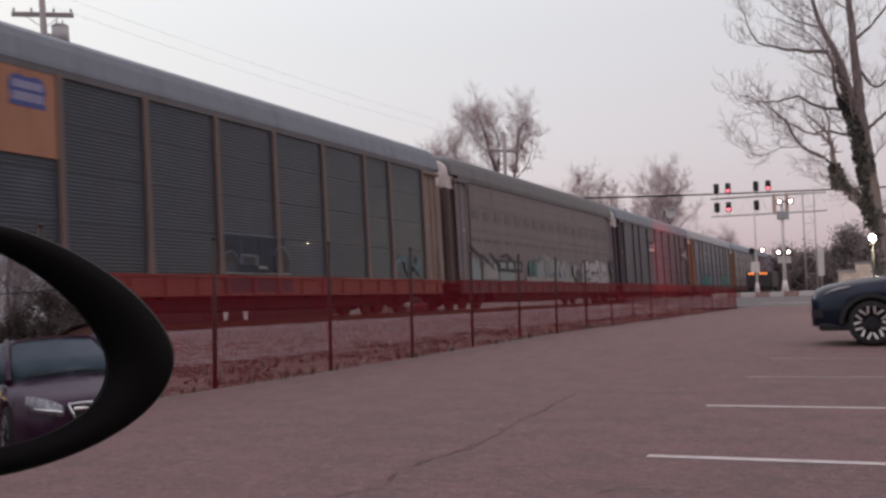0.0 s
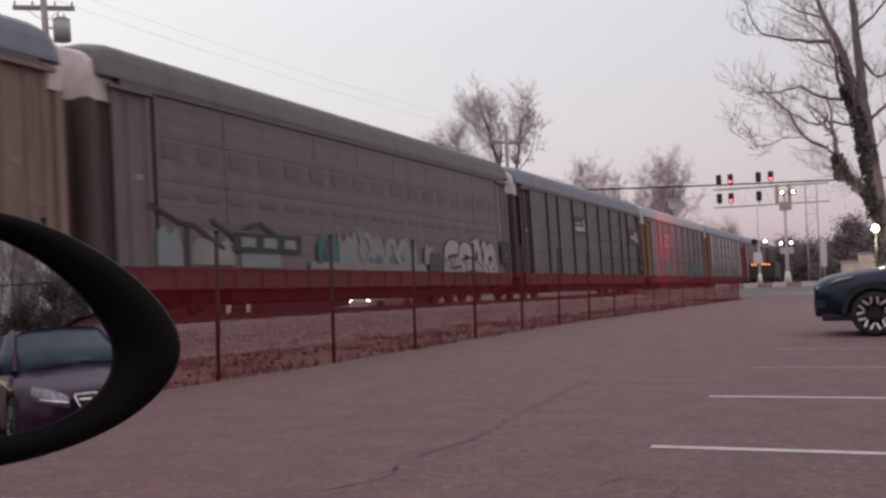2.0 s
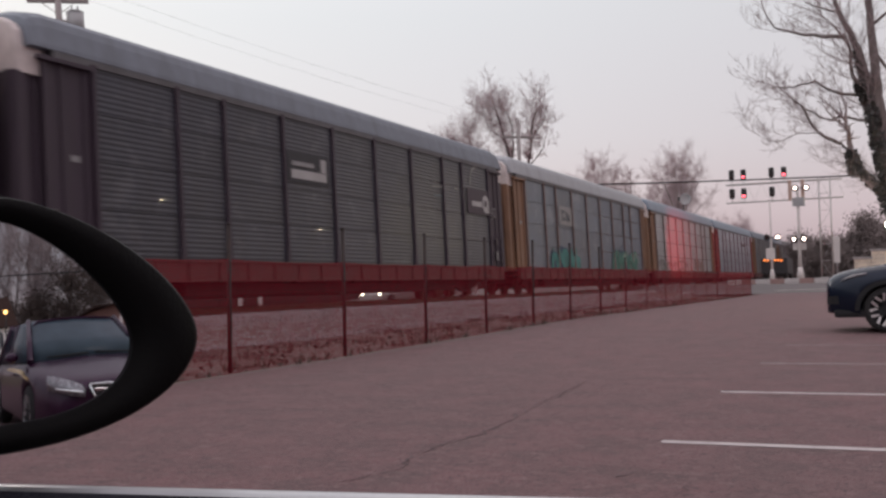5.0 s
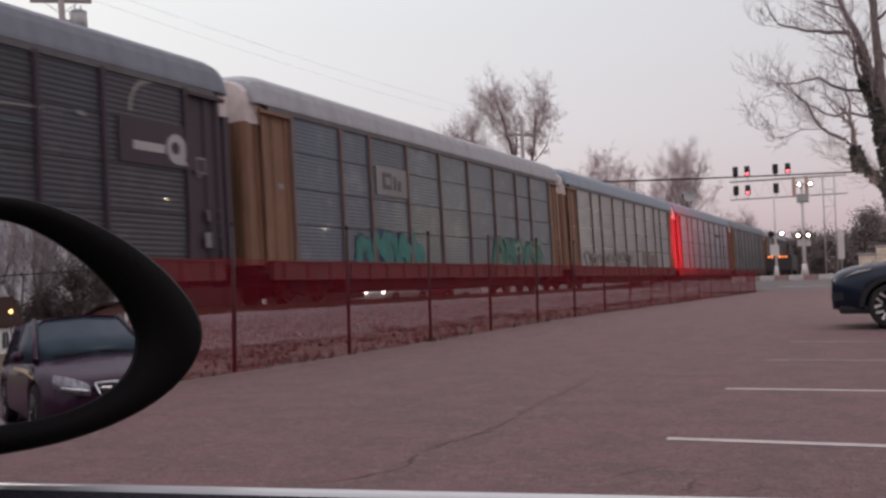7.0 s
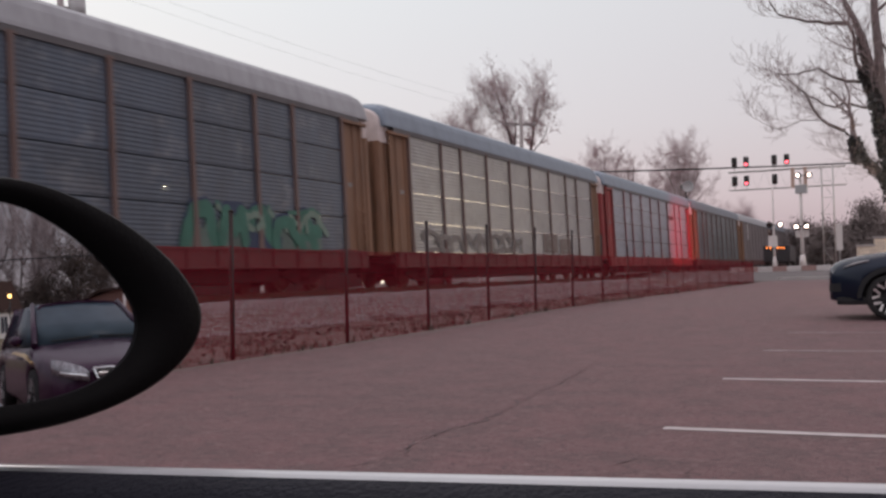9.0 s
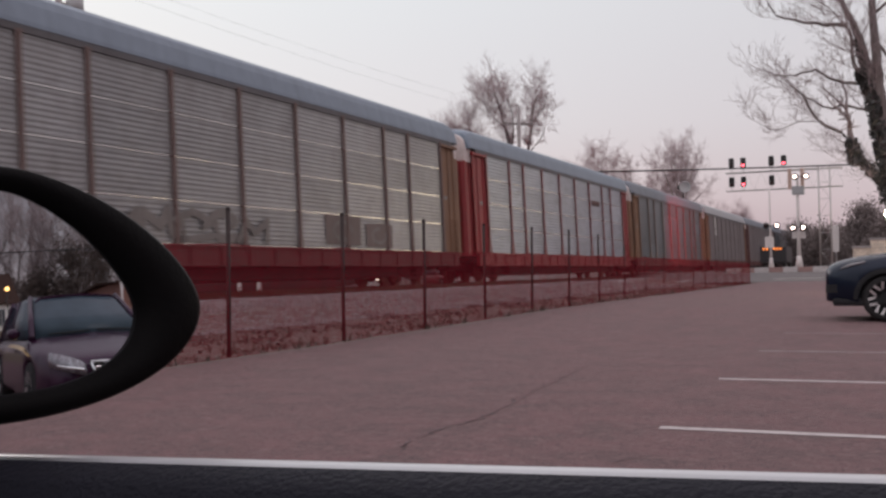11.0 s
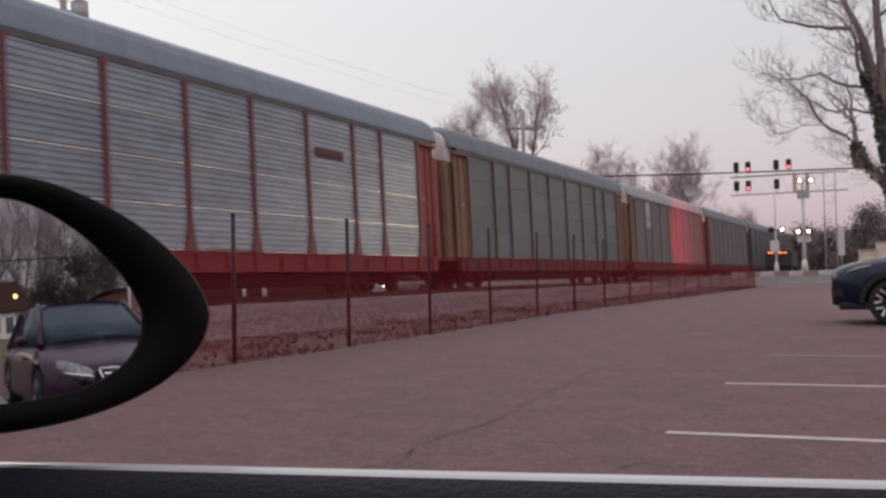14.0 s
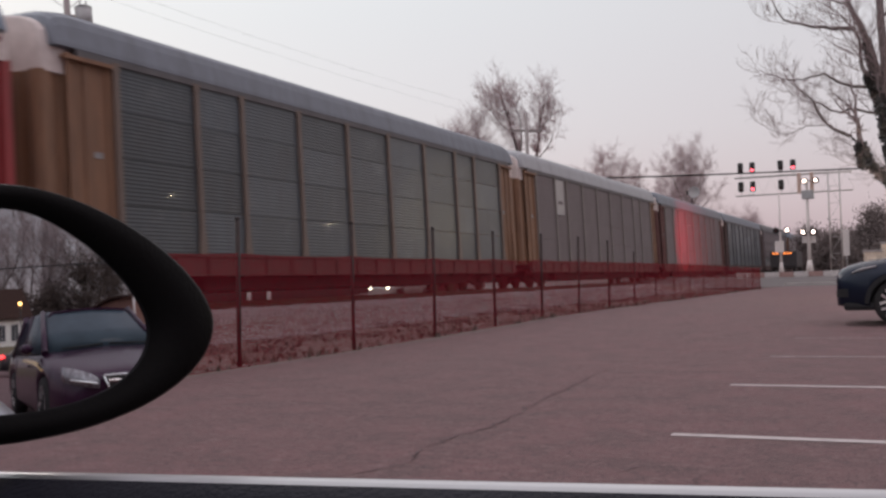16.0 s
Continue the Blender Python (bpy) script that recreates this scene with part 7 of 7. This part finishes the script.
def own_car():
    """Open shell of the parked car round the viewpoint: right-hand side with door, belt line and mirror."""
    root = tagged(empty("viewing_car"), "silver parked car with dark door trim and door mirror", "car")
    belt = lambda x: 0.8680 + 0.0365 * x
    xs = [-0.95 + 0.1 * k for k in range(23)]
    # outer skin
    tuck = lambda x: 0.16 * max(0.0, x - 0.25)
    bm = bmesh.new()
    loft(bm, [[(x, 0.478, belt(x) - 0.03), (x, 0.480, belt(x) - 0.001), (x, 0.488, belt(x)), (x, 0.506, belt(x) - 0.008), (x, 0.522 - 0.3 * tuck(x), belt(x) - 0.10), (x, 0.55 - 0.5 * tuck(x), belt(x) - 0.30), (x, 0.575 - 0.6 * tuck(x), 0.28), (x, 0.54 - 0.4 * tuck(x), 0.26), (x, 0.48, 0.3)] for x in xs])
    bmesh.ops.recalc_face_normals(bm, faces=bm.faces)
    part("door_skin", bm, M["silver"], root)
    bm = bmesh.new()
    loft(bm, [[(x, 0.477, belt(x) - 0.005), (x, 0.462, belt(x) + 0.001), (x, 0.445, belt(x) + 0.0045), (x, 0.425, belt(x) - 0.004), (x, 0.40, belt(x) - 0.14), (x, 0.38, belt(x) - 0.3), (x, 0.41, 0.32), (x, 0.476, 0.32)] for x in xs])
    bmesh.ops.recalc_face_normals(bm, faces=bm.faces)
    part("door_trim", bm, M["trim"], root)
    door_mirror(root)
    # other side, floor, bonnet and tail
    bm = bmesh.new()
    box(bm, -0.95, 1.25, -1.22, -1.10, 0.28, 0.86, bevel=0.03)
    part("far_door", bm, M["silver"], root)
    bm = bmesh.new()
    box(bm, -0.95, 1.25, -1.15, 0.5, 0.22, 0.28)
    part("floor_pan", bm, M["trim"], root)
    for nm, stations in (("bonnet", ((-0.95, 0.86, 0.84), (-1.5, 0.80, 0.86), (-2.0, 0.70, 0.84), (-2.28, 0.60, 0.74), (-2.36, 0.50, 0.62))), ("tail", ((1.25, 0.92, 0.74), (1.7, 0.93, 0.66), (2.15, 0.90, 0.60), (2.34, 0.78, 0.54), (2.38, 0.6, 0.48)))):
        bm = bmesh.new()
        rings = []
        for x, top, hw in stations:
            cy = -0.32
            rings.append([(x, cy + sy * hw, z) for sy, z in ((-0.94, 0.28), (-1.02, 0.45), (-1.02, top - 0.16), (-0.96, top - 0.07), (-0.8, top - 0.02), (0, top + 0.02), (0.8, top - 0.02), (0.96, top - 0.07), (1.02, top - 0.16), (1.02, 0.45), (0.94, 0.28))])
        loft(bm, rings)
        bmesh.ops.recalc_face_normals(bm, faces=bm.faces)
        part(nm, bm, M["silver"], root)
    for x in (-1.5, 1.75):
        for s, y in ((-1, -1.10 if x < 0 else -0.96), (1, 0.46 if x < 0 else 0.32)):
            wheel_parts(root, x, y, 0.32, 0.2, 5, s)


own_car()


# ---------------------------------------------------------------- beyond the train, seen under the cars
M["wall_brown"] = surface("dark_stained_boards", (0.034, 0.021, 0.019), 0.9, grain=4, vary=0.35, streak=(1, 6, 0.5), bump=0.4, bump_scale=20, random=0.2)


def far_side():
    for y in (38.1, 39.66):
        bm = bmesh.new()
        x = -27.0
        tube(bm, (x, y, -0.05), (x, y, 0.98), 0.10, n=12)
        tube(bm, (x, y, 0.98), (x, y, 1.03), 0.10, 0.05, n=12)
        tagged(part("bollard", bm, M["kerb_white"]), "white painted steel bollard beside the street", "bollard", "street bollards")

    def parked(name, label, x, y, rz, mat, lit):
        root = tagged(empty(name, pose(x, y, 0.0, 0, 0, rz)), label, "car")
        deck = [(0, 0.66), (0.25, 0.84), (1.2, 0.98), (3.8, 1.02), (4.4, 0.9)]
        car_shell(root, 4.4, 1.8, deck, [(0, 0.56), (0.4, 0.74), (4.4, 0.84)], 0.22, (0.85, 3.45), 0.37, 0.33, mat)
        cabin(root, (1.1, 4.0), (1.9, 3.3), 0.94, 1.42, 0.84, M["car_glass"], mat)
        for wx in (0.85, 3.45):
            for s in (-1, 1):
                wheel_parts(root, wx, s * 0.78, 0.33, 0.21, 5, s)
        for s in (-1, 1):
            bm = bmesh.new()
            tube(bm, (0.02, s * 0.6, 0.66), (0.10, s * 0.6, 0.66), 0.09, 0.11, n=12)
            part("headlight", bm, glowing("headlamp_lit", (1.0, 0.86, 0.66), 7.0) if lit else M["lamp_glass"], root)
    parked("waiting_car", "pale car with lit headlights beyond the train", -27.0, 50.4, 80, car_paint("pale_paint", (0.4, 0.39, 0.38)), True)
    parked("parked_car", "dark red car parked beyond the train", -27.6, 55.2, 80, car_paint("dark_red_paint", (0.16, 0.03, 0.035)), False)
    parked("parked_car", "white car parked beyond the train", -30.0, 60.5, 85, car_paint("white_paint_car", (0.6, 0.58, 0.57)), False)
    # low pale wall of a building across the street
    root = tagged(empty("white_trailer", pose(-27.8, 63.2, 0)), "low white trailer parked across the street", "trailer")
    bm = bmesh.new()
    box(bm, -1.1, 1.1, -2.4, 2.4, 0.45, 1.35, bevel=0.05)
    part("body", bm, M["kerb_white"], root)
    for s in (-1, 1):
        bm = bmesh.new()
        tube(bm, (s * 1.05, 0, 0.32), (s * 0.8, 0, 0.32), 0.32, n=16)
        part("wheel", bm, M["tyre"], root)
    wall = tagged(empty("street_wall"), "low dark brown timber wall across the street", "wall")
    for k in range(26):
        bm = bmesh.new()
        y0 = 14 + k * 4.0
        box(bm, -37.1, -36.95, y0, y0 + 3.97, -0.1, 1.35 + 0.06 * (k % 2), bevel=0.02)
        part("wall_panel", bm, M["wall_brown"], wall)
    strip("far_street", M["road"], -60, -26.0, -40, 62, -0.105, 3.0, "grey asphalt street beyond the railway", "road")


far_side()


# ---------------------------------------------------------------- behind the car, seen in the mirror
def house(name, x, y, label, wall, roof, width, depth, eave, ridge, windows, base=-0.02):
    """House whose front faces -x."""
    root = tagged(empty(name, pose(x, y, base)), label, "house")
    bm = bmesh.new()
    box(bm, 0, depth, -width / 2, width / 2, 0, eave)
    w = part("wall", bm, wall, root)
    bm = bmesh.new()
    o = 0.35
    loft(bm, [[(-o, yy, eave), (depth / 2, yy, ridge), (depth + o, yy, eave), (depth + o, yy, eave - 0.12), (depth / 2, yy, ridge - 0.16), (-o, yy, eave - 0.12)] for yy in (-width / 2 - o, width / 2 + o)], smooth=False)
    part("roof", bm, roof, root)
    for wy, wz, ww, wh in windows:
        bm = bmesh.new()
        box(bm, -0.06, 0.02, wy - ww / 2 - 0.08, wy + ww / 2 + 0.08, wz - 0.08, wz + wh + 0.08, bevel=0.01)
        win = part("window", bm, M["kerb_white"], root)
        bm = bmesh.new()
        box(bm, -0.075, -0.062, wy - ww / 2, wy + ww / 2, wz, wz + wh)
        part("pane", bm, M["car_glass"], win)
        bm = bmesh.new()
        box(bm, -0.085, -0.076, wy - 0.02, wy + 0.02, wz, wz + wh)
        part("glazing_bar", bm, M["kerb_white"], win)
    return root


m_roof = surface("dark_shingles", (0.045, 0.026, 0.022), 0.95, grain=6, vary=0.4, bump=0.6, bump_scale=20, sheen_spec=0.1)
m_clap = surface("white_clapboard", (0.74, 0.72, 0.69), 0.7, grain=3, vary=0.1, streak=(0.2, 0.2, 8), bump=0.3, bump_scale=12)
m_brick = surface("red_brown_brick", (0.20, 0.10, 0.08), 0.9, grain=8, vary=0.35, bump=0.6, bump_scale=15)
house("white_house", 43.8, 4.05, "white clapboard house with dark shingle roof", m_clap, m_roof, 8.9, 8, 2.2, 5.0, [(3.25, 0.45, 0.55, 1.25), (2.2, 0.45, 0.5, 1.25), (-1.5, 0.5, 1.0, 1.2)], 1.6)
bm = bmesh.new()
loft(bm, [[(35.0, yy, -0.1), (38.5, yy, 0.9), (43.0, yy, 1.62), (53.0, yy, 1.62), (55.0, yy, -0.1)] for yy in (-8.0, -2.0, 3.0, 8.7)], smooth=False)
tagged(part("lawn_bank", bm, surface("dull_winter_lawn", (0.135, 0.108, 0.060), 0.95, grain=4, vary=0.4, stain=0.5, stain_color=(0.08, 0.065, 0.04), bump=0.8, bump_scale=30)), "dull olive winter lawn rising to the house", "lawn", kind="structure")
house("brick_house", 32.0, 18.1, "red-brown brick house with white window", m_brick, m_roof, 9, 8, 4.1, 4.4, [(-3.2, 2.7, 0.9, 1.3), (0.5, 1.3, 1.0, 1.4)])
root = tagged(empty("yard_light", pose(29.0, 5.4, 0)), "post lamp with warm yellow light beside the house", "street lamp")
bm = bmesh.new()
tube(bm, (0, 0, 0), (0, 0, 3.5), 0.04, n=8)
part("post", bm, M["black"], root)
bm = bmesh.new()
bmesh.ops.create_uvsphere(bm, u_segments=14, v_segments=8, radius=0.11)
bmesh.ops.translate(bm, verts=bm.verts, vec=(0, 0, 3.6))
part("globe", bm, glowing("yellow_lamp", (1.0, 0.55, 0.16), 7.0), root, "glowing yellow lamp")
for k, (x, y, h) in enumerate(((58, 9, 19), (62, 15, 21), (57, 19, 18), (66, 5, 19), (64, 24, 20), (70, 12, 22), (66, 20, 21), (60, 28, 19), (75, 16, 22))):
    bare_tree("bare_tree", (x, y, 0), h, 50 + k, "bare tree behind the houses", trunk_r=0.24, levels=4, twig_r=0.016, spread=0.85, fork=0.2, density=1.0)
for sx, sy, sh, sw, ss in ((54.0, 10.4, 6.2, 4.0, 31), (56.0, 13.4, 7.4, 4.6, 32), (53.5, 16.6, 10.5, 4.6, 33), (55.0, 20.2, 12.5, 5.0, 34), (57.0, 7.4, 6.0, 3.6, 35)):
    evergreen(sx, sy, sh, sw, ss, "dark brown shrub between the houses", 0.0, "dark_hedge")
utility_pole(25.2, -14, 5.6, "timber utility pole beside the street", (4.3,), (1, 0))
utility_pole(18.9, 28, 5.9, "timber utility pole beside the street", (4.6,), (1, 0))
cable((25.3, -14, 4.5), (19.0, 28, 4.8), 0.1, 0.028)
bm = bmesh.new()
tube(bm, (27.24, 11.8, 0), (27.24, 11.8, 5), 0.08, n=8)
tagged(part("white_post", bm, M["white_paint"]), "slim white post beside the brick house", "post")


def passing_car():
    """Dark car behind, which rolls into the mirror near the end with its brake lamps lit."""
    root = tagged(empty("passing_car"), "dark car with lit red tail lamps on the street", "car")
    pm = car_paint("black_car_paint", (0.02, 0.02, 0.024))
    deck = [(0, 0.85), (0.2, 0.98), (0.8, 1.0), (3.2, 0.98), (4.1, 0.85), (4.4, 0.66)]
    car_shell(root, 4.4, 1.8, deck, [(0, 0.70), (0.4, 0.84), (4.0, 0.74), (4.4, 0.56)], 0.22, (0.95, 3.55), 0.37, 0.33, pm)
    cabin(root, (0.5, 3.3), (1.1, 2.6), 0.94, 1.42, 0.84, M["car_glass"], pm)
    for wx in (0.95, 3.55):
        for s in (-1, 1):
            wheel_parts(root, wx, s * 0.78, 0.33, 0.21, 5, s)
    for s in (-1, 1):
        bm = bmesh.new()
        box(bm, -0.03, 0.20, min(s * 0.55, s * 0.90), max(s * 0.55, s * 0.90), 0.80, 0.96, bevel=0.02)
        part("tail_lamp", bm, glowing("tail_lamp_red", (1.0, 0.05, 0.05), 5.0), root, "lit red tail lamp")
    return root


PASSING = passing_car()


def motions():
    for root, y in TRAIN:
        walk(root, [(t, pose(TRACK_X, y - SPEED * t, RAIL_Z, 0, -2.0, 0)) for t in (0, 4, 8, 12, 16)])
    walk(PASSING, [(t, pose(24.6, 3.5 - 5.6 * (16.0 - t), 0, 0, 0, 90)) for t in (0, 8, 16)])


motions()
